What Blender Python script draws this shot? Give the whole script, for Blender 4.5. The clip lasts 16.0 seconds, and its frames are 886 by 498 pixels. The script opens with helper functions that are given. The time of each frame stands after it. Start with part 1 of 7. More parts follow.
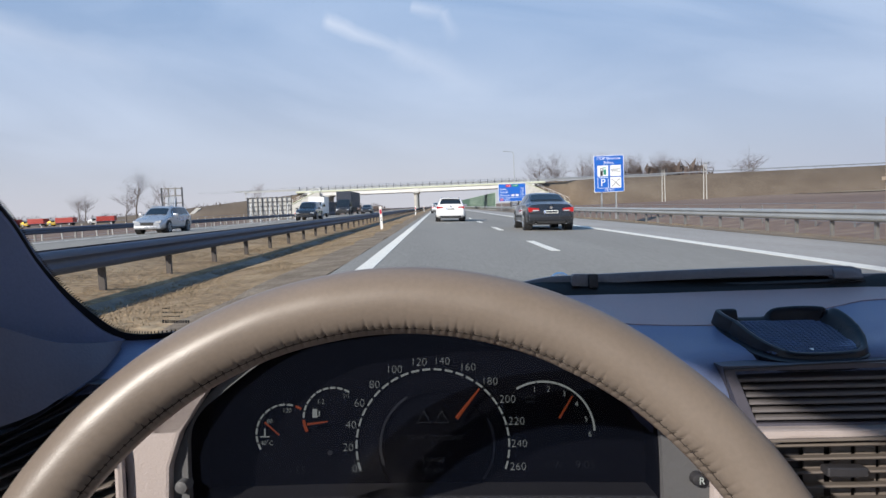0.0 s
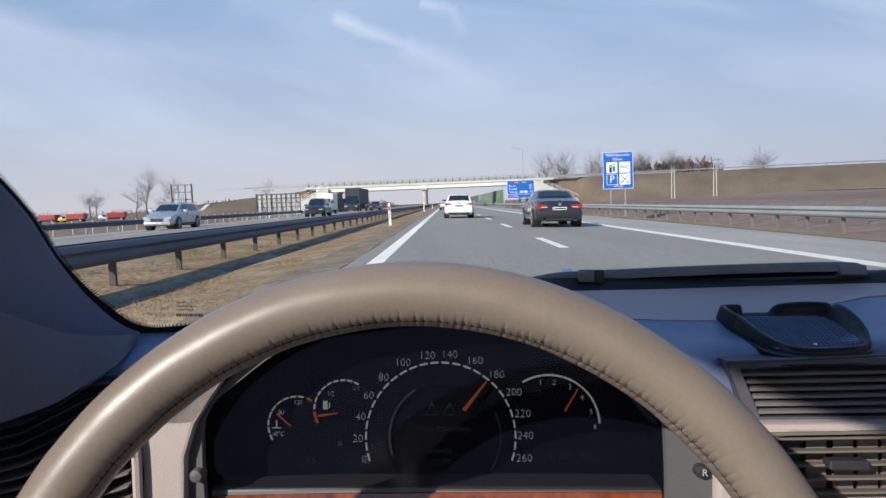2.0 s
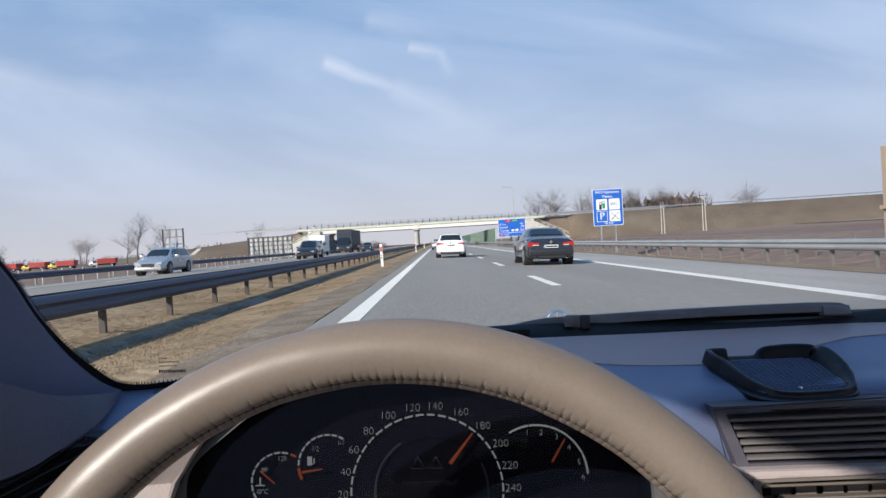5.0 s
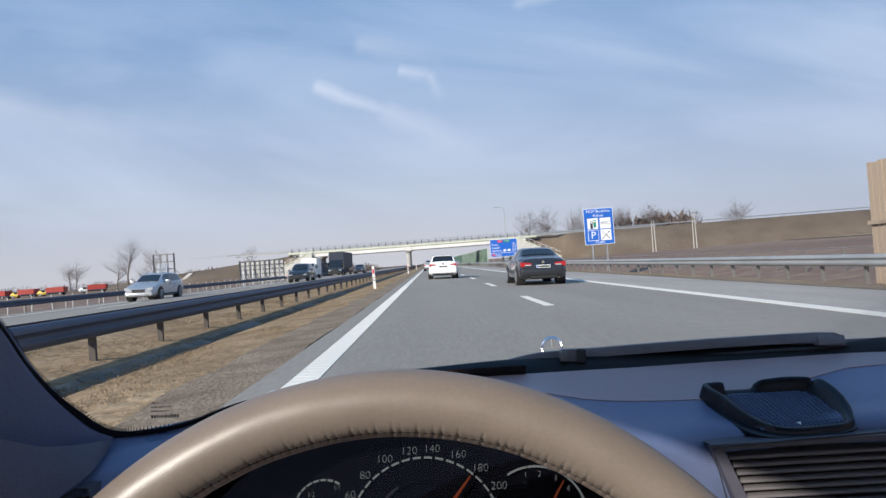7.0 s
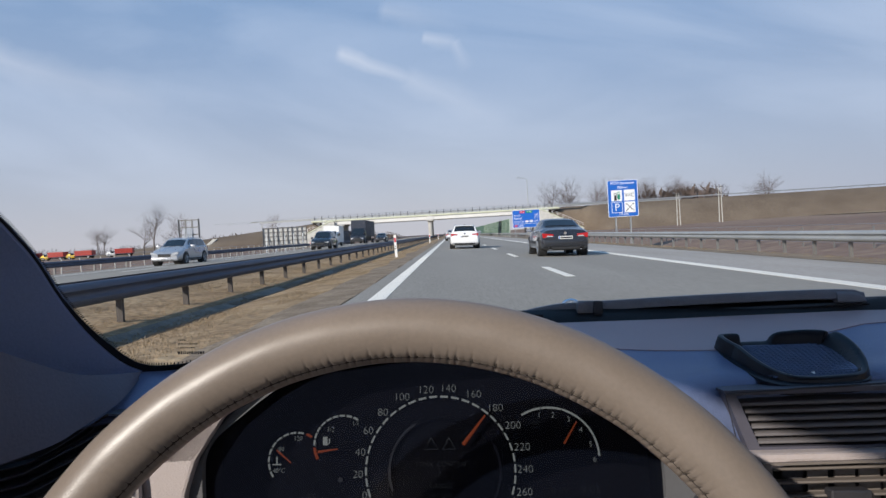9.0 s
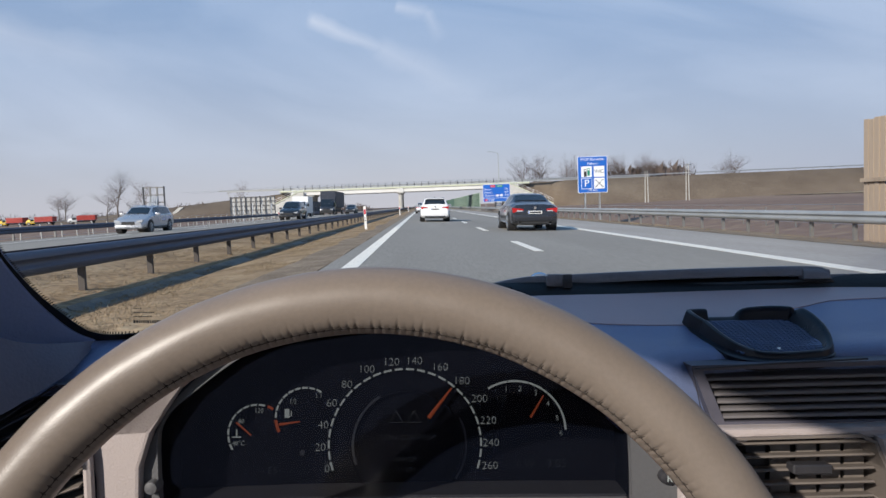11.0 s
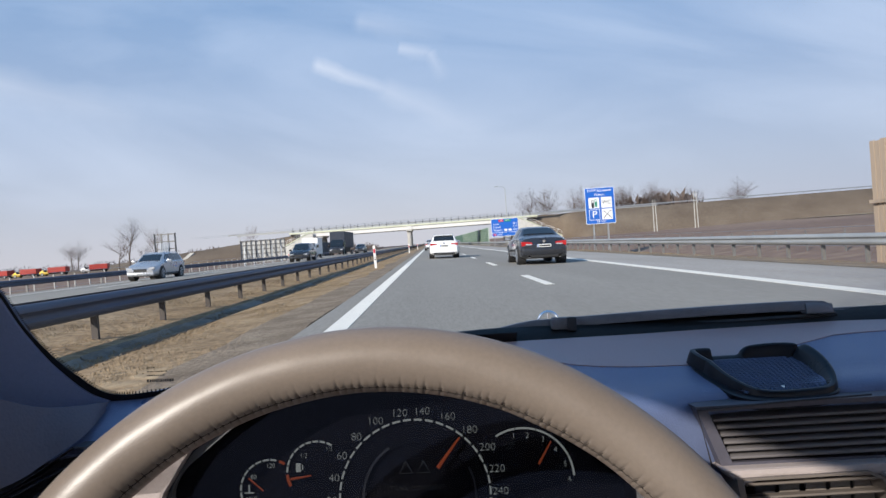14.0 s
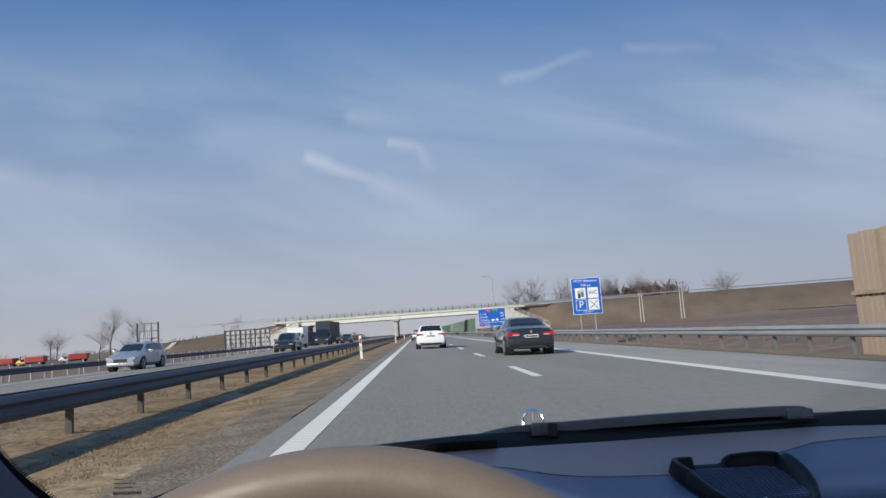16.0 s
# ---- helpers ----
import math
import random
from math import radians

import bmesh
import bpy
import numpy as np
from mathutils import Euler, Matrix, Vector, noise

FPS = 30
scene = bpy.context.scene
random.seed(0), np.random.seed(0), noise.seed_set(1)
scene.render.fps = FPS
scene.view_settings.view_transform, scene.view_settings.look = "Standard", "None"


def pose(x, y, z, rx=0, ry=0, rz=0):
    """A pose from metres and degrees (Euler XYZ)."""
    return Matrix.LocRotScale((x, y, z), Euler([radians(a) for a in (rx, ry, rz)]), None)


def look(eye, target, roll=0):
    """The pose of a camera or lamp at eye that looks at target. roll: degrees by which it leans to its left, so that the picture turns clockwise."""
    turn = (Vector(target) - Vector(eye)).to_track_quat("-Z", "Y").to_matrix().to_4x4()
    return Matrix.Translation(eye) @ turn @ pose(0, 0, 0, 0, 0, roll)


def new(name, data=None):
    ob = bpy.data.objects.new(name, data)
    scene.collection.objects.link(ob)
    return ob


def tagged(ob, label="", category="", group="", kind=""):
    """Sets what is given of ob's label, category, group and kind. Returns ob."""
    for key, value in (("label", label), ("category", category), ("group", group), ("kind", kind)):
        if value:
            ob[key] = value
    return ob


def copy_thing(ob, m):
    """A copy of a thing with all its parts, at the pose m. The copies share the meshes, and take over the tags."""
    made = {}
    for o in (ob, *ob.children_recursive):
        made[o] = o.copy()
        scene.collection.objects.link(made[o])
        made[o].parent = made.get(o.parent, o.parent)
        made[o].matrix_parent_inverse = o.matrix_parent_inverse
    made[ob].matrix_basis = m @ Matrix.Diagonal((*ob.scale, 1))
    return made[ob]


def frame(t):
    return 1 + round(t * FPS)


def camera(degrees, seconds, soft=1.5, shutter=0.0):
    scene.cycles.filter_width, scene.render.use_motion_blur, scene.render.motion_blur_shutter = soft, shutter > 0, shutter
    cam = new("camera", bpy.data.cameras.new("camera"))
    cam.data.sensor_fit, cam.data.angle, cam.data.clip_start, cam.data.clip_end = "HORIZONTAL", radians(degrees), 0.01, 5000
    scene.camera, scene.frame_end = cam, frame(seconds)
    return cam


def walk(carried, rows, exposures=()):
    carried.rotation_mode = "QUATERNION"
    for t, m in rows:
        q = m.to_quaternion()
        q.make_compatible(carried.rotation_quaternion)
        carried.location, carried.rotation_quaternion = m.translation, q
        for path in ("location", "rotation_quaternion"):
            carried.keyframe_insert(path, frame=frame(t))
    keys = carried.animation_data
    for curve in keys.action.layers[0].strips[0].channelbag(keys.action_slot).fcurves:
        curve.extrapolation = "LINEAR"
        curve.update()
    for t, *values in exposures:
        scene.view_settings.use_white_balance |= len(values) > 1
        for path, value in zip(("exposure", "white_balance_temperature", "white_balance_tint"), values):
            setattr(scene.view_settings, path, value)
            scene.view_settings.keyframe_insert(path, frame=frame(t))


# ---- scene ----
cam = camera(66.0, 16.0, soft=1.5)
PATH = [
    (0.0, 0.0000, 0.0000, 0.9700, 86.38, 2.40, -0.43),
    (0.5, -0.0014, -0.0036, 0.9686, 86.74, 3.03, 0.40),
    (1.0, -0.0026, -0.0067, 0.9703, 85.49, 2.86, 0.03),
    (1.5, 0.0041, -0.0065, 0.9690, 85.61, 3.49, 0.09),
    (2.0, 0.0002, -0.0084, 0.9698, 86.13, 2.34, 0.28),
    (2.5, 0.0063, -0.0090, 0.9711, 86.35, 2.69, 0.12),
    (3.0, 0.0047, -0.0092, 0.9686, 86.58, 2.68, -0.20),
    (3.5, 0.0069, -0.0095, 0.9706, 87.47, 3.09, -0.33),
    (6.0, 0.0070, -0.0093, 0.9781, 89.74, 3.65, -0.61),
    (6.5, 0.0089, -0.0069, 0.9768, 89.43, 3.91, -1.39),
    (7.0, 0.0061, -0.0081, 0.9896, 91.14, 4.22, -1.06),
    (7.5, 0.0052, -0.0031, 0.9757, 91.76, 4.42, -1.00),
    (8.0, 0.0062, -0.0064, 0.9808, 92.05, 3.94, -0.72),
    (8.5, 0.0124, -0.0221, 0.9769, 90.90, 4.19, 1.19),
    (9.0, 0.0069, -0.0147, 0.9725, 88.73, 3.30, 0.77),
    (11.5, 0.0078, -0.0020, 0.9685, 85.99, 2.31, -1.94),
    (12.0, 0.0073, -0.0028, 0.9668, 85.58, 2.77, -1.80),
    (12.5, 0.0131, -0.0077, 0.9671, 86.07, 3.24, -1.93),
    (13.0, 0.0088, -0.0077, 0.9768, 88.39, 3.36, -1.03),
    (13.5, 0.0094, -0.0117, 0.9779, 89.46, 3.82, -0.97),
    (14.0, 0.0130, -0.0135, 0.9801, 89.43, 4.27, -0.97),
    (14.5, 0.0113, -0.0150, 0.9864, 93.19, 5.47, -1.01),
    (15.0, 0.0101, -0.0156, 0.9893, 99.04, 5.46, -0.90),
    (15.5, 0.0127, -0.0205, 0.9927, 100.78, 3.71, -0.32),
    (16.0, 0.0201, -0.0193, 0.9916, 96.87, 4.12, -2.06),
]
walk(cam, [(r[0], pose(*r[1:])) for r in PATH], exposures=((0.0, 0.34), (6.0, 0.36), (9.0, 0.16), (13.0, 0.3), (14.5, 0.36), (15.2, 0.05), (16.0, -0.06)))

# the car stands in its lane; its inside is built in the driver's frame of sight (x right, y ahead, z up)
CABIN = pose(0, 0, 0.97, -3.620, 2.398, -0.427)

# ---- sky and sun ----
SUN_AZ, SUN_EL = radians(219), radians(28)        # compass-like, from +y over +x; the sun stands to the left, a little behind
sun_from = Vector((math.sin(SUN_AZ) * math.cos(SUN_EL), math.cos(SUN_AZ) * math.cos(SUN_EL), math.sin(SUN_EL)))
sun_data = bpy.data.lights.new("sun", "SUN")
sun_data.energy, sun_data.angle, sun_data.color = 4.2, radians(0.55), (1.0, 0.93, 0.84)
sun = new("sun", sun_data)
sun.matrix_world = look(sun_from * 100, (0, 0, 0))


def make_world():
    w = bpy.data.worlds.new("sky")
    scene.world = w
    w.use_nodes = True
    nt = w.node_tree
    nt.nodes.clear()
    N, L = nt.nodes.new, nt.links.new

    def mth(op, a, b=None, c=None, clamp=False):
        n = N("ShaderNodeMath")
        n.operation, n.use_clamp = op, clamp
        for k, v in enumerate((a, b, c)):
            if v is None:
                continue
            if isinstance(v, (int, float)):
                n.inputs[k].default_value = v
            else:
                L(v, n.inputs[k])
        return n.outputs[0]

    def ramp(fac, stops):
        n = N("ShaderNodeValToRGB")
        while len(n.color_ramp.elements) < len(stops):
            n.color_ramp.elements.new(0.5)
        for e, (p, c) in zip(n.color_ramp.elements, stops):
            e.position, e.color = p, (*c, 1) if len(c) == 3 else c
        L(fac, n.inputs[0])
        return n.outputs[0]

    def mix(f, a, b):
        n = N("ShaderNodeMix")
        n.data_type = "RGBA"
        L(f, n.inputs[0])
        for k, v in ((6, a), (7, b)):
            if isinstance(v, tuple):
                n.inputs[k].default_value = (*v, 1)
            else:
                L(v, n.inputs[k])
        return n.outputs[2]

    sky = N("ShaderNodeTexSky")
    sky.sky_type, sky.sun_disc = "NISHITA", False
    sky.sun_elevation, sky.sun_rotation = SUN_EL, SUN_AZ
    sky.air_density, sky.dust_density, sky.ozone_density = 1.0, 0.6, 3.5
    tc = N("ShaderNodeTexCoord")
    sep = N("ShaderNodeSeparateXYZ")
    L(tc.outputs["Generated"], sep.inputs[0])
    x, y, z = sep.outputs
    # haze that thickens towards the horizon
    hz = mth("POWER", mth("SUBTRACT", 1.0, mth("ABSOLUTE", z), clamp=True), 3.2)
    blue = N("ShaderNodeMix")
    blue.data_type, blue.inputs[0].default_value, blue.inputs[7].default_value = "RGBA", 0.65, (1.05, 3.02, 6.15, 1)
    L(sky.outputs[0], blue.inputs[6])
    col = mix(mth("MULTIPLY", hz, 0.92), blue.outputs[2], (5.15, 5.02, 5.4))
    # the haze is thinner on the side away from the sun
    col = mix(mth("MULTIPLY", mth("MULTIPLY", x, 1.7, clamp=True), 0.34), col, (2.2, 3.1, 4.9))
    # coordinates of a flat cloud layer: across and up as seen along the road
    yy = mth("MAXIMUM", mth("ABSOLUTE", y), 0.15)
    a, b = mth("DIVIDE", x, yy), mth("DIVIDE", z, yy)
    # thin veils, drawn out sideways
    cv = N("ShaderNodeCombineXYZ")
    L(mth("MULTIPLY", a, 1.5), cv.inputs[0])
    L(mth("ADD", mth("MULTIPLY", b, 6.0), mth("MULTIPLY", a, 1.2)), cv.inputs[1])
    n1 = N("ShaderNodeTexNoise")
    n1.inputs["Scale"].default_value, n1.inputs["Detail"].default_value, n1.inputs["Distortion"].default_value = 1.3, 7, 0.6
    L(cv.outputs[0], n1.inputs[0])
    veil = ramp(n1.outputs[0], [(0.40, (0, 0, 0)), (0.74, (1, 1, 1))])
    low = ramp(mth("MULTIPLY", b, 1.0), [(0.02, (0.2, 0.2, 0.2)), (0.16, (1, 1, 1)), (0.36, (0.8, 0.8, 0.8)), (0.50, (0.12, 0.12, 0.12))])
    col = mix(mth("MULTIPLY", mth("MULTIPLY", veil, low), 0.34), col, (6.9, 7.7, 9.2))

    # old vapour trails: soft streaks round straight stretches (start, end, width, strength)
    n2 = N("ShaderNodeTexNoise")
    n2.inputs["Scale"].default_value, n2.inputs["Detail"].default_value = 24, 5
    L(tc.outputs["Generated"], n2.inputs[0])
    n3 = N("ShaderNodeTexNoise")
    n3.inputs["Scale"].default_value, n3.inputs["Detail"].default_value = 7, 3
    L(tc.outputs["Generated"], n3.inputs[0])
    wob = mth("MULTIPLY", mth("SUBTRACT", n3.outputs[0], 0.5), 0.035)
    total = None
    for (a0, b0, a1, b1, wd, st, fade) in TRAILS:
        dx, dy = a1 - a0, b1 - b0
        ln = math.hypot(dx, dy)
        ux, uy = dx / ln, dy / ln
        pa, pb = mth("SUBTRACT", a, a0), mth("ADD", mth("SUBTRACT", b, b0), wob)
        along = mth("DIVIDE", mth("ADD", mth("MULTIPLY", pa, ux), mth("MULTIPLY", pb, uy)), ln)
        off = mth("ABSOLUTE", mth("ADD", mth("MULTIPLY", pa, -uy), mth("MULTIPLY", pb, ux)))
        width = mth("MULTIPLY", mth("ADD", 0.35, mth("MULTIPLY", n2.outputs[0], 1.3)), wd)
        body = mth("SUBTRACT", 1.0, mth("DIVIDE", off, width), clamp=True)
        start = mth("MULTIPLY", mth("ADD", along, 0.06), 12.0, clamp=True)
        end = mth("POWER", mth("SUBTRACT", 1.0, mth("MAXIMUM", along, 0.0), clamp=True), fade)
        m = mth("MULTIPLY", mth("MULTIPLY", mth("MULTIPLY", body, start), end), st)
        total = m if total is None else mth("MAXIMUM", total, m)
    ahead = mth("GREATER_THAN", y, 0.0)
    col = mix(mth("MULTIPLY", total, ahead, clamp=True), col, (7.9, 8.1, 8.8))
    bg = N("ShaderNodeBackground")
    bg.inputs["Strength"].default_value = 0.10
    L(col, bg.inputs["Color"])
    out = N("ShaderNodeOutputWorld")
    L(bg.outputs[0], out.inputs[0])


# across/ahead, up/ahead at both ends, half-width, strength, fade along the trail
TRAILS = [
    (-0.149, 0.270, -0.040, 0.227, 0.014, 0.38, 0.35),
    (-0.051, 0.230, 0.096, 0.153, 0.024, 0.20, 0.9),
    (-0.026, 0.283, 0.020, 0.271, 0.013, 0.27, 0.25),
    (0.018, 0.272, 0.038, 0.232, 0.014, 0.22, 0.8),
    (-0.676, 0.304, -0.407, 0.209, 0.034, 0.26, 0.6),
    (-0.083, 0.329, 0.044, 0.289, 0.020, 0.19, 0.7),
    (0.155, 0.374, 0.297, 0.406, 0.012, 0.21, 0.3),
    (0.350, 0.412, 0.495, 0.402, 0.012, 0.15, 0.3),
]
make_world()

# ---- materials ----
def mat(name, base, rough=0.6, metal=0.0, vary=0.15, scale=8.0, bump=0.0, bscale=None, spec=0.5, tone=None, object_random=0.0, coat=0.0, stretch=None, emit=None, sheen=0.0):
    """Principled surface: base colour broken up by a broad and a fine noise, with fine relief."""
    m = bpy.data.materials.new(name)
    m.use_nodes = True
    nt = m.node_tree
    p = nt.nodes["Principled BSDF"]
    N, L = nt.nodes.new, nt.links.new
    tc = N("ShaderNodeTexCoord")
    vec = tc.outputs["Object"]
    if stretch:
        mp = N("ShaderNodeMapping")
        mp.inputs["Scale"].default_value = stretch
        L(vec, mp.inputs[0])
        vec = mp.outputs[0]
    n1 = N("ShaderNodeTexNoise")
    n1.inputs["Scale"].default_value, n1.inputs["Detail"].default_value = scale, 4
    L(vec, n1.inputs[0])
    n2 = N("ShaderNodeTexNoise")
    n2.inputs["Scale"].default_value, n2.inputs["Detail"].default_value = (bscale or scale * 14), 3
    L(vec, n2.inputs[0])
    add = N("ShaderNodeMath")
    add.operation = "MULTIPLY_ADD"
    L(n2.outputs[0], add.inputs[0])
    add.inputs[1].default_value = 0.5
    mul = N("ShaderNodeMath")
    mul.operation = "MULTIPLY"
    L(n1.outputs[0], mul.inputs[0])
    mul.inputs[1].default_value = 0.75
    L(mul.outputs[0], add.inputs[2])
    fac = add.outputs[0]
    if object_random:
        oi = N("ShaderNodeObjectInfo")
        a2 = N("ShaderNodeMath")
        a2.operation = "MULTIPLY_ADD"
        L(oi.outputs["Random"], a2.inputs[0])
        a2.inputs[1].default_value = object_random
        L(fac, a2.inputs[2])
        fac = a2.outputs[0]
    r = N("ShaderNodeValToRGB")
    tone = tone or base
    lo = tuple(max(0.0, c * (1 - vary)) for c in base)
    hi = tuple(min(1.0, c * (1 + vary)) for c in tone)
    r.color_ramp.elements[0].position, r.color_ramp.elements[0].color = 0.40, (*lo, 1)
    r.color_ramp.elements[1].position, r.color_ramp.elements[1].color = 0.85, (*hi, 1)
    L(fac, r.inputs[0])
    L(r.outputs[0], p.inputs["Base Color"])
    rr = N("ShaderNodeMapRange")
    L(n1.outputs[0], rr.inputs[0])
    rr.inputs[1].default_value, rr.inputs[2].default_value = 0.3, 0.7
    rr.inputs[3].default_value, rr.inputs[4].default_value = max(0.02, rough - 0.07), min(1, rough + 0.07)
    L(rr.outputs[0], p.inputs["Roughness"])
    p.inputs["Metallic"].default_value = metal
    p.inputs["Specular IOR Level"].default_value = spec
    p.inputs["Coat Weight"].default_value = coat
    p.inputs["Coat Roughness"].default_value = 0.05
    if bump:
        b = N("ShaderNodeBump")
        b.inputs["Strength"].default_value = 1.0
        b.inputs["Distance"].default_value = bump
        L(n2.outputs[0], b.inputs["Height"])
        L(b.outputs[0], p.inputs["Normal"])
    if emit:
        p.inputs["Emission Color"].default_value = (*emit[0], 1)
        p.inputs["Emission Strength"].default_value = emit[1]
    return m


def leather(name, base, rough):
    """Grained hide: small cells with creases between."""
    m = mat(name, base, rough, vary=0.10, scale=14, bscale=500, spec=0.5)
    nt = m.node_tree
    N, L = nt.nodes.new, nt.links.new
    tc = N("ShaderNodeTexCoord")
    v = N("ShaderNodeTexVoronoi")
    v.feature = "DISTANCE_TO_EDGE"
    v.inputs["Scale"].default_value = 850
    L(tc.outputs["Object"], v.inputs["Vector"])
    n = N("ShaderNodeTexNoise")
    n.inputs["Scale"].default_value, n.inputs["Detail"].default_value = 160, 4
    L(tc.outputs["Object"], n.inputs[0])
    add = N("ShaderNodeMath")
    add.operation = "MULTIPLY_ADD"
    L(v.outputs["Distance"], add.inputs[0])
    add.inputs[1].default_value = 0.7
    L(n.outputs[0], add.inputs[2])
    b = N("ShaderNodeBump")
    b.inputs["Strength"].default_value, b.inputs["Distance"].default_value = 0.24, 0.0003
    L(add.outputs[0], b.inputs["Height"])
    L(b.outputs[0], nt.nodes["Principled BSDF"].inputs["Normal"])
    # smoother towards the left, set so that the highlight gathers there
    sep = N("ShaderNodeSeparateXYZ")
    L(tc.outputs["Object"], sep.inputs[0])
    mr = N("ShaderNodeMapRange")
    L(sep.outputs[0], mr.inputs[0])
    mr.inputs[1].default_value, mr.inputs[2].default_value = -0.17, 0.02
    mr.inputs[3].default_value, mr.inputs[4].default_value = rough, rough + 0.10
    L(mr.outputs[0], nt.nodes["Principled BSDF"].inputs["Roughness"])
    return m


def ground_mat(name, cols, scale, fine, bump, stretch=(1, 1, 1), rough=0.95):
    """Soil and grass: three tones mixed by noises at two scales."""
    m = bpy.data.materials.new(name)
    m.use_nodes = True
    nt = m.node_tree
    p = nt.nodes["Principled BSDF"]
    N, L = nt.nodes.new, nt.links.new
    tc = N("ShaderNodeTexCoord")
    mp = N("ShaderNodeMapping")
    mp.inputs["Scale"].default_value = stretch
    L(tc.outputs["Object"], mp.inputs[0])
    ns = []
    for s, d in ((scale, 6), (fine, 5)):
        n = N("ShaderNodeTexNoise")
        n.inputs["Scale"].default_value, n.inputs["Detail"].default_value = s, d
        L(mp.outputs[0], n.inputs[0])
        ns.append(n.outputs[0])
    add = N("ShaderNodeMath")
    add.operation = "MULTIPLY_ADD"
    L(ns[1], add.inputs[0])
    add.inputs[1].default_value = 0.6
    m2 = N("ShaderNodeMath")
    m2.operation = "MULTIPLY"
    L(ns[0], m2.inputs[0])
    m2.inputs[1].default_value = 0.6
    L(m2.outputs[0], add.inputs[2])
    r = N("ShaderNodeValToRGB")
    r.color_ramp.elements.new(0.6)
    for e, pos, c in zip(r.color_ramp.elements, (0.42, 0.60, 0.78), cols):
        e.position, e.color = pos, (*c, 1)
    L(add.outputs[0], r.inputs[0])
    L(r.outputs[0], p.inputs["Base Color"])
    p.inputs["Roughness"].default_value = rough
    p.inputs["Specular IOR Level"].default_value = 0.2
    b = N("ShaderNodeBump")
    b.inputs["Strength"].default_value, b.inputs["Distance"].default_value = 1.0, bump
    L(ns[1], b.inputs["Height"])
    L(b.outputs[0], p.inputs["Normal"])
    return m


ASPHALT = ground_mat("asphalt", ((0.230, 0.216, 0.190), (0.272, 0.254, 0.224), (0.316, 0.296, 0.260)), 0.35, 26, 0.002, (1, 0.12, 1), 0.85)
SHOULDER = ground_mat("worn_asphalt", ((0.29, 0.27, 0.24), (0.35, 0.325, 0.295), (0.41, 0.385, 0.35)), 0.5, 20, 0.005, (1, 0.2, 1), 0.9)
PAINT_LINE = mat("road_paint", (0.78, 0.745, 0.66), 0.7, vary=0.08, scale=3, bscale=60, bump=0.001)
GRASS = ground_mat("dry_grass", ((0.165, 0.112, 0.065), (0.30, 0.21, 0.122), (0.41, 0.308, 0.19)), 0.6, 7, 0.06)
VERGE = ground_mat("verge_soil", ((0.15, 0.112, 0.078), (0.235, 0.182, 0.13), (0.34, 0.275, 0.20)), 1.6, 24, 0.03)
FIELD = ground_mat("ploughed_field", ((0.145, 0.10, 0.078), (0.21, 0.145, 0.112), (0.30, 0.23, 0.16)), 0.018, 0.9, 0.05, (1, 1, 1))
STUBBLE = ground_mat("stubble", ((0.24, 0.18, 0.115), (0.32, 0.25, 0.165), (0.38, 0.31, 0.21)), 0.03, 1.2, 0.05)
BANK = ground_mat("bank_soil", ((0.108, 0.082, 0.060), (0.150, 0.116, 0.086), (0.205, 0.166, 0.122)), 0.10, 3.4, 0.06)
CONCRETE = mat("concrete", (0.44, 0.43, 0.40), 0.85, vary=0.16, scale=0.6, bscale=14, bump=0.004)
GUTTER = mat("gutter_concrete", (0.17, 0.15, 0.125), 0.95, vary=0.45, scale=2.2, bscale=22, bump=0.02, object_random=0.25)
GIRDER = mat("pale_girder_paint", (0.72, 0.71, 0.68), 0.6, vary=0.07, scale=0.4, bscale=8)
LIME = mat("lime_edge_paint", (0.58, 0.60, 0.46), 0.6, vary=0.1, scale=0.5, bscale=8)
STEEL = mat("galvanised_steel", (0.40, 0.42, 0.44), 0.42, metal=0.75, vary=0.18, scale=1.5, bscale=22)
RAIL = mat("galvanised_guard_rail", (0.36, 0.37, 0.37), 0.55, metal=0.35, vary=0.15, scale=0.8, bscale=16)
# darker copy of the rail steel: shade of the left-hand rails put into the colour
SHADERAIL = mat("dull_dark_guard_rail", (0.075, 0.09, 0.13), 0.6, metal=0.2, vary=0.25, scale=0.8, bscale=16)
POST = mat("rail_post", (0.20, 0.195, 0.185), 0.6, metal=0.4, vary=0.25, scale=2, bscale=30, object_random=0.2)
DARKSTEEL = mat("dark_rail", (0.055, 0.06, 0.07), 0.55, metal=0.3, vary=0.2, scale=3)
GREENP = mat("green_noise_panel", (0.055, 0.125, 0.075), 0.55, vary=0.18, scale=0.5, bscale=7, object_random=0.25)
GREENF = mat("pale_green_post", (0.36, 0.43, 0.36), 0.5, vary=0.1, scale=2)
TIMBER = mat("weathered_timber", (0.30, 0.235, 0.175), 0.85, vary=0.25, scale=0.7, bscale=9, object_random=0.45, stretch=(1, 1, 0.15))
SIGNBLUE = mat("sign_blue", (0.010, 0.12, 0.52), 0.4, vary=0.05, scale=1)
SIGNWHITE = mat("sign_white", (0.82, 0.83, 0.84), 0.45, vary=0.04, scale=1)
SIGNRED = mat("sign_red", (0.55, 0.02, 0.05), 0.45, vary=0.05, scale=1)
SIGNGREEN = mat("sign_green", (0.0, 0.22, 0.13), 0.45, vary=0.05, scale=1)
SIGNBLACK = mat("sign_black", (0.015, 0.015, 0.018), 0.5, vary=0.1, scale=2)
WHITEPLASTIC = mat("white_plastic", (0.78, 0.77, 0.74), 0.55, vary=0.12, scale=4)
BARK = mat("bark", (0.12, 0.098, 0.085), 0.95, vary=0.3, scale=2, bscale=20, object_random=0.2)
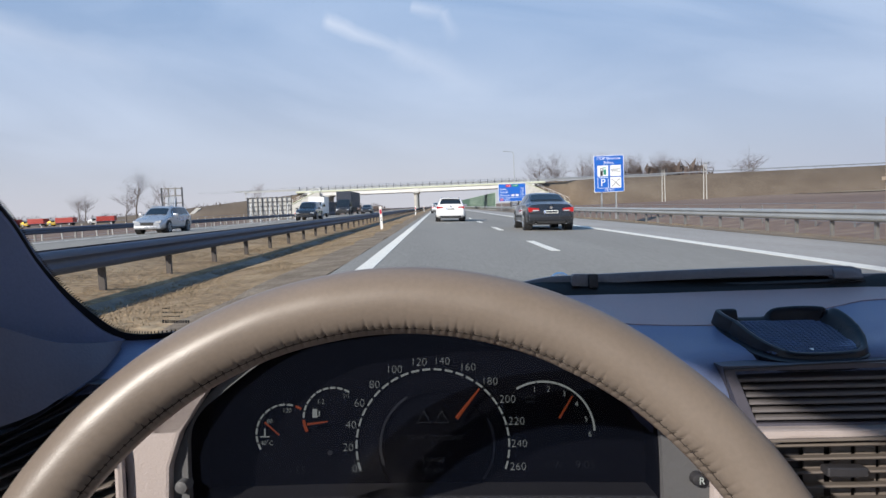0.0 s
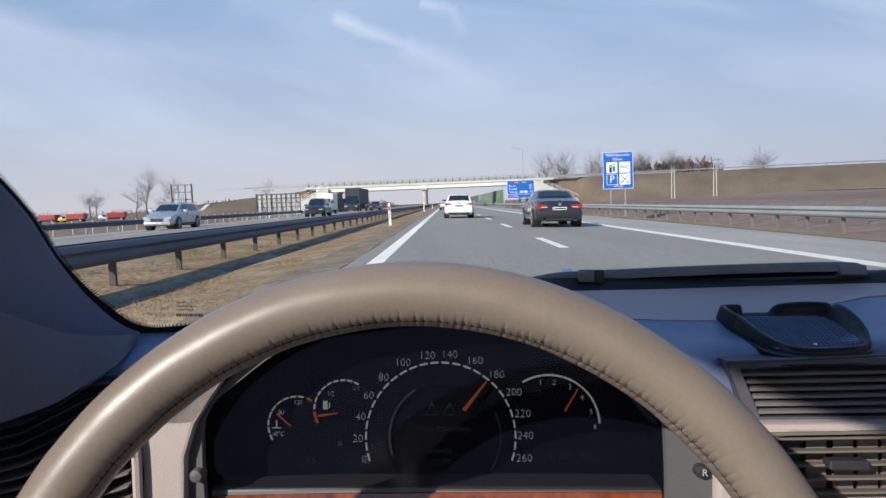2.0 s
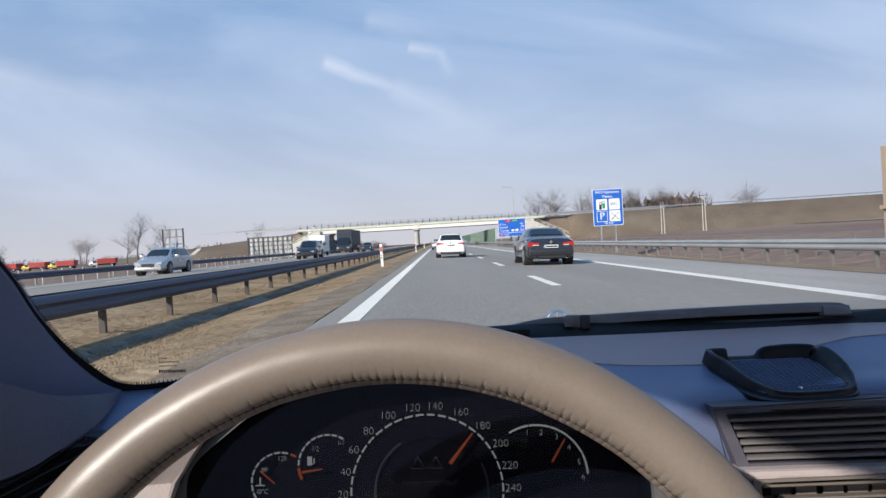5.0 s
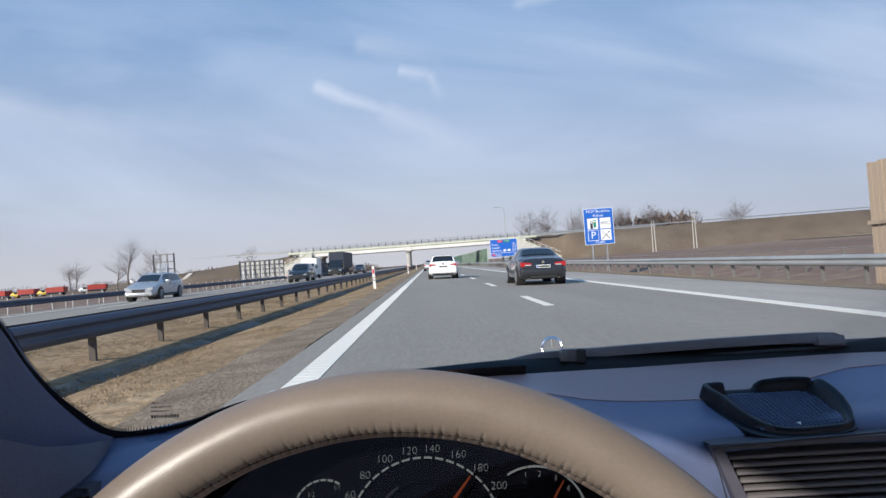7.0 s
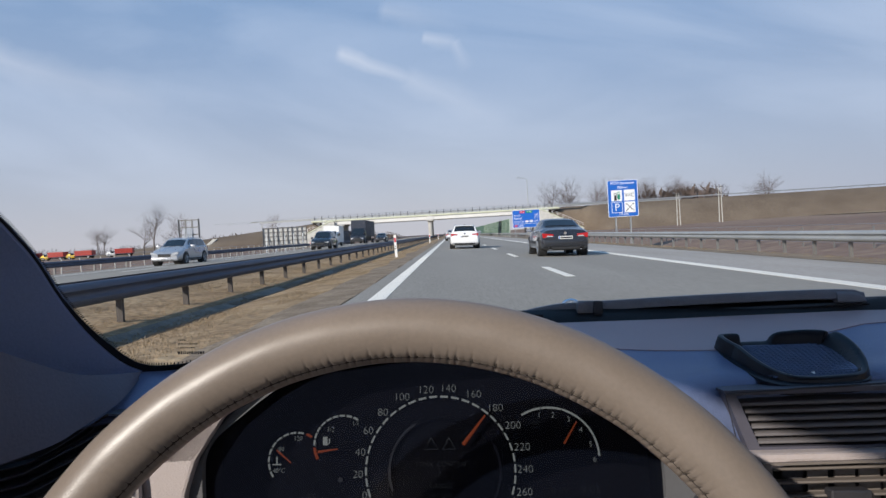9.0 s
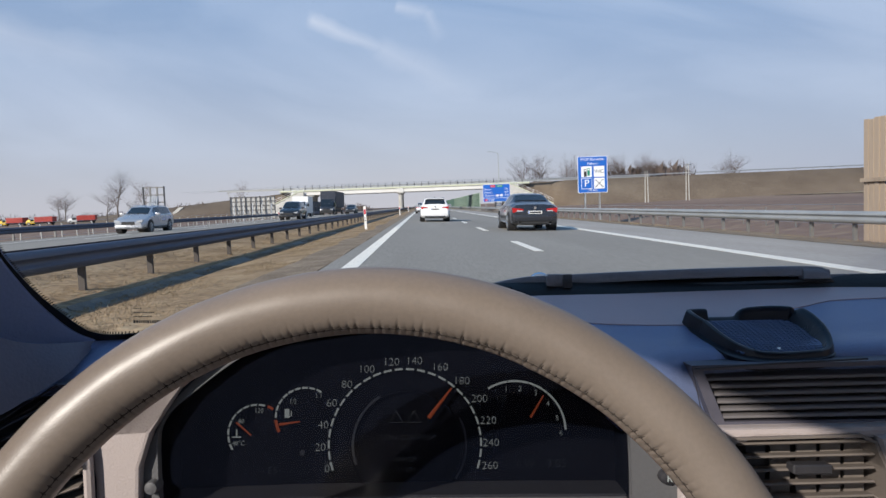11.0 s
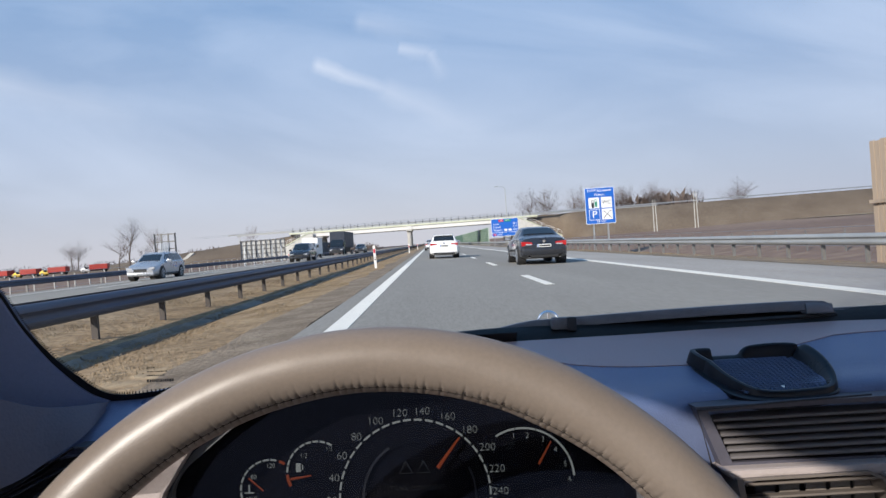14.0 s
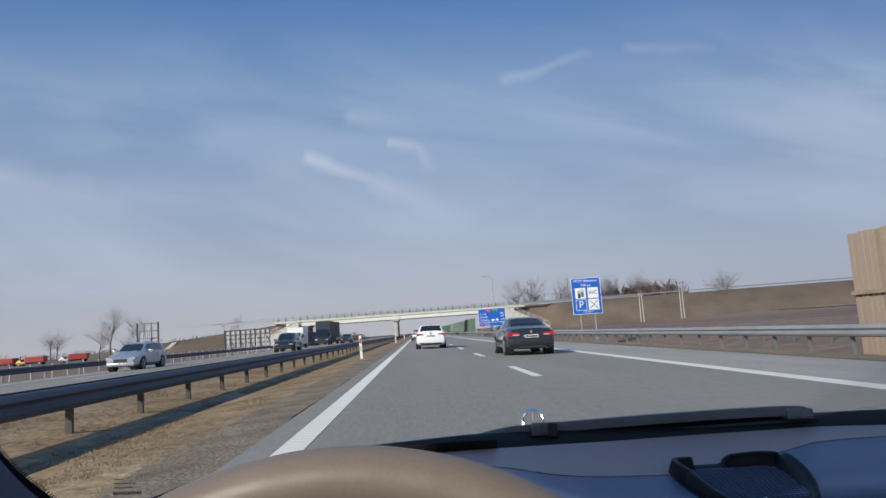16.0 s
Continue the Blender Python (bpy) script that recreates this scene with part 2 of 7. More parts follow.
TWIG = mat("twigs", (0.095, 0.072, 0.062), 0.95, vary=0.3, scale=1.0, object_random=0.3)
PINE = mat("pine_needles", (0.02, 0.035, 0.018), 0.9, vary=0.4, scale=1.5)
POLEGREY = mat("lamp_pole_steel", (0.42, 0.44, 0.45), 0.5, metal=0.5, vary=0.1, scale=1)

# cars
CARDARK = mat("dark_metallic_paint", (0.028, 0.030, 0.036), 0.3, metal=0.35, vary=0.06, scale=2, coat=0.8)
CARWHITE = mat("white_car_paint", (0.80, 0.80, 0.79), 0.3, vary=0.02, scale=1, coat=0.7)
CARSILVER = mat("silver_paint", (0.46, 0.47, 0.49), 0.3, metal=0.6, vary=0.05, scale=2, coat=0.6)
CARBLACK = mat("black_car_paint", (0.014, 0.015, 0.018), 0.25, vary=0.05, scale=2, coat=0.8)
CARGLASS = mat("tinted_glass", (0.012, 0.016, 0.020), 0.06, vary=0.0, scale=1, spec=0.8)
TYRE = mat("tyre_rubber", (0.022, 0.022, 0.023), 0.85, vary=0.2, scale=10)
ALLOY = mat("alloy_rim", (0.45, 0.46, 0.47), 0.35, metal=0.8, vary=0.1, scale=10)
TRIMBLACK = mat("black_trim", (0.02, 0.02, 0.021), 0.6, vary=0.1, scale=6)
TAILRED = mat("tail_lamp_red", (0.42, 0.012, 0.015), 0.15, vary=0.1, scale=10, coat=0.5)
LAMPCLEAR = mat("headlamp_glass", (0.62, 0.64, 0.66), 0.12, metal=0.4, vary=0.1, scale=10, coat=0.5)
CHROME = mat("chrome", (0.75, 0.75, 0.76), 0.12, metal=1.0, vary=0.03, scale=10)
PLATE = mat("plate_white", (0.78, 0.78, 0.74), 0.5, vary=0.05, scale=10)
TARP = mat("dark_trailer_tarp", (0.022, 0.030, 0.050), 0.6, vary=0.2, scale=0.6)
VANWHITE = mat("white_van_paint", (0.74, 0.74, 0.73), 0.4, vary=0.05, scale=1)

# the car's inside
LEATHER = leather("taupe_leather", (0.192, 0.157, 0.130), 0.35)
THREAD = mat("seam_thread", (0.040, 0.031, 0.025), 0.95, vary=0.2, scale=300)
# taupe vinyl in shade: the blue of the skylight is put into the colour
DASHSHADE = mat("dark_blue_dash_vinyl", (0.150, 0.190, 0.325), 0.34, vary=0.10, scale=12, bscale=700, bump=0.00035, spec=0.45)
# paler copy of the dash vinyl, for the strip where light falls
DASHLIT = mat("lilac_dash_vinyl", (0.47, 0.345, 0.345), 0.45, vary=0.08, scale=12, bscale=700, bump=0.00025, spec=0.5)
DASHBEIGE = mat("beige_dash_vinyl", (0.40, 0.345, 0.33), 0.6, vary=0.07, scale=12, bscale=700, bump=0.00035)
# blue of the skylight on the shaded trim, put into its colour
PILLAR = mat("pillar_trim", (0.20, 0.26, 0.43), 0.6, vary=0.08, scale=9, bscale=500, bump=0.0003)
PILLARFOOT = mat("dark_pillar_trim", (0.10, 0.105, 0.145), 0.65, vary=0.1, scale=9, bscale=500, bump=0.0003)
BEZEL = mat("grey_bezel", (0.10, 0.10, 0.105), 0.5, vary=0.08, scale=12, bscale=500, bump=0.0002)
LEDGE = mat("grey_ledge", (0.16, 0.16, 0.165), 0.5, vary=0.08, scale=12, bscale=500, bump=0.0002)
FACE = mat("black_dial_face", (0.012, 0.013, 0.019), 0.8, vary=0.15, scale=20, spec=0.1)
SILVERARC = mat("dial_ring", (0.16, 0.17, 0.18), 0.4, metal=0.5, vary=0.1, scale=40)
DIALWHITE = mat("lit_dial_marking", (0.10, 0.10, 0.10), 0.6, vary=0.05, scale=30, emit=((0.92, 1.0, 0.92), 0.30))
DIALDIM = mat("dim_display_text", (0.03, 0.03, 0.03), 0.6, vary=0.05, scale=30, emit=((0.8, 0.9, 1.0), 0.035))
NEEDLE = mat("lit_orange_needle", (0.18, 0.035, 0.016), 0.5, vary=0.05, scale=30, emit=((1.0, 0.20, 0.06), 0.20))
BLACKPLASTIC = mat("black_plastic", (0.028, 0.027, 0.031), 0.5, vary=0.15, scale=30, bscale=400, bump=0.0002)
# shade of the side vent, put into the colour of its frame and upper slats
SLATSHADE = mat("dark_vent_slat", (0.045, 0.05, 0.068), 0.5, vary=0.1, scale=20)
SLATTAUPE = mat("taupe_grille_slat", (0.15, 0.138, 0.14), 0.5, vary=0.1, scale=20)
GRILLEFRAME = mat("grille_frame_vinyl", (0.085, 0.082, 0.105), 0.5, vary=0.08, scale=14, bscale=600, bump=0.0002)
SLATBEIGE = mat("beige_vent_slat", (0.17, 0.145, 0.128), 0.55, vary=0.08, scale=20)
COWLBLACK = mat("black_cowl_seal", (0.012, 0.012, 0.013), 0.42, vary=0.2, scale=30, bscale=300, bump=0.0002, spec=0.25)
RUBBER = mat("wiper_rubber", (0.155, 0.143, 0.15), 0.5, vary=0.2, scale=20, bscale=200, bump=0.0002)
PADBLACK = mat("pad_silicone", (0.010, 0.011, 0.016), 0.30, vary=0.15, scale=30, spec=0.3)
PADMESH = mat("pad_mesh", (0.06, 0.082, 0.16), 0.35, vary=0.2, scale=60)
WALNUT = mat("burl_wood", (0.075, 0.015, 0.008), 0.2, vary=0.5, scale=45, bscale=160, coat=0.6, tone=(0.21, 0.05, 0.017))
HEADLINER = mat("headliner_cloth", (0.52, 0.49, 0.46), 0.95, vary=0.05, scale=10)
SEATDARK = mat("cabin_shell", (0.34, 0.30, 0.27), 0.9, vary=0.1, scale=6)
FRIT = mat("black_ceramic", (0.006, 0.006, 0.007), 0.5, vary=0.1, scale=40)
STICKER = mat("etched_mark", (0.02, 0.02, 0.02), 0.6, vary=0.1, scale=60)


# ---- building helpers ----
def part(name, bm, material, parent, label="", smooth=None):
    """Links a bmesh as one mesh under a thing or a part. smooth: angle in degrees under which edges shade smooth."""
    me = bpy.data.meshes.new(name)
    if smooth is not None:
        for f in bm.faces:
            f.smooth = True
        lim = math.cos(radians(smooth))
        for e in bm.edges:
            if len(e.link_faces) == 2:
                e.smooth = e.link_faces[0].normal.dot(e.link_faces[1].normal) > lim
            else:
                e.smooth = False
    bm.to_mesh(me)
    bm.free()
    me.materials.append(material)
    ob = new(name, me)
    if parent is not None:
        ob.parent = parent
    if label:
        tagged(ob, label)
    return ob


def thing(name, label, category, group="", m=None, kind=""):
    ob = new(name)
    ob.empty_display_size = 0.1
    ob.matrix_world = m if m is not None else Matrix.Identity(4)
    return tagged(ob, label, category, group, kind)


def solo(name, bm, material, label, category, group="", m=None, kind="", smooth=None):
    ob = part(name, bm, material, None, smooth=smooth)
    ob.matrix_world = m if m is not None else Matrix.Identity(4)
    return tagged(ob, label, category, group, kind)


def box(bm, x0, y0, z0, x1, y1, z1, bevel=0.0, seg=1):
    vs = [bm.verts.new(p) for p in ((x0, y0, z0), (x1, y0, z0), (x1, y1, z0), (x0, y1, z0), (x0, y0, z1), (x1, y0, z1), (x1, y1, z1), (x0, y1, z1))]
    fs = [bm.faces.new([vs[i] for i in q]) for q in ((3, 2, 1, 0), (4, 5, 6, 7), (0, 1, 5, 4), (1, 2, 6, 5), (2, 3, 7, 6), (3, 0, 4, 7))]
    if bevel:
        es = list({e for f in fs for e in f.edges})
        bmesh.ops.bevel(bm, geom=es, offset=bevel, segments=seg, affect="EDGES", profile=0.6)
    return bm


def boxed(*a, **k):
    return box(bmesh.new(), *a, **k)


def loft(rings, closed_ring=True, caps=True, bm=None):
    """Skin over rings of points, all of one length."""
    bm = bm or bmesh.new()
    vs = [[bm.verts.new(p) for p in r] for r in rings]
    n = len(vs[0])
    for a, b in zip(vs, vs[1:]):
        for i in range(n if closed_ring else n - 1):
            j = (i + 1) % n
            bm.faces.new((a[i], a[j], b[j], b[i]))
    if caps and closed_ring:
        bm.faces.new(vs[0][::-1])
        bm.faces.new(vs[-1])
    return bm


def sheet(rows, thick, bm=None):
    """A surface through rows of points, given a thickness below."""
    bm = bm or bmesh.new()
    loft(rows, closed_ring=False, caps=False, bm=bm)
    bmesh.ops.recalc_face_normals(bm, faces=bm.faces)
    bmesh.ops.solidify(bm, geom=bm.faces[:], thickness=thick)
    return bm


def tube(pts, radius, sides=8, bm=None, caps=True):
    """A round bar along points; radius: one number or one per point."""
    bm = bm or bmesh.new()
    pts = [Vector(p) for p in pts]
    rings = []
    for i, p in enumerate(pts):
        t = (pts[min(i + 1, len(pts) - 1)] - pts[max(i - 1, 0)]).normalized()
        up = Vector((0, 0, 1)) if abs(t.z) < 0.9 else Vector((1, 0, 0))
        s = t.cross(up).normalized()
        u = s.cross(t)
        r = radius[i] if isinstance(radius, (list, tuple)) else radius
        rings.append([p + (s * math.cos(a) + u * math.sin(a)) * r for a in [2 * math.pi * k / sides for k in range(sides)]])
    return loft(rings, True, caps, bm)


def prism(outline, y0, y1, bevel=0.0, bm=None, seg=2):
    """An outline of (x, z) pairs, drawn out from depth y0 (front) to y1."""
    bm = bm or bmesh.new()
    a = [bm.verts.new((x, y0, z)) for x, z in outline]
    b = [bm.verts.new((x, y1, z)) for x, z in outline]
    fs = [bm.faces.new(a), bm.faces.new(b[::-1])]
    n = len(a)
    for i in range(n):
        j = (i + 1) % n
        fs.append(bm.faces.new((a[j], a[i], b[i], b[j])))
    bmesh.ops.recalc_face_normals(bm, faces=fs)
    if bevel:
        es = [e for e in fs[0].edges]
        bmesh.ops.bevel(bm, geom=es, offset=bevel, segments=seg, affect="EDGES", profile=0.6)
    return bm


def frame_prism(outer, inner, y0, y1, bm=None):
    """A ring between two outlines of the same count, with depth."""
    bm = bm or bmesh.new()
    n = len(outer)
    r = [[bm.verts.new((x, y, z)) for x, z in o] for y in (y0, y1) for o in (outer, inner)]
    fo, fi, bo, bi = r
    for i in range(n):
        j = (i + 1) % n
        for q in ((fo[i], fo[j], fi[j], fi[i]), (bo[j], bo[i], bi[i], bi[j]), (fo[j], fo[i], bo[i], bo[j]), (fi[i], fi[j], bi[j], bi[i])):
            bm.faces.new(q)
    bmesh.ops.recalc_face_normals(bm, faces=bm.faces)
    return bm


def smooth_line(pts, n=8, closed=False):
    """Catmull-Rom through points."""
    P = [Vector(p) for p in pts]
    out = []
    m = len(P)
    for i in range(m if closed else m - 1):
        if closed:
            p0, p1, p2, p3 = P[i - 1], P[i], P[(i + 1) % m], P[(i + 2) % m]
        else:
            p0, p1, p2, p3 = P[max(i - 1, 0)], P[i], P[i + 1], P[min(i + 2, m - 1)]
        for k in range(n):
            t = k / n
            out.append(0.5 * ((2 * p1) + (p2 - p0) * t + (2 * p0 - 5 * p1 + 4 * p2 - p3) * t * t + (3 * p1 - p0 - 3 * p2 + p3) * t ** 3))
    if not closed:
        out.append(P[-1])
    return out


def words(text, size, material, parent, m, name="lettering", thick=0.0, align="CENTER", label="", squeeze=1.0, thin=0.0):
    """Built-in font as a mesh; it lies in its own x-y plane at the pose m."""
    c = bpy.data.curves.new(name, "FONT")
    c.body, c.size, c.align_x, c.align_y, c.extrude = text, size, align, "CENTER", thick
    c.resolution_u = 3
    c.offset = -thin * size
    ob = bpy.data.objects.new(name, c)
    me = bpy.data.meshes.new_from_object(ob)
    bpy.data.objects.remove(ob)
    bpy.data.curves.remove(c)
    me.materials.append(material)
    o = new(name, me)
    o.parent = parent
    o.matrix_basis = m @ Matrix.Diagonal((squeeze, 1, 1, 1))
    if label:
        tagged(o, label)
    return o

# ---- the motorway ----
FALL = -0.028                       # crossfall of the carriageway, down to the right
LINE_L, LINE_M, LINE_R = -1.19, 2.42, 6.20
Y0, Y1 = -60.0, 900.0


def strip(x0, x1, z0, z1, y0=Y0, y1=Y1, steps=24, name="road", material=None, label="", category="road", lift=0.0, wob=0.0):
    bm = bmesh.new()
    rows = []
    for k in range(steps + 1):
        t = k / steps
        y = y0 + (y1 - y0) * t ** 1.6
        w0, w1 = (wob * (noise.noise((y * 0.35, x0, 1)) + 0.5 * noise.noise((y * 1.7, x0, 4))) for _ in (0, 1)) if wob else (0, 0)
        rows.append([(x0 + w0, y, z0 + lift), (x1 + w1, y, z1 + lift), (x1 + w1, y, z1 - 0.25), (x0 + w0, y, z0 - 0.25)])
    loft(rows, True, True, bm)
    bmesh.ops.recalc_face_normals(bm, faces=bm.faces)
    return solo(name, bm, material, label, category, kind="structure")


def road_z(x):
    return FALL * x if x > -8 else 0.25 + 0.022 * (x + 10)


strip(-1.62, LINE_R + 0.13, road_z(-1.62), road_z(LINE_R + 0.13), name="road", material=ASPHALT, label="grey asphalt motorway carriageway with two lanes")
strip(LINE_R + 0.13, 9.5, road_z(LINE_R + 0.13), road_z(9.5), name="hard_shoulder", material=SHOULDER, label="paler worn asphalt hard shoulder beside the lanes")
strip(-20.6, -9.2, road_z(-20.6), road_z(-9.2), name="opposite_road", material=ASPHALT, label="opposite asphalt carriageway behind the median rail")
# ground, one sheet to the horizon, lower than the roads, with a slightly uneven surface
bm = bmesh.new()
xs = [-5000, -2500, -1200, -600, -300, -160, -90, -60, -40, -30, -24, -21, -18, -9, -4, 0, 6, 11, 14, 18, 24, 32, 45, 70, 110, 180, 320, 640, 1300, 2600, 5000]
ys = [-400, -150, -60, -20, 0, 15, 30, 45, 60, 80, 100, 130, 160, 200, 250, 320, 420, 560, 760, 1050, 1500, 2200, 3300, 4900]


def ground_z(x, y):
    if -21 < x < 9.5:
        return -0.6
    edge = 0.0
    d = (x - 9.5) if x > 0 else (-21 - x)
    base = road_z(9.0) - 0.12 if x > 0 else road_z(-20.6) - 0.12
    dip = -0.9 * math.exp(-((d - 9) / 5.0) ** 2) if x > 0 else -0.5 * math.exp(-((d - 7) / 4.0) ** 2)
    rise = 0.0
    if x > 0:
        rise = 1.3 * min(1, max(0, (d - 20) / 160)) + 3.0 * min(1, max(0, (d - 150) / 900))
    und = 0.35 * noise.noise((x * 0.02, y * 0.02, 3)) * min(1, d / 20)
    far = max(0, (math.hypot(x, y) - 1200) / 3800)
    return base + dip + rise + und - 0 * far


rows = [[(x, y, ground_z(x, y)) for x in xs] for y in ys]
loft(rows, False, False, bm)
bmesh.ops.recalc_face_normals(bm, faces=bm.faces)
for f in bm.faces:
    f.smooth = True
if sum(f.normal.z for f in bm.faces) < 0:
    bmesh.ops.reverse_faces(bm, faces=bm.faces[:])
solo("ground", bm, FIELD, "brown ploughed farmland reaching to the horizon", "field", kind="structure")

# a strip of pale stubble far off on the rising field
bm = bmesh.new()
rows = []
for k in range(20):
    y = -50 + k * 95
    rows.append([(x, y, ground_z(x, y) + 0.10) for x in (95 + 14 * noise.noise((y * 0.004, 1, 1)), 118, 180 + 25 * noise.noise((y * 0.003, 7, 1)))])
loft(rows, False, False, bm)
solo("stubble_field", bm, STUBBLE, "strip of pale dry stubble across the brown field", "field", kind="structure")

# verge beside the hard shoulder and the right-hand bank
bm = bmesh.new()
rows = []
for k in range(120):
    y = Y0 + (Y1 - Y0) * (k / 119) ** 1.5
    j = 0.14 * noise.noise((y * 0.5, 2, 2))
    rows.append([(9.46 + j, y, road_z(9.5) + 0.012), (10.1, y, road_z(9.9) - 0.02 + 0.05 * noise.noise((y * 0.9, 5, 1))), (11.7, y, road_z(9) - 0.14 + 0.06 * noise.noise((y * 0.7, 8, 1))), (13.6, y, road_z(9) - 0.5), (17.5, y, road_z(9) - 1.15)])
loft(rows, False, False, bm)
solo("verge", bm, VERGE, "bare soil verge with dry grass under the guard rail", "verge", kind="structure", smooth=60)

# median: soil edge, dry grass, concrete gutter, grass up to the far carriageway
PROFILE = [(-1.60, 0.03), (-2.35, -0.005), (-3.4, -0.07), (-4.17, -0.19), (-4.21, -0.21), (-4.67, -0.21), (-4.71, -0.19), (-5.3, -0.12), (-6.4, -0.06), (-7.6, 0.06), (-9.22, 0.24)]
GRASS_ROWS = []
for k in range(260):
    y = Y0 + (Y1 - Y0) * (k / 259) ** 1.7
    GRASS_ROWS.append(y)
bm = bmesh.new()
loft([[(x + (0.12 * noise.noise((y * 0.8, x, 3)) if i == 1 else 0), y, z + (0.05 * noise.noise((x * 3, y * 0.9, 9)) if 0 < i < 10 else 0)) for i, (x, z) in enumerate(PROFILE[:4])] for y in GRASS_ROWS], False, False, bm)
loft([[(x, y, z + (0.06 * noise.noise((x * 3, y * 0.9, 9)) if 0 < i else 0)) for i, (x, z) in enumerate(PROFILE[6:])] for y in GRASS_ROWS], False, False, bm)
solo("median", bm, GRASS, "median strip of dry yellow-brown winter grass", "grass", kind="structure", smooth=70)
strip(-2.40, -1.59, 0.0, 0.028, name="median_edge", material=VERGE, label="bare gravelly soil edge along the asphalt", category="verge", lift=0.012, steps=420, wob=0.28)


def gutter():
    g = thing("gutter", "shallow drainage gutter of weathered concrete slabs in the grass", "gutter", kind="structure")
    bm = bmesh.new()
    prof = [(-4.17, -0.165), (-4.21, -0.20), (-4.35, -0.235), (-4.53, -0.235), (-4.67, -0.20), (-4.71, -0.165), (-4.71, -0.3), (-4.17, -0.3)]
    n = 9
    loft([[(x + 0.012 * noise.noise((x * 9, k * 0.7, 2)), 0.985 * k / n, z + (0.014 * noise.noise((x * 7, k * 0.9, 5)) if z > -0.29 else 0)) for x, z in prof] for k in range(n + 1)], True, True, bm)
    bmesh.ops.recalc_face_normals(bm, faces=bm.faces)
    first = part("slab", bm, GUTTER, g)
    for k in range(1, 90):
        o = new("slab", first.data)
        o.parent = g
        o.location = (random.uniform(-.02, .02), k * 1.0, random.uniform(-.02, .008))
    first.location = (0, 0, 0)
    bm = bmesh.new()
    loft([[(x, y, z) for x, z in prof] for y in (90, 140, 250, 600)], True, True, bm)
    loft([[(x, y, z) for x, z in prof] for y in (-60, -20, -0.02)], True, True, bm)
    part("gutter_run", bm, GUTTER, g)


gutter()


def grass_tufts(name, x0, x1, y0, y1, count, h, material, label, zf, seed):
    """Many small dry blades in tufts, one object."""
    rnd = random.Random(seed)
    vs, fs = [], []
    for _ in range(count):
        t = rnd.random()
        y = y0 + (y1 - y0) * t * t
        x = rnd.uniform(x0, x1)
        if noise.noise((x * 1.3, y * 0.5, seed)) < -0.15:
            continue
        z = zf(x)
        for _ in range(4):
            a = rnd.uniform(0, 6.28)
            l = h * rnd.uniform(0.4, 1.2)
            lean = rnd.uniform(0.2, 1.3) * l
            w = 0.0035 + 0.009 * (y / 40)
            px, py = x + rnd.uniform(-.06, .06), y + rnd.uniform(-.06, .06)
            cx, cy = math.cos(a), math.sin(a)
            b = len(vs)
            vs += [(px - cy * w, py + cx * w, z - 0.01), (px + cy * w, py - cx * w, z - 0.01), (px + cx * lean, py + cy * lean, z + l)]
            fs.append((b, b + 1, b + 2))
    me = bpy.data.meshes.new(name)
    me.from_pydata(vs, [], fs)
    me.materials.append(material)
    tagged(new(name, me), label, "grass", kind="stuff")


BLADES = mat("dry_blades", (0.25, 0.19, 0.12), 0.9, vary=0.4, scale=1.2, bscale=20)


def median_z(x):
    for (xa, za), (xb, zb) in zip(PROFILE, PROFILE[1:]):
        if xb <= x <= xa:
            return za + (zb - za) * (x - xa) / (xb - xa)
    return 0


grass_tufts("grass_tufts", -4.12, -2.3, 2, 60, 14000, 0.018, BLADES, "tufts of dry winter grass in the median", median_z, 3)
grass_tufts("grass_tufts", -8.6, -4.75, 3, 60, 16000, 0.024, BLADES, "tufts of dry winter grass under the guard rail", median_z, 4)
grass_tufts("grass_tufts", -4.8, -4.1, 2, 45, 5000, 0.022, BLADES, "dry grass and litter in the gutter", median_z, 6)
grass_tufts("grass_tufts", 10.4, 14.0, 4, 60, 5000, 0.06, BLADES, "tufts of dry grass on the verge", lambda x: road_z(9) - 0.1 - 0.12 * max(0, x - 11), 5)


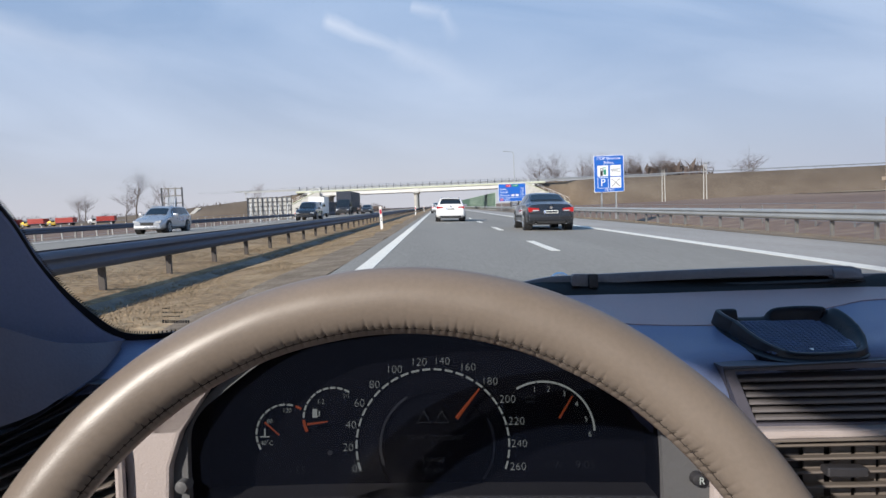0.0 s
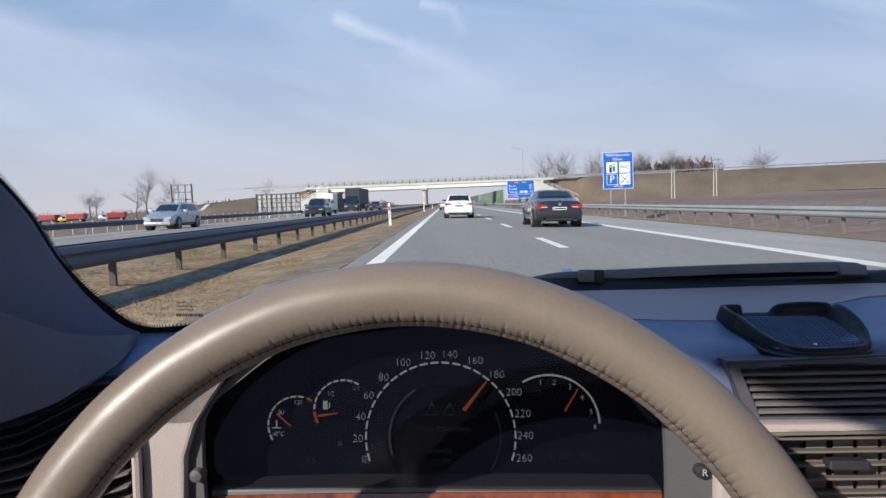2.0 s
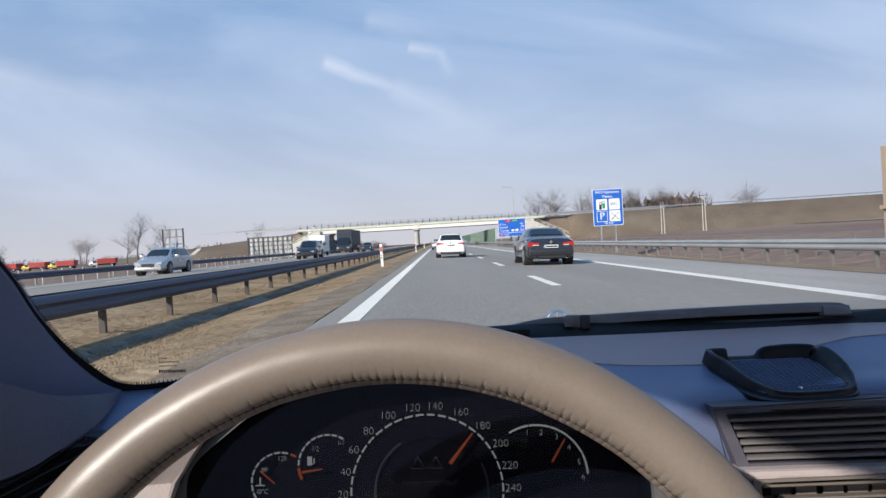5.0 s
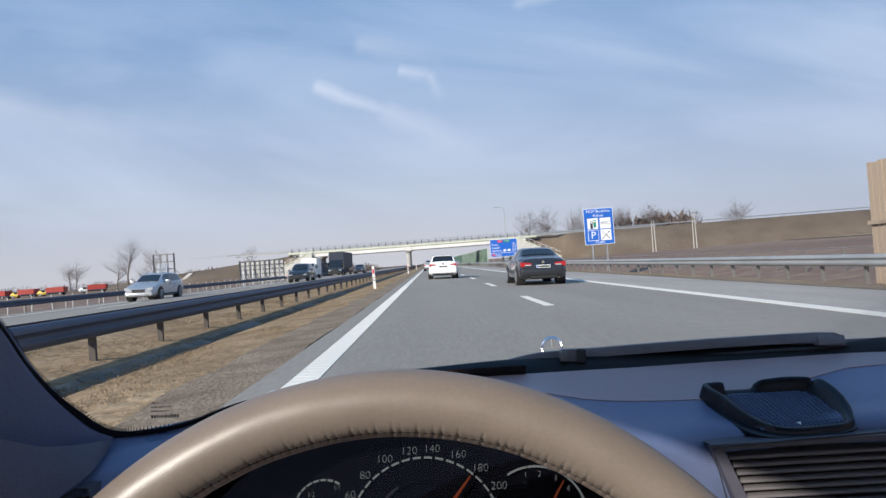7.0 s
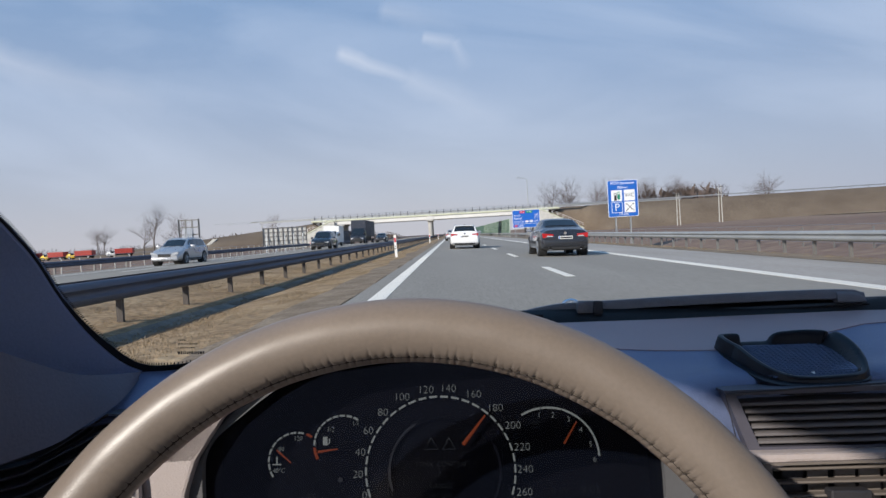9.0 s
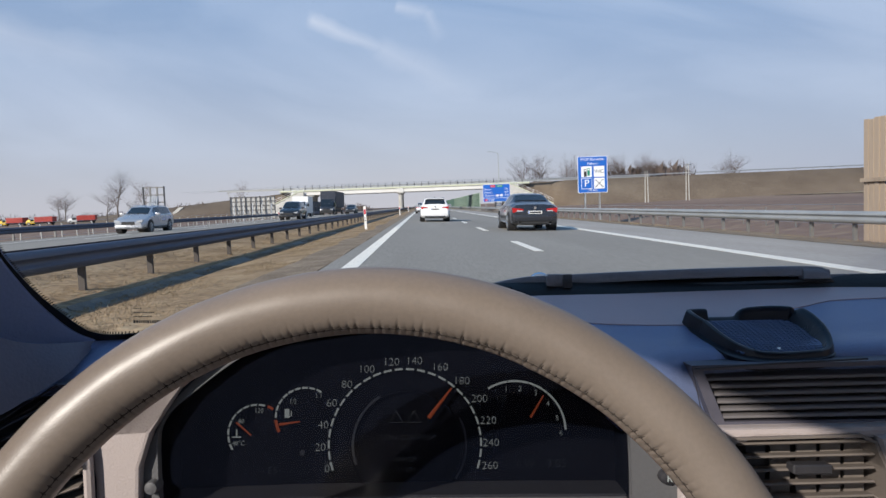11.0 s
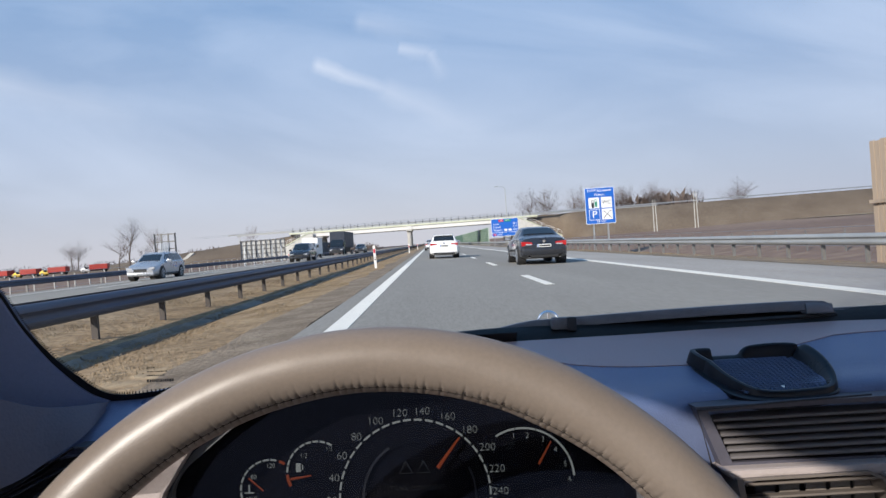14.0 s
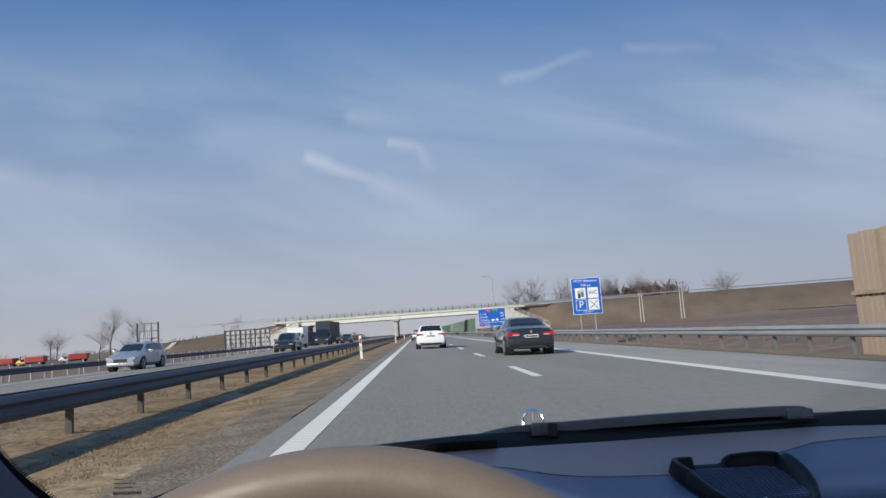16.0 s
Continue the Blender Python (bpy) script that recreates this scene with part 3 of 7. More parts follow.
# painted lines
def paint():
    for x, w, nm in ((LINE_L, 0.25, "edge_line"), (LINE_R, 0.36, "edge_line"), (-9.75, 0.22, "edge_line"), (-17.4, 0.22, "edge_line")):
        bm = bmesh.new()
        a, b, za, zb = x - w / 2, x + w / 2, road_z(x - w / 2), road_z(x + w / 2)
        loft([[(a, y, za + 0.006), (b, y, zb + 0.006), (b, y, zb - 0.02), (a, y, za - 0.02)] for y in [Y0 + 12 * k for k in range(81)]], True, True, bm)
        bmesh.ops.recalc_face_normals(bm, faces=bm.faces)
        ob = solo(nm, bm, PAINT_LINE, "solid white painted edge line on the asphalt", "road marking", kind="structure")
        if x == LINE_L:
            # profiled cross ribs of the near edge line
            bm = boxed(-0.125, -0.03, 0, 0.125, 0.03, 0.0035, 0.0015)
            me = part("rib", bm, PAINT_LINE, ob)
            me.matrix_basis = pose(x, 2.0, road_z(x) + 0.004, 0, 1.6, 0)
            for k in range(1, 160):
                o = new("rib", me.data)
                o.parent = ob
                o.matrix_basis = pose(x, 2.0 + 0.18 * k, road_z(x) + 0.004, 0, 1.6, 0)
    for x, ys0 in ((LINE_M, 2.2), (-13.6, 4.0)):
        bm = boxed(-0.10, 0, 0, 0.10, 4.0, 0.006, 0.002)
        first = solo("lane_dash", bm, PAINT_LINE, "short white painted lane dash on the asphalt", "road marking", "lane dashes", pose(x, ys0 - 12, road_z(x) + 0.003, 0, -FALL * 57 if x > 0 else -1.3, 0), kind="structure")
        for k in range(0, 30):
            copy_thing(first, pose(x, ys0 + 12 * k, road_z(x) + 0.003, 0, -FALL * 57 if x > 0 else -1.3, 0))


paint()

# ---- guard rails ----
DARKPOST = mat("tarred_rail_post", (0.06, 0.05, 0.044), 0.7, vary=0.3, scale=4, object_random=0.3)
WBEAM = [(0.0, 0.165), (0.02, 0.16), (0.078, 0.115), (0.08, 0.065), (0.02, 0.02), (0.015, 0.0), (0.02, -0.02), (0.08, -0.065), (0.078, -0.115), (0.02, -0.16), (0.0, -0.165)]


def beam_rings(x, zc, side, y0, y1, step=40.0):
    n = max(1, int((y1 - y0) / step))
    rings = []
    for k in range(n + 1):
        y = y0 + (y1 - y0) * k / n
        out = [(x + side * dx, y, zc + dz) for dx, dz in WBEAM]
        back = [(x + side * (dx - 0.006), y, zc + dz) for dx, dz in reversed(WBEAM)]
        rings.append(out + back)
    return rings


def rail(name, x, zg, side, y0, y1, gap, label, double=False, group="", height=0.75, post_until=150, post_w=0.10, post_mat=None, beam_mat=None):
    r = thing(name, label, "guard rail", group)
    zc = zg + height - 0.155
    bm = loft(beam_rings(x, zc, side, y0, y1))
    bmesh.ops.recalc_face_normals(bm, faces=bm.faces)
    part("beam", bm, beam_mat or RAIL, r, smooth=50)
    if double:
        bm = loft(beam_rings(x - side * 0.36, zc, -side, y0, y1))
        bmesh.ops.recalc_face_normals(bm, faces=bm.faces)
        part("beam", bm, beam_mat or RAIL, r, smooth=50)
    # posts of C section, spacers to the beam
    bm = bmesh.new()
    px = x - side * (0.18 if double else 0.14)
    prof = [(-0.05, -0.035), (0.05, -0.035), (0.05, 0.035), (0.044, 0.035), (0.044, -0.029), (-0.044, -0.029), (-0.044, 0.035), (-0.05, 0.035)]
    loft([[(px + a * post_w / 0.1, b, z) for a, b in prof] for z in (zg - 0.4, zg + height - 0.02)], True, True, bm)
    bmesh.ops.recalc_face_normals(bm, faces=bm.faces)
    post0 = part("post", bm, post_mat or POST, r)
    bm = boxed(min(x, x - side * 0.36) if double else min(x, px), -0.04, zc + 0.03, max(x, x - side * 0.36) if double else max(x, px), 0.04, zc + 0.11, 0.006)
    sp0 = part("spacer", bm, STEEL, r)
    ys = []
    y = math.ceil(y0 / gap) * gap
    while y < min(y1, post_until):
        ys.append(y)
        y += gap
    for k, y in enumerate(ys):
        for o0 in (post0, sp0):
            o = o0 if k == 0 else new(o0.name.split(".")[0], o0.data)
            o.parent = r
            o.location = (0, y + random.uniform(-0.03, 0.03), 0)
    if post_until < y1:
        bm = bmesh.new()
        y = post_until
        while y < min(y1, 420):
            box(bm, px - 0.05, y, zg - 0.3, px + 0.05, y + 0.07, zg + height - 0.04)
            y += gap
        tagged(part("far_posts", bm, post_mat or POST, r), kind="stuff")
    return r


rail("guard_rail", -5.1, -0.12, 1, -20, 700, 2.66, "double-sided galvanised guard rail in the median, coloured dark for its shaded face", True, "median rails", 0.70, 110, post_mat=DARKPOST, beam_mat=SHADERAIL)
rail("guard_rail", -21.1, road_z(-20.6) - 0.12, 1, -10, 700, 4.0, "far guard rail beyond the opposite carriageway", False, "", 0.78, 130, beam_mat=SHADERAIL)
rail("guard_rail", 11.45, road_z(9) - 0.1, -1, -15, 700, 2.0, "galvanised guard rail along the hard shoulder", False, "", 0.74, 110)

# ---- overpass ----
BY, BZ = 190.0, 5.15                 # where the bridge crosses, underside of its girders


def bridge():
    br = thing("overpass", "concrete road bridge with white girders, lime edge beam and steel railing", "bridge")
    xl, xr = -36.0, 27.0
    for y0, y1 in ((BY - 0.45, BY), (BY + 9.5, BY + 9.95)):
        part("girder", boxed(xl, y0, BZ, xr, y1, BZ + 1.02, 0.02), GIRDER, br, "white painted girder")
        part("edge_beam", boxed(xl - 3, y0 - 0.25, BZ + 1.02, xr + 3, y1 + 0.1, BZ + 1.48, 0.03), LIME, br, "pale lime edge beam")
    part("deck", boxed(xl - 3, BY, BZ + 0.75, xr + 3, BY + 9.5, BZ + 1.40), CONCRETE, br, "concrete deck slab")
    for y in (BY + 2.4, BY + 4.8, BY + 7.2):
        part("girder", boxed(xl, y - 0.2, BZ, xr, y + 0.2, BZ + 0.75), GIRDER, br)
    # railing with posts, top bar and road rail
    for y, side in ((BY - 0.45, 1), (BY + 9.75, -1)):
        r = part("railing", tube([(xl - 30, y, BZ + 2.62 - 0.6), (xl, y, BZ + 2.62), (xr, y, BZ + 2.62), (xr + 30, y, BZ + 2.62)], 0.035, 6), STEEL, br, "galvanised steel railing")
        part("bar", boxed(xl, y - 0.03, BZ + 1.98, xr, y + 0.03, BZ + 2.10), STEEL, r)
        part("road_rail", boxed(xl - 20, y + side * 0.35, BZ + 1.85, xr + 40, y + side * 0.42, BZ + 2.15), RAIL, r)
        bm = boxed(-0.06, -0.045, BZ + 1.45, 0.06, 0.045, BZ + 2.72)
        p0 = part("post", bm, DARKSTEEL, r)
        bm = boxed(-0.16, side * 0.02, BZ + 1.86, 0.16, side * 0.36, BZ + 2.02)
        b0 = part("bracket", bm, DARKSTEEL, r)
        n = 0
        x = xl - 2
        while x < xr + 3:
            for o0 in (p0, b0):
                o = o0 if n == 0 else new(o0.name.split(".")[0], o0.data)
                o.parent = r
                o.location = (x, y, 0)
            n += 1
            x += 2.0
    # middle pier in the median and columns at both ends
    for x, rad, nm in ((-5.9, 0.62, "pier"), (21.6, 0.5, "column"), (-30.6, 0.5, "column")):
        for y in ((BY + 0.6, BY + 8.9) if nm == "pier" else (BY + 0.5, BY + 4.7, BY + 8.9)):
            part(nm, tube([(x, y, -1.5), (x, y, BZ - 0.35)], rad, 20), CONCRETE, br, "round concrete column", smooth=50)
        part("cap", boxed(x - rad - 0.25, BY - 0.6 if nm == "pier" else BY - 0.2, BZ - 0.4, x + rad + 0.25, BY + 10.0, BZ - 0.004, 0.04), CONCRETE, br)
    part("bearing_face", boxed(-6.7, BY - 0.62, BZ - 0.004, -5.1, BY - 0.455, BZ + 1.02, 0.02), GIRDER, br, "white joint cover over the pier")
    for x0, x1 in ((23.4, 26.6), (-35.6, -32.2)):
        part("abutment", boxed(x0, BY - 0.4, -1.5, x1, BY + 9.9, BZ - 0.004, 0.04), CONCRETE, br, "concrete abutment")
    return br


bridge()


def wing_wall(side, x0, x1, label):
    """Sloping retaining wall of irregular pale slabs, with a coping, a stair and its handrail."""
    ww = thing("wing_wall", label, "retaining wall", "bridge wing walls")
    y = BY - 1.2
    top = lambda x: BZ + 0.9 - (BZ + 0.6) * max(0.0, (abs(x - x0) - 1.5)) / (abs(x1 - x0) - 1.5)
    bot = -0.7
    core = [(x0, bot), (x1, bot), (x1, top(x1) - 0.02), (x0 + side * 1.5, top(x0) - 0.02), (x0, top(x0) - 0.02)]
    part("core", prism(core, y + 0.03, y + 0.6), CONCRETE, ww)
    rnd = random.Random(7 + side)
    # slabs in uneven courses
    z = bot
    while z < BZ + 0.8:
        h = rnd.uniform(0.55, 0.95)
        x = x0 + side * 0.05
        while side * (x1 - x) > 0.3:
            w = rnd.uniform(0.7, 1.5)
            xa, xb = x + side * 0.015, x + side * (w - 0.015)
            za, zb = z + 0.015, z + h - 0.015
            step = rnd.choice((0, 0, 0.14, -0.14))
            ta, tb = top(xa) - 0.06, top(xb) - 0.06
            if min(ta, tb) > za + 0.1:
                o = [(xa, za), (xb, za), (xb, min(zb + step, tb)), ((xa + xb) / 2, min(zb + step, (ta + tb) / 2)), ((xa + xb) / 2, min(zb, (ta + tb) / 2)), (xa, min(zb, ta))]
                q = [o[0]]
                for p in o[1:]:
                    if math.hypot(p[0] - q[-1][0], p[1] - q[-1][1]) > 0.01:
                        q.append(p)
                if len(q) > 3:
                    part("slab", prism(q, y - 0.05, y + 0.028), SLABSTONE, ww)
            x += side * w
        z += h
    part("coping", tube([(x0, y, top(x0) + 0.05), (x0 + side * 1.5, y, top(x0) + 0.05), (x1, y, top(x1) + 0.05)], 0.17, 4), LIME, ww, "pale lime coping")
    hr = part("handrail", tube([(x0, y, top(x0) + 1.1), (x0 + side * 1.5, y, top(x0) + 1.1), (x1 + side * 0.8, y, top(x1) + 1.0)], 0.04, 6), SIGNWHITE, ww, "white tubular handrail")
    part("knee_rail", tube([(x0, y, top(x0) + 0.6), (x0 + side * 1.5, y, top(x0) + 0.6), (x1 + side * 0.8, y, top(x1) + 0.5)], 0.03, 6), SIGNWHITE, hr)
    n = 9
    for k in range(n + 1):
        x = x0 + (x1 - x0) * k / n
        part("baluster", tube([(x, y, top(x)), (x, y, top(x) + 1.08)], 0.035, 6), SIGNWHITE, hr)


SLABSTONE = mat("pale_stone_slab", (0.56, 0.55, 0.51), 0.85, vary=0.10, scale=1.0, bscale=12, bump=0.01, object_random=0.18)
wing_wall(1, 23.6, 36.5, "pale stone-slab wing wall with white stair railing at the bridge")
wing_wall(-1, -32.4, -46.0, "grey stone-slab wing wall in shade with stair railing at the bridge")


def bank(side):
    """Earth embankment that carries the crossing road."""
    bm = bmesh.new()
    rows = []
    L = 420 if side > 0 else 80
    n = 34
    starts = [0, 0.004, 5.0 / L, 10.5 / L, 12.5 / L, 15.0 / L, 18.0 / L]
    for f in starts + [k / n for k in range(1, n + 1) if k / n * L > 20]:
        x = (25.5 if side > 0 else -34.5) + side * L * f
        if side > 0:
            top = BZ + 1.35 - 0.5 * f + 3.0 * f
        else:
            top = (BZ + 1.35) * (1 - f) ** 1.15 - 0.2
        j = lambda q: 0.35 * noise.noise((x * 0.11, q, side))
        s = min(1.0, max(0.0, (f * L - 10.5) / 4.5))       # behind the wing wall the slope stays back
        rows.append([(x, BY - 0.5 - (12.0 - j(1)) * s, ground_z(x, BY - 12) - 0.3), (x, BY - 0.2 - (8.3 - j(2)) * s, max(0.0, top * 0.40) + j(3)), (x, BY + 0.6 - 5.1 * s, top * 0.72 + j(5) * 0.6), (x, BY + 2.0 - 2.7 * s, top), (x, BY + 10.2, top), (x, BY + 24, ground_z(x, BY + 24) - 0.3)])
    loft(rows, False, False, bm)
    bm.faces.new([bm.verts.new(p) for p in rows[0]])
    bmesh.ops.recalc_face_normals(bm, faces=bm.faces)
    solo("embankment", bm, BANK, "bare brown earth embankment leading up to the bridge", "embankment", "embankments", kind="structure", smooth=60)


bank(1)
bank(-1)

# posts, stairs and guard rail on the banks
rail_top = thing("bank_rail", "thin steel guard rail along the top of the embankment", "guard rail")
part("beam", loft([[(x, BY - 0.6, BZ + z + (2.5 / 420) * (x - 27)), (x, BY - 0.55, BZ + z + (2.5 / 420) * (x - 27)), (x, BY - 0.55, BZ + z + 0.3 + (2.5 / 420) * (x - 27)), (x, BY - 0.6, BZ + z + 0.3 + (2.5 / 420) * (x - 27))] for x, z in ((29, 1.85), (120, 1.85), (240, 1.85), (420, 1.85))]), STEEL, rail_top)
for k in range(60):
    x = 30 + 5.0 * k
    part("post", boxed(x, BY - 0.54, BZ + 1.0 + (2.5 / 420) * (x - 27), x + 0.12, BY - 0.42, BZ + 2.1 + (2.5 / 420) * (x - 27)), STEEL, rail_top)


def stairs(x, lean, y, h, name_label):
    st = thing("bank_stairs", name_label, "stairs")
    n = 22
    for k in range(n):
        f = k / n
        part("step", boxed(x + lean * f - 0.6, y + 8.5 * f, h * f - 0.25, x + lean * f + 0.6, y + 8.5 * (f + 1 / n) + 0.1, h * f + 0.12), CONCRETE, st)


stairs(-49.5, 2.2, BY - 11.5, 4.6, "concrete stairs up the brown embankment")
stairs(-66.0, 1.0, BY - 12.0, 3.2, "worn concrete chute on the brown embankment")


# ---- noise walls ----
def green_wall():
    gw = thing("noise_wall", "green slatted noise barrier with pale posts along the hard shoulder", "noise barrier")
    x, y0, zb, h, bay = 14.2, 168.0, -0.55, 4.3, 4.0
    bm = bmesh.new()
    box(bm, -0.05, 0.06, 0, 0.05, bay - 0.06, 1.40, 0)
    for k in range(10):
        box(bm, -0.075, 0.07, 0.06 + 0.135 * k, -0.051, bay - 0.07, 0.13 + 0.135 * k)
    p0 = part("panel", bm, GREENP, gw)
    bm = boxed(-0.13, -0.055, 0, 0.13, 0.055, h + 0.02, 0.01)
    q0 = part("post", bm, GREENF, gw)
    first = True
    for k in range(34):
        for r in range(3):
            o = p0 if first else new("panel", p0.data)
            o.parent = gw
            o.location = (x, y0 + bay * k, zb + 1.42 * r)
            first = False
        o = q0 if k == 0 else new("post", q0.data)
        o.parent = gw
        o.location = (x, y0 + bay * k, zb)
    bm = bmesh.new()
    box(bm, x - 0.05, y0 + bay * 34, zb, x + 0.05, y0 + 420, zb + h)
    part("far_panels", bm, GREENP, gw)
    bm = boxed(x - 0.2, y0 - 0.2, zb - 0.8, x + 0.2, y0 + 420, zb + 0.15)
    part("footing", bm, CONCRETE, gw)


green_wall()


def timber_wall():
    tw = thing("timber_noise_wall", "weathered brown timber noise barrier of upright boards", "noise barrier")
    x, y0, y1, zb = 14.4, -57.0, 21.9, -0.8
    part("backing", boxed(x + 0.03, y0, zb, x + 0.12, y1, zb + 3.95), TIMBER, tw)
    bm = boxed(-0.03, 0.01, 0, 0.03, 0.23, 4.0, 0.006)
    b0 = part("board", bm, TIMBER, tw)
    n = int((y1 - y0) / 0.27)
    for k in range(min(n, 294)):
        o = b0 if k == 0 else new("board", b0.data)
        o.parent = tw
        o.matrix_basis = pose(x + random.uniform(-.01, .01), y1 - 0.27 * (k + 1), zb + (0.35 if k > 150 else 0) + random.uniform(-.03, .03))
    part("rail", boxed(x - 0.12, y0, zb + 2.0, x - 0.03, y1, zb + 2.12), TIMBER, tw)


timber_wall()


def dark_wall():
    dw = thing("dark_noise_wall", "dark grey noise barrier beyond the opposite carriageway", "noise barrier")
    x, y0, zb, bay = -24.2, 131.0, -0.4, 4.0
    bm = boxed(-0.06, 0.08, 0, 0.06, bay - 0.08, 1.1, 0.015)
    p0 = part("panel", bm, DARKPANEL, dw)
    bm = boxed(-0.12, -0.08, -0.3, 0.12, 0.08, 3.42, 0.01)
    q0 = part("post", bm, DARKSTEEL, dw)
    for k in range(9):
        for r in range(3):
            o = p0 if (k, r) == (0, 0) else new("panel", p0.data)
            o.parent = dw
            o.location = (x, y0 + bay * k, zb + 1.12 * r)
    for k in range(10):
        o = q0 if k == 0 else new("post", q0.data)
        o.parent = dw
        o.location = (x, y0 + bay * k, zb)


DARKPANEL = mat("dark_noise_panel", (0.05, 0.055, 0.065), 0.75, vary=0.2, scale=0.5, bscale=7, object_random=0.25)
dark_wall()


# ---- road signs ----
def upright(x, y, z):
    return Matrix.Translation((x, y, z)) @ pose(0, 0, 0, 90, 0, 0)


def sign_legs(s, xs, y, zg, zt):
    for x in xs:
        part("leg", tube([(x, y + 0.10, zg), (x, y + 0.10, zt)], 0.045, 8), STEEL, s, smooth=50)
        part("leg", tube([(x + 0.02, y + 0.75, zg), (x + 0.01, y + 0.18, zt - 0.6)], 0.035, 8), STEEL, s, smooth=50)


def rounded(x0, z0, x1, z1, r, n=4):
    out = []
    for cx, cz, a0 in ((x1 - r, z1 - r, 0), (x0 + r, z1 - r, 90), (x0 + r, z0 + r, 180), (x1 - r, z0 + r, 270)):
        for k in range(n + 1):
            a = radians(a0 + 90 * k / n)
            out.append((cx + r * math.cos(a), cz + r * math.sin(a)))
    return out


def plate(s, name, x0, z0, x1, z1, y, material, r=0.08, th=0.02, label=""):
    return part(name, prism(rounded(x0, z0, x1, z1, r), y, y + th), material, s, label)


def direction_sign():
    x, y, z, w, h = 12.9, 118.0, 1.25, 4.7, 3.05
    s = thing("direction_sign", "blue motorway distance sign with white lettering on steel legs", "road sign", m=pose(x, y, 0))
    plate(s, "border", -w / 2, z, w / 2, z + h, -0.004, SIGNWHITE, 0.12, 0.03)
    plate(s, "panel", -w / 2 + 0.05, z + 0.70, w / 2 - 0.05, z + h - 0.05, -0.012, SIGNBLUE, 0.09, 0.01)
    plate(s, "panel", -w / 2 + 0.05, z + 0.05, w / 2 - 0.05, z + 0.64, -0.012, SIGNBLUE, 0.09, 0.01)
    a = plate(s, "route_tag", -1.05, z + h - 0.56, -0.20, z + h - 0.14, -0.02, SIGNRED, 0.04, 0.01)
    b = plate(s, "route_tag", 0.0, z + h - 0.56, 1.12, z + h - 0.14, -0.02, SIGNGREEN, 0.04, 0.01)
    words("A 2", 0.36, SIGNWHITE, a, upright(-0.62, -0.024, z + h - 0.35))
    words("E 30", 0.36, SIGNWHITE, b, upright(0.56, -0.024, z + h - 0.35))
    for k, (t, num) in enumerate((("Konin", "181"), ("Poznań", "277"), ("Świecko", "439"))):
        zz = z + h - 0.92 - 0.53 * k
        words(t, 0.46, SIGNWHITE, s, upright(-w / 2 + 0.28, -0.02, zz), align="LEFT")
        words(num, 0.46, SIGNWHITE, s, upright(w / 2 - 0.25, -0.02, zz), align="RIGHT")
    for cx, t in ((0.12, "PL"), (0.86, "D")):
        zz = z + h - 0.92 - 1.06
        e = part("oval_tag", prism([(cx + 0.29 * math.cos(q), zz + 0.19 * math.sin(q)) for q in [2 * math.pi * k / 20 for k in range(20)]], -0.024, -0.014), SIGNWHITE, s)
        words(t, 0.24, SIGNBLACK, e, upright(cx, -0.028, zz))
    t = plate(s, "route_tag", -w / 2 + 0.28, z + 0.18, -w / 2 + 0.80, z + 0.50, -0.022, SIGNRED, 0.03, 0.01)
    words("14", 0.28, SIGNWHITE, t, upright(-w / 2 + 0.54, -0.026, z + 0.34))
    words("Łódź", 0.44, SIGNWHITE, s, upright(-w / 2 + 0.95, -0.02, z + 0.34), align="LEFT")
    words("96", 0.44, SIGNWHITE, s, upright(w / 2 - 0.25, -0.02, z + 0.34), align="RIGHT")
    sign_legs(s, (-1.9, 0.0, 1.9), 0, -1.6, z + h - 0.2)


direction_sign()


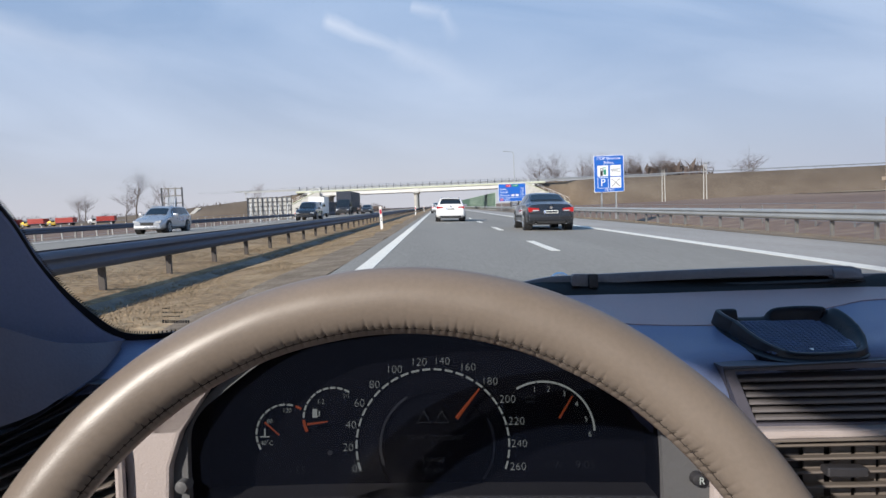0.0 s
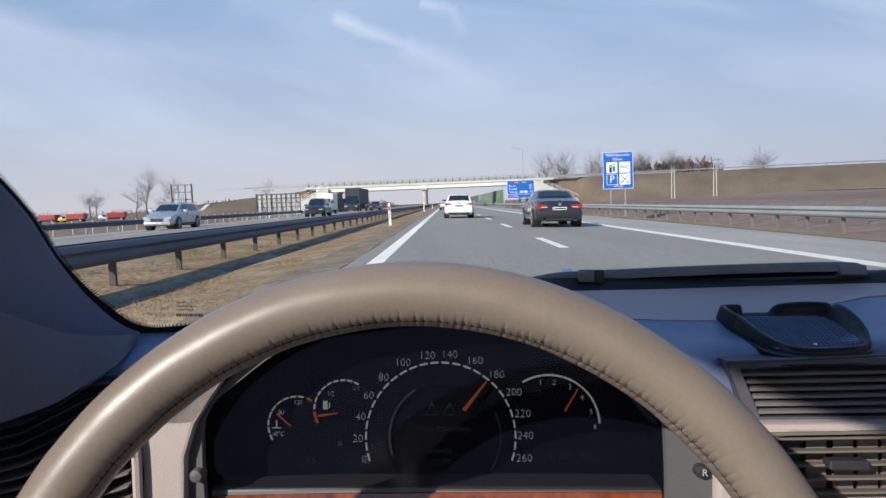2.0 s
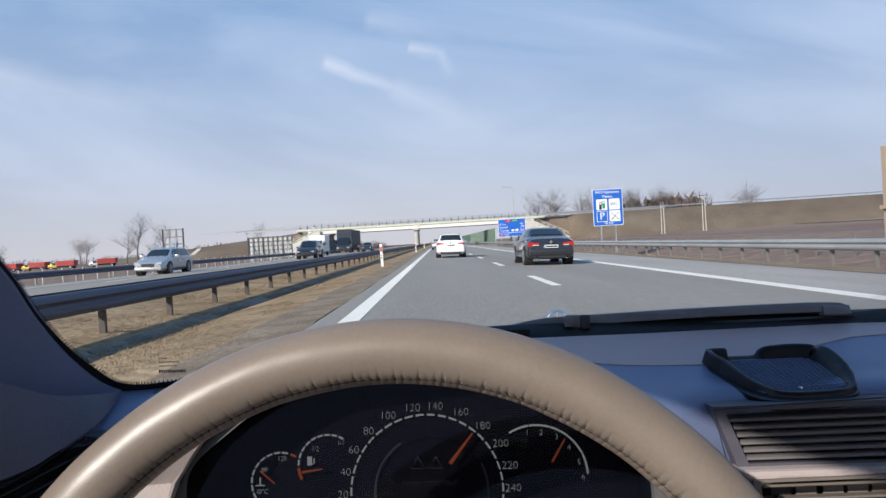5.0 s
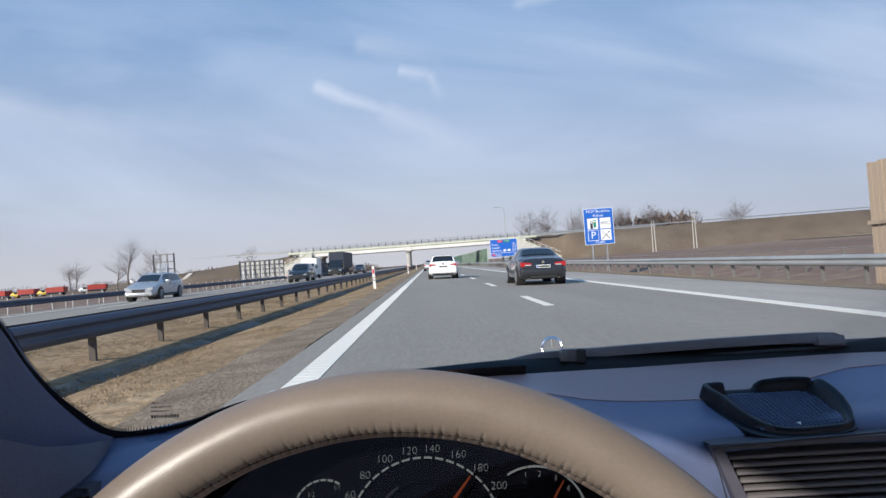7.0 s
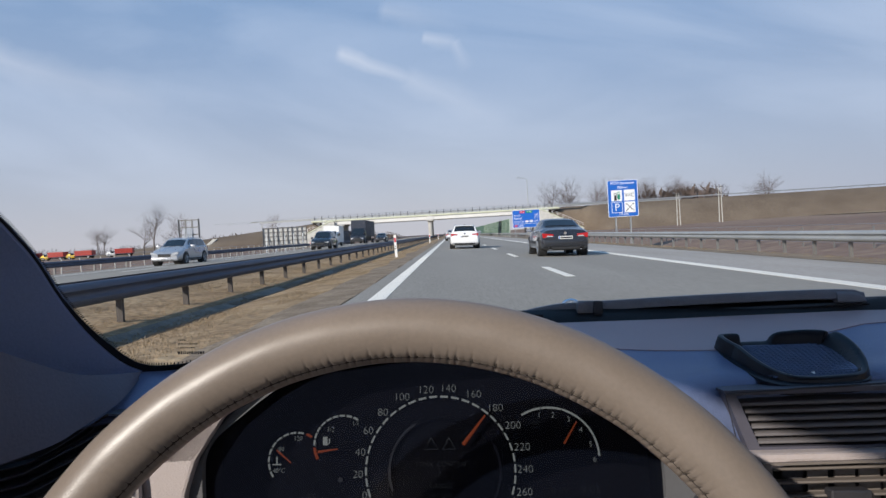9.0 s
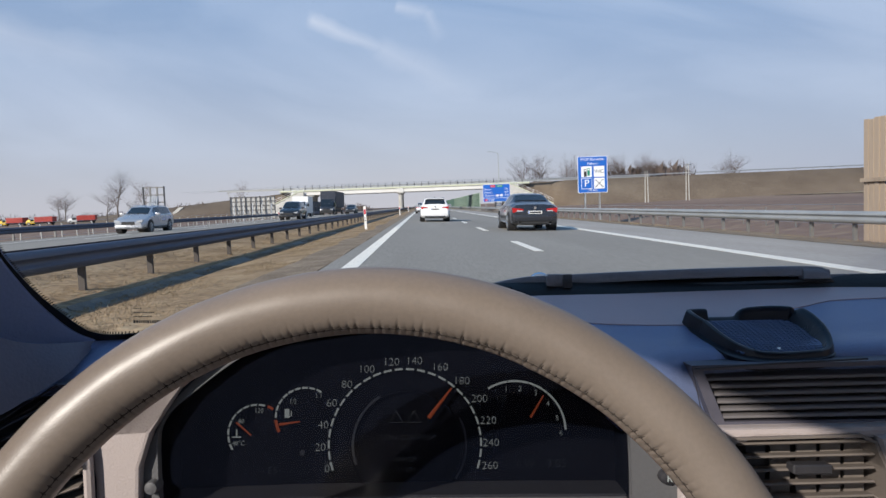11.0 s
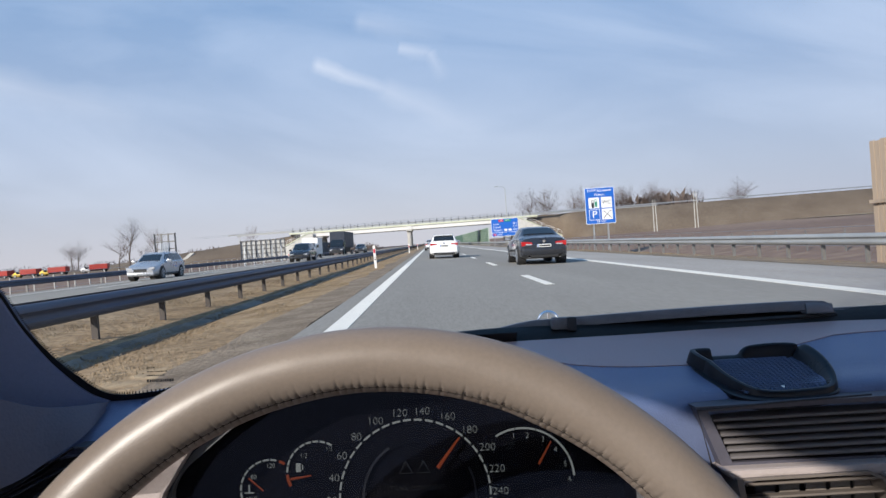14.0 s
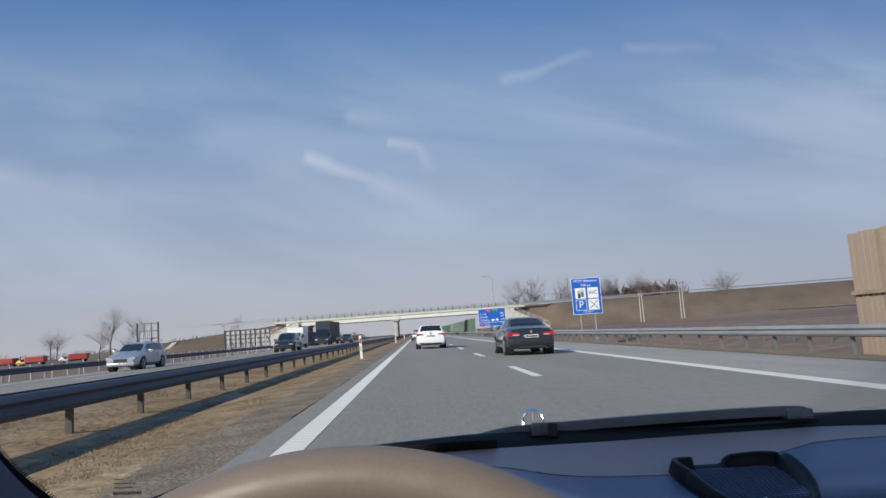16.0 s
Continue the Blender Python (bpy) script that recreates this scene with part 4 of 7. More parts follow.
def services_sign():
    x, y, z, w, h = 14.6, 58.0, 1.55, 2.55, 3.1
    s = thing("services_sign", "blue rest-area sign with white symbol squares on steel legs", "road sign", m=pose(x, y, 0))
    plate(s, "border", -w / 2, z, w / 2, z + h, -0.004, SIGNWHITE, 0.10, 0.03)
    plate(s, "panel", -w / 2 + 0.04, z + 0.04, w / 2 - 0.04, z + h - 0.04, -0.012, SIGNBLUE, 0.08, 0.01)
    words("MOP Baranów", 0.34, SIGNWHITE, s, upright(0, -0.02, z + h - 0.26))
    words("Północ", 0.32, SIGNWHITE, s, upright(0, -0.02, z + h - 0.62))
    words("10 km", 0.32, SIGNWHITE, s, upright(0, -0.02, z + 0.22))
    q = 0.92
    for cx, cz, kind in ((-0.52, z + 1.80, "fuel"), (0.56, z + 1.80, "wc"), (-0.52, z + 0.80, "p"), (0.56, z + 0.80, "food")):
        b = plate(s, "symbol_square", cx - q / 2, cz - q / 2, cx + q / 2, cz + q / 2, -0.022, SIGNWHITE, 0.04, 0.01)
        if kind == "fuel":
            for dx, m_, dz in ((-0.12, SIGNBLACK, -0.05), (0.16, SIGNGREEN, 0.03)):
                part("pump_shape", prism([(cx + dx - 0.10, cz - 0.36 + dz), (cx + dx + 0.12, cz - 0.36 + dz), (cx + dx + 0.12, cz + 0.28 + dz), (cx + dx - 0.10, cz + 0.28 + dz)], -0.03, -0.0225), m_, b)
                part("pump_window", prism([(cx + dx - 0.06, cz + 0.08 + dz), (cx + dx + 0.08, cz + 0.08 + dz), (cx + dx + 0.08, cz + 0.22 + dz), (cx + dx - 0.06, cz + 0.22 + dz)], -0.036, -0.0305), SIGNWHITE, b)
        elif kind == "wc":
            words("WC", 0.46, SIGNBLACK, b, upright(cx, -0.026, cz))
        elif kind == "p":
            plate(b, "blue_field", cx - q / 2 + 0.04, cz - q / 2 + 0.04, cx + q / 2 - 0.04, cz + q / 2 - 0.04, -0.030, SIGNBLUE, 0.03, 0.006)
            words("P", 0.86, SIGNWHITE, b, upright(cx, -0.034, cz), thick=0.001)
        else:
            for sx in (-1, 1):
                part("cutlery_shape", tube([(cx - sx * 0.32, -0.028, cz + 0.30), (cx - sx * 0.20, -0.028, cz + 0.20), (cx + sx * 0.34, -0.028, cz - 0.34)], [0.05, 0.02, 0.035], 6), SIGNBLACK, b)
    sign_legs(s, (-0.62, 0.62), 0, -1.6, z + h - 0.2)


services_sign()


def delineator(x, y, z, lean=0.0):
    d = thing("marker_post", "white plastic roadside marker post with red reflector", "marker post", "marker posts", m=pose(x, y, z, 0, lean, 0))
    prof = [(-0.06, -0.02), (0.06, -0.02), (0.045, 0.05), (-0.045, 0.05)]
    top = 1.08
    bm = loft([[(a, b, q) for a, b in prof] for q in (-0.3, top)] + [[(a * 0.8, b, top + 0.03) for a, b in prof]])
    bmesh.ops.recalc_face_normals(bm, faces=bm.faces)
    part("post", bm, WHITEPLASTIC, d)
    part("reflector", boxed(-0.045, -0.028, top - 0.34, 0.045, -0.021, top - 0.12, 0.003), SIGNRED, d, "red-orange reflector")
    part("number_bar", boxed(-0.03, -0.024, top - 0.55, 0.03, -0.0215, top - 0.51), SIGNBLACK, d)
    part("number_bar", boxed(-0.022, -0.024, top - 0.68, 0.022, -0.0215, top - 0.60), SIGNBLACK, d)
    return d


post = delineator(-2.75, 33.0, -0.04, -1.5)
copy_thing(post, pose(-2.75, 83.0, -0.04))
copy_thing(post, pose(-20.9, 48.0, road_z(-20.6) - 0.1))
copy_thing(post, pose(-20.9, 100.0, road_z(-20.6) - 0.1))
copy_thing(post, pose(10.4, 66.0, road_z(9.9)))
copy_thing(post, pose(-2.75, 133.0, -0.04))


# ---- vehicles ----
def car(name, label, m, paint, L, W, H, style, towards=False, detail=True):
    """Passenger car; it heads along +y. Body skinned over cross-sections; glazing, lamps and wheels are parts."""
    c = thing(name, label, "car", m=m)
    hw = W / 2
    # station: y, width share, floor z, shoulder z, roof z, roof width share
    if style == "sedan":
        st = [(0.0, 0.86, 0.32, 0.70, 0.72, 0.70), (0.03, 0.95, 0.24, 0.88, 0.98, 0.74), (0.12, 0.98, 0.22, 0.98, 1.06, 0.76), (0.20, 1.0, 0.20, 0.99, 1.10, 0.76), (0.33, 1.0, 0.20, 0.98, H - 0.05, 0.62), (0.45, 1.0, 0.20, 0.96, H, 0.64), (0.56, 1.0, 0.20, 0.95, H - 0.03, 0.64), (0.72, 1.0, 0.20, 0.92, 0.98, 0.74), (0.86, 0.98, 0.20, 0.82, 0.86, 0.74), (0.96, 0.90, 0.24, 0.66, 0.72, 0.70), (1.0, 0.76, 0.32, 0.54, 0.58, 0.6)]
        rear_w, front_w = (3, 4), (6, 7)
    elif style == "estate":
        st = [(0.0, 0.88, 0.34, 0.78, 0.82, 0.74), (0.025, 0.96, 0.26, 0.96, 1.02, 0.80), (0.085, 0.99, 0.22, 0.99, H - 0.07, 0.68), (0.16, 1.0, 0.20, 0.99, H - 0.02, 0.66), (0.33, 1.0, 0.20, 0.97, H, 0.66), (0.46, 1.0, 0.20, 0.96, H, 0.66), (0.57, 1.0, 0.20, 0.95, H - 0.04, 0.65), (0.74, 1.0, 0.20, 0.91, 0.97, 0.74), (0.86, 0.98, 0.20, 0.82, 0.86, 0.74), (0.96, 0.90, 0.24, 0.66, 0.72, 0.70), (1.0, 0.78, 0.32, 0.54, 0.58, 0.6)]
        rear_w, front_w = (1, 2), (6, 7)
    else:  # suv, hatch
        st = [(0.0, 0.88, 0.40, 0.86, 0.90, 0.74), (0.03, 0.96, 0.30, 1.02, 1.08, 0.80), (0.11, 0.99, 0.26, 1.04, H - 0.08, 0.68), (0.2, 1.0, 0.24, 1.04, H - 0.02, 0.68), (0.34, 1.0, 0.24, 1.02, H, 0.68), (0.46, 1.0, 0.24, 1.01, H, 0.68), (0.57, 1.0, 0.24, 1.0, H - 0.05, 0.67), (0.74, 1.0, 0.24, 0.98, 1.05, 0.76), (0.88, 0.98, 0.24, 0.92, 0.97, 0.76), (0.97, 0.90, 0.28, 0.72, 0.78, 0.70), (1.0, 0.80, 0.36, 0.58, 0.62, 0.6)]
        rear_w, front_w = (1, 2), (6, 7)

    def half(s):
        y, w, zb, zs, zr, rw = s
        a = hw * w
        return [(a * 0.80, zb), (a * 0.97, zb + 0.08), (a, zb + 0.30 * (zs - zb)), (a * 0.995, zb + 0.62 * (zs - zb)), (a * 0.965, zs - 0.03), (a * 0.93, zs), (hw * (rw + (w * 0.93 - rw) * 0.12), zr - 0.10 * max(0.2, zr - zs)), (hw * rw * 0.93, zr - 0.012), (hw * rw * 0.5, zr + 0.012)]
    fine = []
    for i in range(len(st) - 1):
        for k in range(3):
            f = k / 3
            fine.append(tuple(p + (q - p) * f for p, q in zip(st[i], st[i + 1])))
    fine.append(st[-1])
    rings = []
    for s in fine:
        h = half(s)
        y = s[0] * L
        rings.append([(x, y, z) for x, z in h] + [(-x, y, z) for x, z in reversed(h)])
    bm = loft(rings)
    bmesh.ops.recalc_face_normals(bm, faces=bm.faces)
    part("body", bm, paint, c, smooth=38)

    def surf(i, f, e, g):
        """Point on the skin between stations i and i+1 (share f), between half-ring points e and e+1 (share g)."""
        s = tuple(p + (q - p) * f for p, q in zip(st[i], st[i + 1]))
        h = half(s)
        (x0, z0), (x1, z1) = h[e], h[e + 1]
        return Vector((x0 + (x1 - x0) * g, s[0] * L, z0 + (z1 - z0) * g))

    def pane(quads, side, push, name_, label_=""):
        bm = bmesh.new()
        rows = [[Vector((p.x * side, p.y, p.z)) + Vector(push) for p in r] for r in quads]
        loft(rows, False, False, bm)
        bmesh.ops.recalc_face_normals(bm, faces=bm.faces)
        bmesh.ops.solidify(bm, geom=bm.faces[:], thickness=0.006)
        return part(name_, bm, CARGLASS, c, label_, smooth=30)
    lo, hi = front_w[0], rear_w[1]
    # side windows, three a side, with the painted pillars left between
    cuts = [(hi + 0.10 if style == "sedan" else hi + 0.35, 4.05), (4.12, 5.05), (5.12, 6.55)]
    for side in (-1, 1):
        for a, b in cuts:
            rows = []
            for k in range(4):
                s_ = a + (b - a) * k / 3
                i, f = int(s_), s_ - int(s_)
                shrink = 0.08
                if style == "sedan" and k == 0 and a < 4.05 or b > 6 and k == 3:
                    rows.append([surf(i, f, 5, 0.10), surf(i, f, 5, 0.5), surf(i, f, 5, 0.62)])
                else:
                    rows.append([surf(i, f, 5, 0.08), surf(i, f, 5, 0.5), surf(i, f, 5, 0.96)])
            pane(rows, side, (side * 0.006, 0, 0.004), "side_window")
    # rear window and windscreen across the car
    for (i0, i1), name_, dy in ((rear_w, "rear_window", -0.008), (front_w, "windscreen", 0.008)):
        rows = []
        a, b = (0.14, 0.90)
        for f in (a, (a + b) / 2, b):
            s = tuple(p + (q - p) * f for p, q in zip(st[i0], st[i1]))
            h = half(s)
            y, z7, z8 = s[0] * L, h[7][1], h[8][1]
            x7 = h[7][0] * 0.98
            rows.append([Vector((-x7, y, z7)), Vector((-h[8][0], y, z8)), Vector((h[8][0], y, z8)), Vector((x7, y, z7))])
        bm = bmesh.new()
        loft(rows, False, False, bm)
        for v in bm.verts:
            v.co += Vector((0, dy, 0.010))
        bmesh.ops.recalc_face_normals(bm, faces=bm.faces)
        bmesh.ops.solidify(bm, geom=bm.faces[:], thickness=0.006)
        part(name_, bm, CARGLASS, c, "dark tinted glass", smooth=30)
    # wheels in dark arches
    r = 0.335 if style != "suv" else 0.37
    for y in (0.185 * L, 0.805 * L):
        for side in (-1, 1):
            arch = tube([(side * (hw - 0.30), y, r + 0.01), (side * (hw + 0.003), y, r + 0.01)], r + 0.055, 24)
            part("wheel_arch", arch, TRIMBLACK, c, smooth=40)
            x0 = side * (hw - 0.20)
            rings = [[(x0 + side * dx, y + math.cos(a) * rr, r + math.sin(a) * rr) for a in [2 * math.pi * k / 28 for k in range(28)]] for dx, rr in ((0, r * 0.9), (0.01, r), (0.19, r), (0.215, r * 0.93), (0.215, r * 0.70))]
            w = part("wheel", loft(rings), TYRE, c, "black tyre", smooth=40)
            rim = part("rim", tube([(x0 + side * 0.15, y, r), (x0 + side * 0.222, y, r)], r * 0.70, 24), TRIMBLACK, w, smooth=40)
            for k in range(5):
                for d in (-0.17, 0.17):
                    a = 2 * math.pi * k / 5 + d
                    part("rim_spoke", tube([(x0 + side * 0.226, y + 0.04 * math.cos(a), r + 0.04 * math.sin(a)), (x0 + side * 0.224, y + r * 0.66 * math.cos(a), r + r * 0.66 * math.sin(a))], [0.022, 0.016], 5), ALLOY, rim)
            bm = bmesh.new()
            ring_ = [[(x0 + side * (0.220 + 0.010 * math.cos(b)), y + math.cos(a) * (r * 0.685 + 0.012 * math.sin(b)), r + math.sin(a) * (r * 0.685 + 0.012 * math.sin(b))) for b in [2 * math.pi * k / 6 for k in range(6)]] for a in [2 * math.pi * k / 28 for k in range(29)]]
            part("rim_edge", loft(ring_, True, False, bm), ALLOY, rim, smooth=60)
    # rear: lamps, plate, bumper, exhaust; front: lamps, grille
    zl = st[1][3] - 0.12
    for side in (-1, 1):
        w1 = hw * 0.93
        tl = part("tail_lamp", prism([(side * w1 * q, z) for q, z in ((1.0, zl + 0.11), (0.52, zl + 0.07), (0.50, zl - 0.04), (0.98, zl - 0.07))], 0.015, 0.20, 0.01), TAILRED, c, "red tail lamp")
        part("clear_strip", prism([(side * w1 * q, z) for q, z in ((0.80, zl + 0.015), (0.54, zl + 0.01), (0.54, zl - 0.025), (0.80, zl - 0.03))], 0.008, 0.016), LAMPCLEAR, tl)
        part("headlamp", prism([(side * hw * q, z) for q, z in ((0.86, 0.72), (0.48, 0.66), (0.46, 0.57), (0.84, 0.58))], L * 0.945, L - 0.012, 0.01), LAMPCLEAR, c, "clear headlamp")
        mi = part("door_mirror", boxed(-0.12, -0.06, -0.075, 0.12, 0.07, 0.075, 0.03, 2), paint, c, smooth=40)
        mi.location = (side * (hw + 0.10), L * 0.635, st[6][3] + 0.05)
        gl = part("mirror_glass", boxed(-0.095, -0.066, -0.055, 0.095, -0.061, 0.055), CHROME, mi)
        part("exhaust", tube([(side * hw * 0.62, -0.02, 0.30), (side * hw * 0.62, 0.10, 0.30)], 0.045, 12), CHROME, c, smooth=50)
        for y in (0.50 * L, 0.33 * L):
            part("door_handle", boxed(side * (hw * 0.985), y, 0.80, side * (hw * 0.985 + 0.028), y + 0.20, 0.835, 0.006), paint, c)
        part("sill_strip", boxed(side * hw * 0.97, 0.27 * L, 0.30, side * (hw * 0.97 + 0.03), 0.72 * L, 0.345, 0.008), CHROME if style == "sedan" else TRIMBLACK, c)
    part("bumper", boxed(-hw * 0.88, -0.035, 0.36, hw * 0.88, 0.22, 0.62, 0.05, 2), paint, c, smooth=40)
    part("diffuser", boxed(-hw * 0.70, -0.02, 0.26, hw * 0.70, 0.2, 0.37, 0.02), TRIMBLACK, c)
    pl = part("number_plate", boxed(-0.26, -0.030, zl - 0.115, 0.26, 0.03, zl - 0.005, 0.006), PLATE, c, "white plate with blank bars")
    part("plate_bar", boxed(-0.19, -0.034, zl - 0.088, 0.23, -0.0305, zl - 0.032), SIGNBLACK, pl)
    part("plate_bar", boxed(-0.25, -0.034, zl - 0.11, -0.215, -0.0305, zl - 0.01), SIGNBLUE, pl)
    part("badge", tube([(0, 0.018, zl + 0.10), (0, -0.004, zl + 0.10)], 0.055, 18), CHROME, c, "round chrome badge", smooth=40)
    part("grille", boxed(-hw * 0.42, L - 0.05, 0.44, hw * 0.42, L + 0.004, 0.62, 0.02), TRIMBLACK, c)
    part("front_bumper", boxed(-hw * 0.82, L - 0.18, 0.26, hw * 0.82, L + 0.01, 0.42, 0.05, 2), paint, c, smooth=40)
    if style == "estate":
        for side in (-1, 1):
            part("roof_rail", tube([(side * hw * 0.60, 0.10 * L, H - 0.03), (side * hw * 0.60, 0.13 * L, H + 0.025), (side * hw * 0.60, 0.52 * L, H + 0.03), (side * hw * 0.59, 0.56 * L, H - 0.01)], 0.016, 6), CHROME, c, smooth=50)
        part("chrome_strip", boxed(-hw * 0.8, -0.04, 0.345, hw * 0.8, -0.032, 0.375), CHROME, c)
        part("spoiler", boxed(-hw * 0.60, 0.06 * L, H - 0.075, hw * 0.60, 0.10 * L, H - 0.035, 0.015), paint, c)
        part("aerial_fin", prism([(-0.02, 0), (0.02, 0), (0.012, 0.06), (-0.012, 0.06)], 0, 0.12), TRIMBLACK, c).location = (0, 0.16 * L, H - 0.015)
    return c


ROLL = -FALL * 57.3


def on_road(x, y, back=False):
    return pose(x, y, road_z(x), 0, ROLL if x > -8 else -1.3, 180 if back else 0)


car("sedan_car", "dark grey four-door sedan driving in the slow lane", on_road(4.15, 25.2), CARDARK, 4.82, 1.82, 1.43, "sedan")
car("estate_car", "white estate car ahead in the fast lane", on_road(0.75, 42.0), CARWHITE, 4.77, 1.83, 1.48, "estate")
car("sedan_car", "silver sedan far ahead in the fast lane", on_road(-0.05, 92.0), CARSILVER, 4.6, 1.78, 1.44, "sedan")
car("estate_car", "silver estate car on the opposite carriageway", on_road(-15.6, 41.0, True), CARSILVER, 4.4, 1.75, 1.46, "estate")
car("suv_car", "black suv on the opposite carriageway", on_road(-12.0, 66.0, True), CARBLACK, 4.5, 1.85, 1.66, "suv")
car("hatchback_car", "dark hatchback far off on the opposite carriageway", on_road(-12.0, 118.0, True), CARDARK, 4.2, 1.76, 1.5, "suv")


def van(name, label, m, box_len, box_h, cab_mat, box_mat, box_z=0.55, w=2.05):
    v = thing(name, label, "van" if box_len < 5 else "truck", m=m)
    hw = w / 2
    s = box_h / 2.5
    # rounded cab at the front (+y)
    st = [(box_len, 0.42, 2.35 * s, 1.0), (box_len + 0.5, 0.42, 2.38 * s, 1.0), (box_len + 1.25, 0.40, 1.45, 0.98), (box_len + 1.95, 0.42, 1.12, 0.92), (box_len + 2.1, 0.5, 0.85, 0.86)]
    rings = [[(hw * f * 0.9, y, z0), (hw * f, y, z0 + 0.2), (hw * f, y, z0 + 0.55 * (z1 - z0)), (hw * f * 0.88, y, z1 - 0.08), (hw * f * 0.75, y, z1), (-hw * f * 0.75, y, z1), (-hw * f * 0.88, y, z1 - 0.08), (-hw * f, y, z0 + 0.55 * (z1 - z0)), (-hw * f, y, z0 + 0.2), (-hw * f * 0.9, y, z0)] for y, z0, z1, f in st]
    bm = loft(rings)
    bmesh.ops.recalc_face_normals(bm, faces=bm.faces)
    part("cab", bm, cab_mat, v, smooth=35)
    part("load_box", boxed(-hw, 0, box_z, hw, box_len - 0.02, box_z + box_h, 0.06, 2), box_mat, v, "box body")
    a, b = st[1], st[2]
    bm = bmesh.new()
    loft([[(-hw * 0.74, a[0] + 0.06, a[2] - 0.06), (hw * 0.74, a[0] + 0.06, a[2] - 0.06)], [(-hw * 0.80, b[0] + 0.02, b[2] + 0.03), (hw * 0.80, b[0] + 0.02, b[2] + 0.03)]], False, False, bm)
    for q in bm.verts:
        q.co += Vector((0, 0.02, 0.015))
    part("windscreen", bm, CARGLASS, v)
    for side in (-1, 1):
        part("side_window", boxed(side * (hw * 0.99), box_len + 0.15, 1.42, side * (hw * 0.99 + 0.015), box_len + 0.95, 1.95 * s), CARGLASS, v)
        part("headlamp", boxed(side * hw * 0.50, box_len + 1.98, 0.82, side * hw * 0.84, box_len + 2.08, 1.0, 0.02), LAMPCLEAR, v)
        part("mirror", boxed(side * (hw + 0.05), box_len + 0.85, 1.4, side * (hw + 0.25), box_len + 0.95, 1.75, 0.02), TRIMBLACK, v)
    part("grille", boxed(-hw * 0.45, box_len + 2.05, 0.62, hw * 0.45, box_len + 2.12, 0.95, 0.02), TRIMBLACK, v)
    part("bumper", boxed(-hw * 0.9, box_len + 1.9, 0.35, hw * 0.9, box_len + 2.14, 0.58, 0.04), TRIMBLACK, v)
    ys = (box_len + 1.3, 0.9) if box_len < 5 else (box_len + 1.2, box_len - 1.8, 3.2, 1.9)
    for y in ys:
        for side in (-1, 1):
            w_ = part("wheel", tube([(side * (hw - 0.28), y, 0.38), (side * (hw - 0.02), y, 0.38)], 0.38, 22), TYRE, v, smooth=40)
            part("rim", tube([(side * (hw - 0.03), y, 0.38), (side * (hw - 0.005), y, 0.38)], 0.23, 16), ALLOY, w_, smooth=40)
    part("chassis", boxed(-hw * 0.5, 0.2, 0.40, hw * 0.5, box_len + 1.9, box_z), TRIMBLACK, v)
    return v


van("delivery_van", "white delivery van on the opposite carriageway", on_road(-15.7, 92.0, True), 3.6, 2.15, VANWHITE, VANWHITE)
van("lorry", "lorry with a dark blue tarpaulin trailer on the opposite carriageway", on_road(-15.8, 128.0, True), 13.0, 2.75, CARDARK, TARP, 1.2, 2.5)
van("lorry", "white lorry far ahead in the slow lane", on_road(3.9, 290.0), 12.0, 2.75, VANWHITE, VANWHITE, 1.2, 2.5)
MACHRED = mat("machine_red", (0.34, 0.035, 0.025), 0.5, vary=0.15, scale=2)
MACHYELLOW = mat("machine_yellow", (0.75, 0.50, 0.03), 0.5, vary=0.1, scale=2)
for k, (x, y, cm, bmt) in enumerate(((-104, 170, MACHRED, MACHRED), (-96, 168, MACHYELLOW, MACHRED), (-88.5, 167, MACHYELLOW, MACHRED), (-80.5, 171, VANWHITE, MACHRED))):
    van("lorry", ("red lorry" if cm is MACHRED else "yellow-cabbed red lorry" if cm is MACHYELLOW else "white-cabbed red lorry") + " parked in a yard beside the fields", pose(x, y, ground_z(x, y), 0, 0, 75 + 9 * k), 4.2, 1.25, cm, bmt, 0.75, 2.2)


# ---- billboard frame, poles, fence ----
BOARDBACK = mat("weathered_board_back", (0.50, 0.50, 0.48), 0.8, vary=0.15, scale=0.5, bscale=6, object_random=0.2)
def billboard(x, y, w, h, z0, label, m_turn=0):
    b = thing("billboard_frame", label, "billboard", m=pose(x, y, ground_z(x, y), 0, 0, m_turn))
    nx, nz = (9, 5) if w > 6 else (3, 4)
    for i in range(nx if w > 6 else 0):
        for k in range(nz):
            part("panel", boxed(-w / 2 + w / nx * i + 0.01, 0.10, z0 + h / nz * k + 0.01, -w / 2 + w / nx * (i + 1) - 0.01, 0.14, z0 + h / nz * (k + 1) - 0.01), BOARDBACK, b)
    for i in range(nx + 1):
        xx = -w / 2 + w / nx * i
        part("upright", boxed(xx - 0.06, -0.08, z0 - 0.1, xx + 0.06, 0.08, z0 + h + 0.1), DARKSTEEL if i % 3 == 0 else POST, b)
    for k in range(nz + 1):
        part("crossbar", boxed(-w / 2, -0.05, z0 + h / nz * k - 0.05, w / 2, 0.05, z0 + h / nz * k + 0.05), POST, b)
    for i in range(5):
        xx = -w / 2 + 0.6 + (w - 1.2) / 4 * i
        part("leg", tube([(xx, 0, -0.5), (xx, 0, z0 + 0.2)], 0.09, 8), STEEL, b)
        part("leg", tube([(xx, -1.8, -0.5), (xx, -0.1, z0 + h * 0.7)], 0.06, 8), STEEL, b)


billboard(-27.5, 112, 7.0, 3.5, 0.6, "back of a large white billboard frame standing in the field", 8)
billboard(-25.5, 66, 1.9, 2.8, 1.4, "small open billboard frame of steel lattice beside the road", 4)


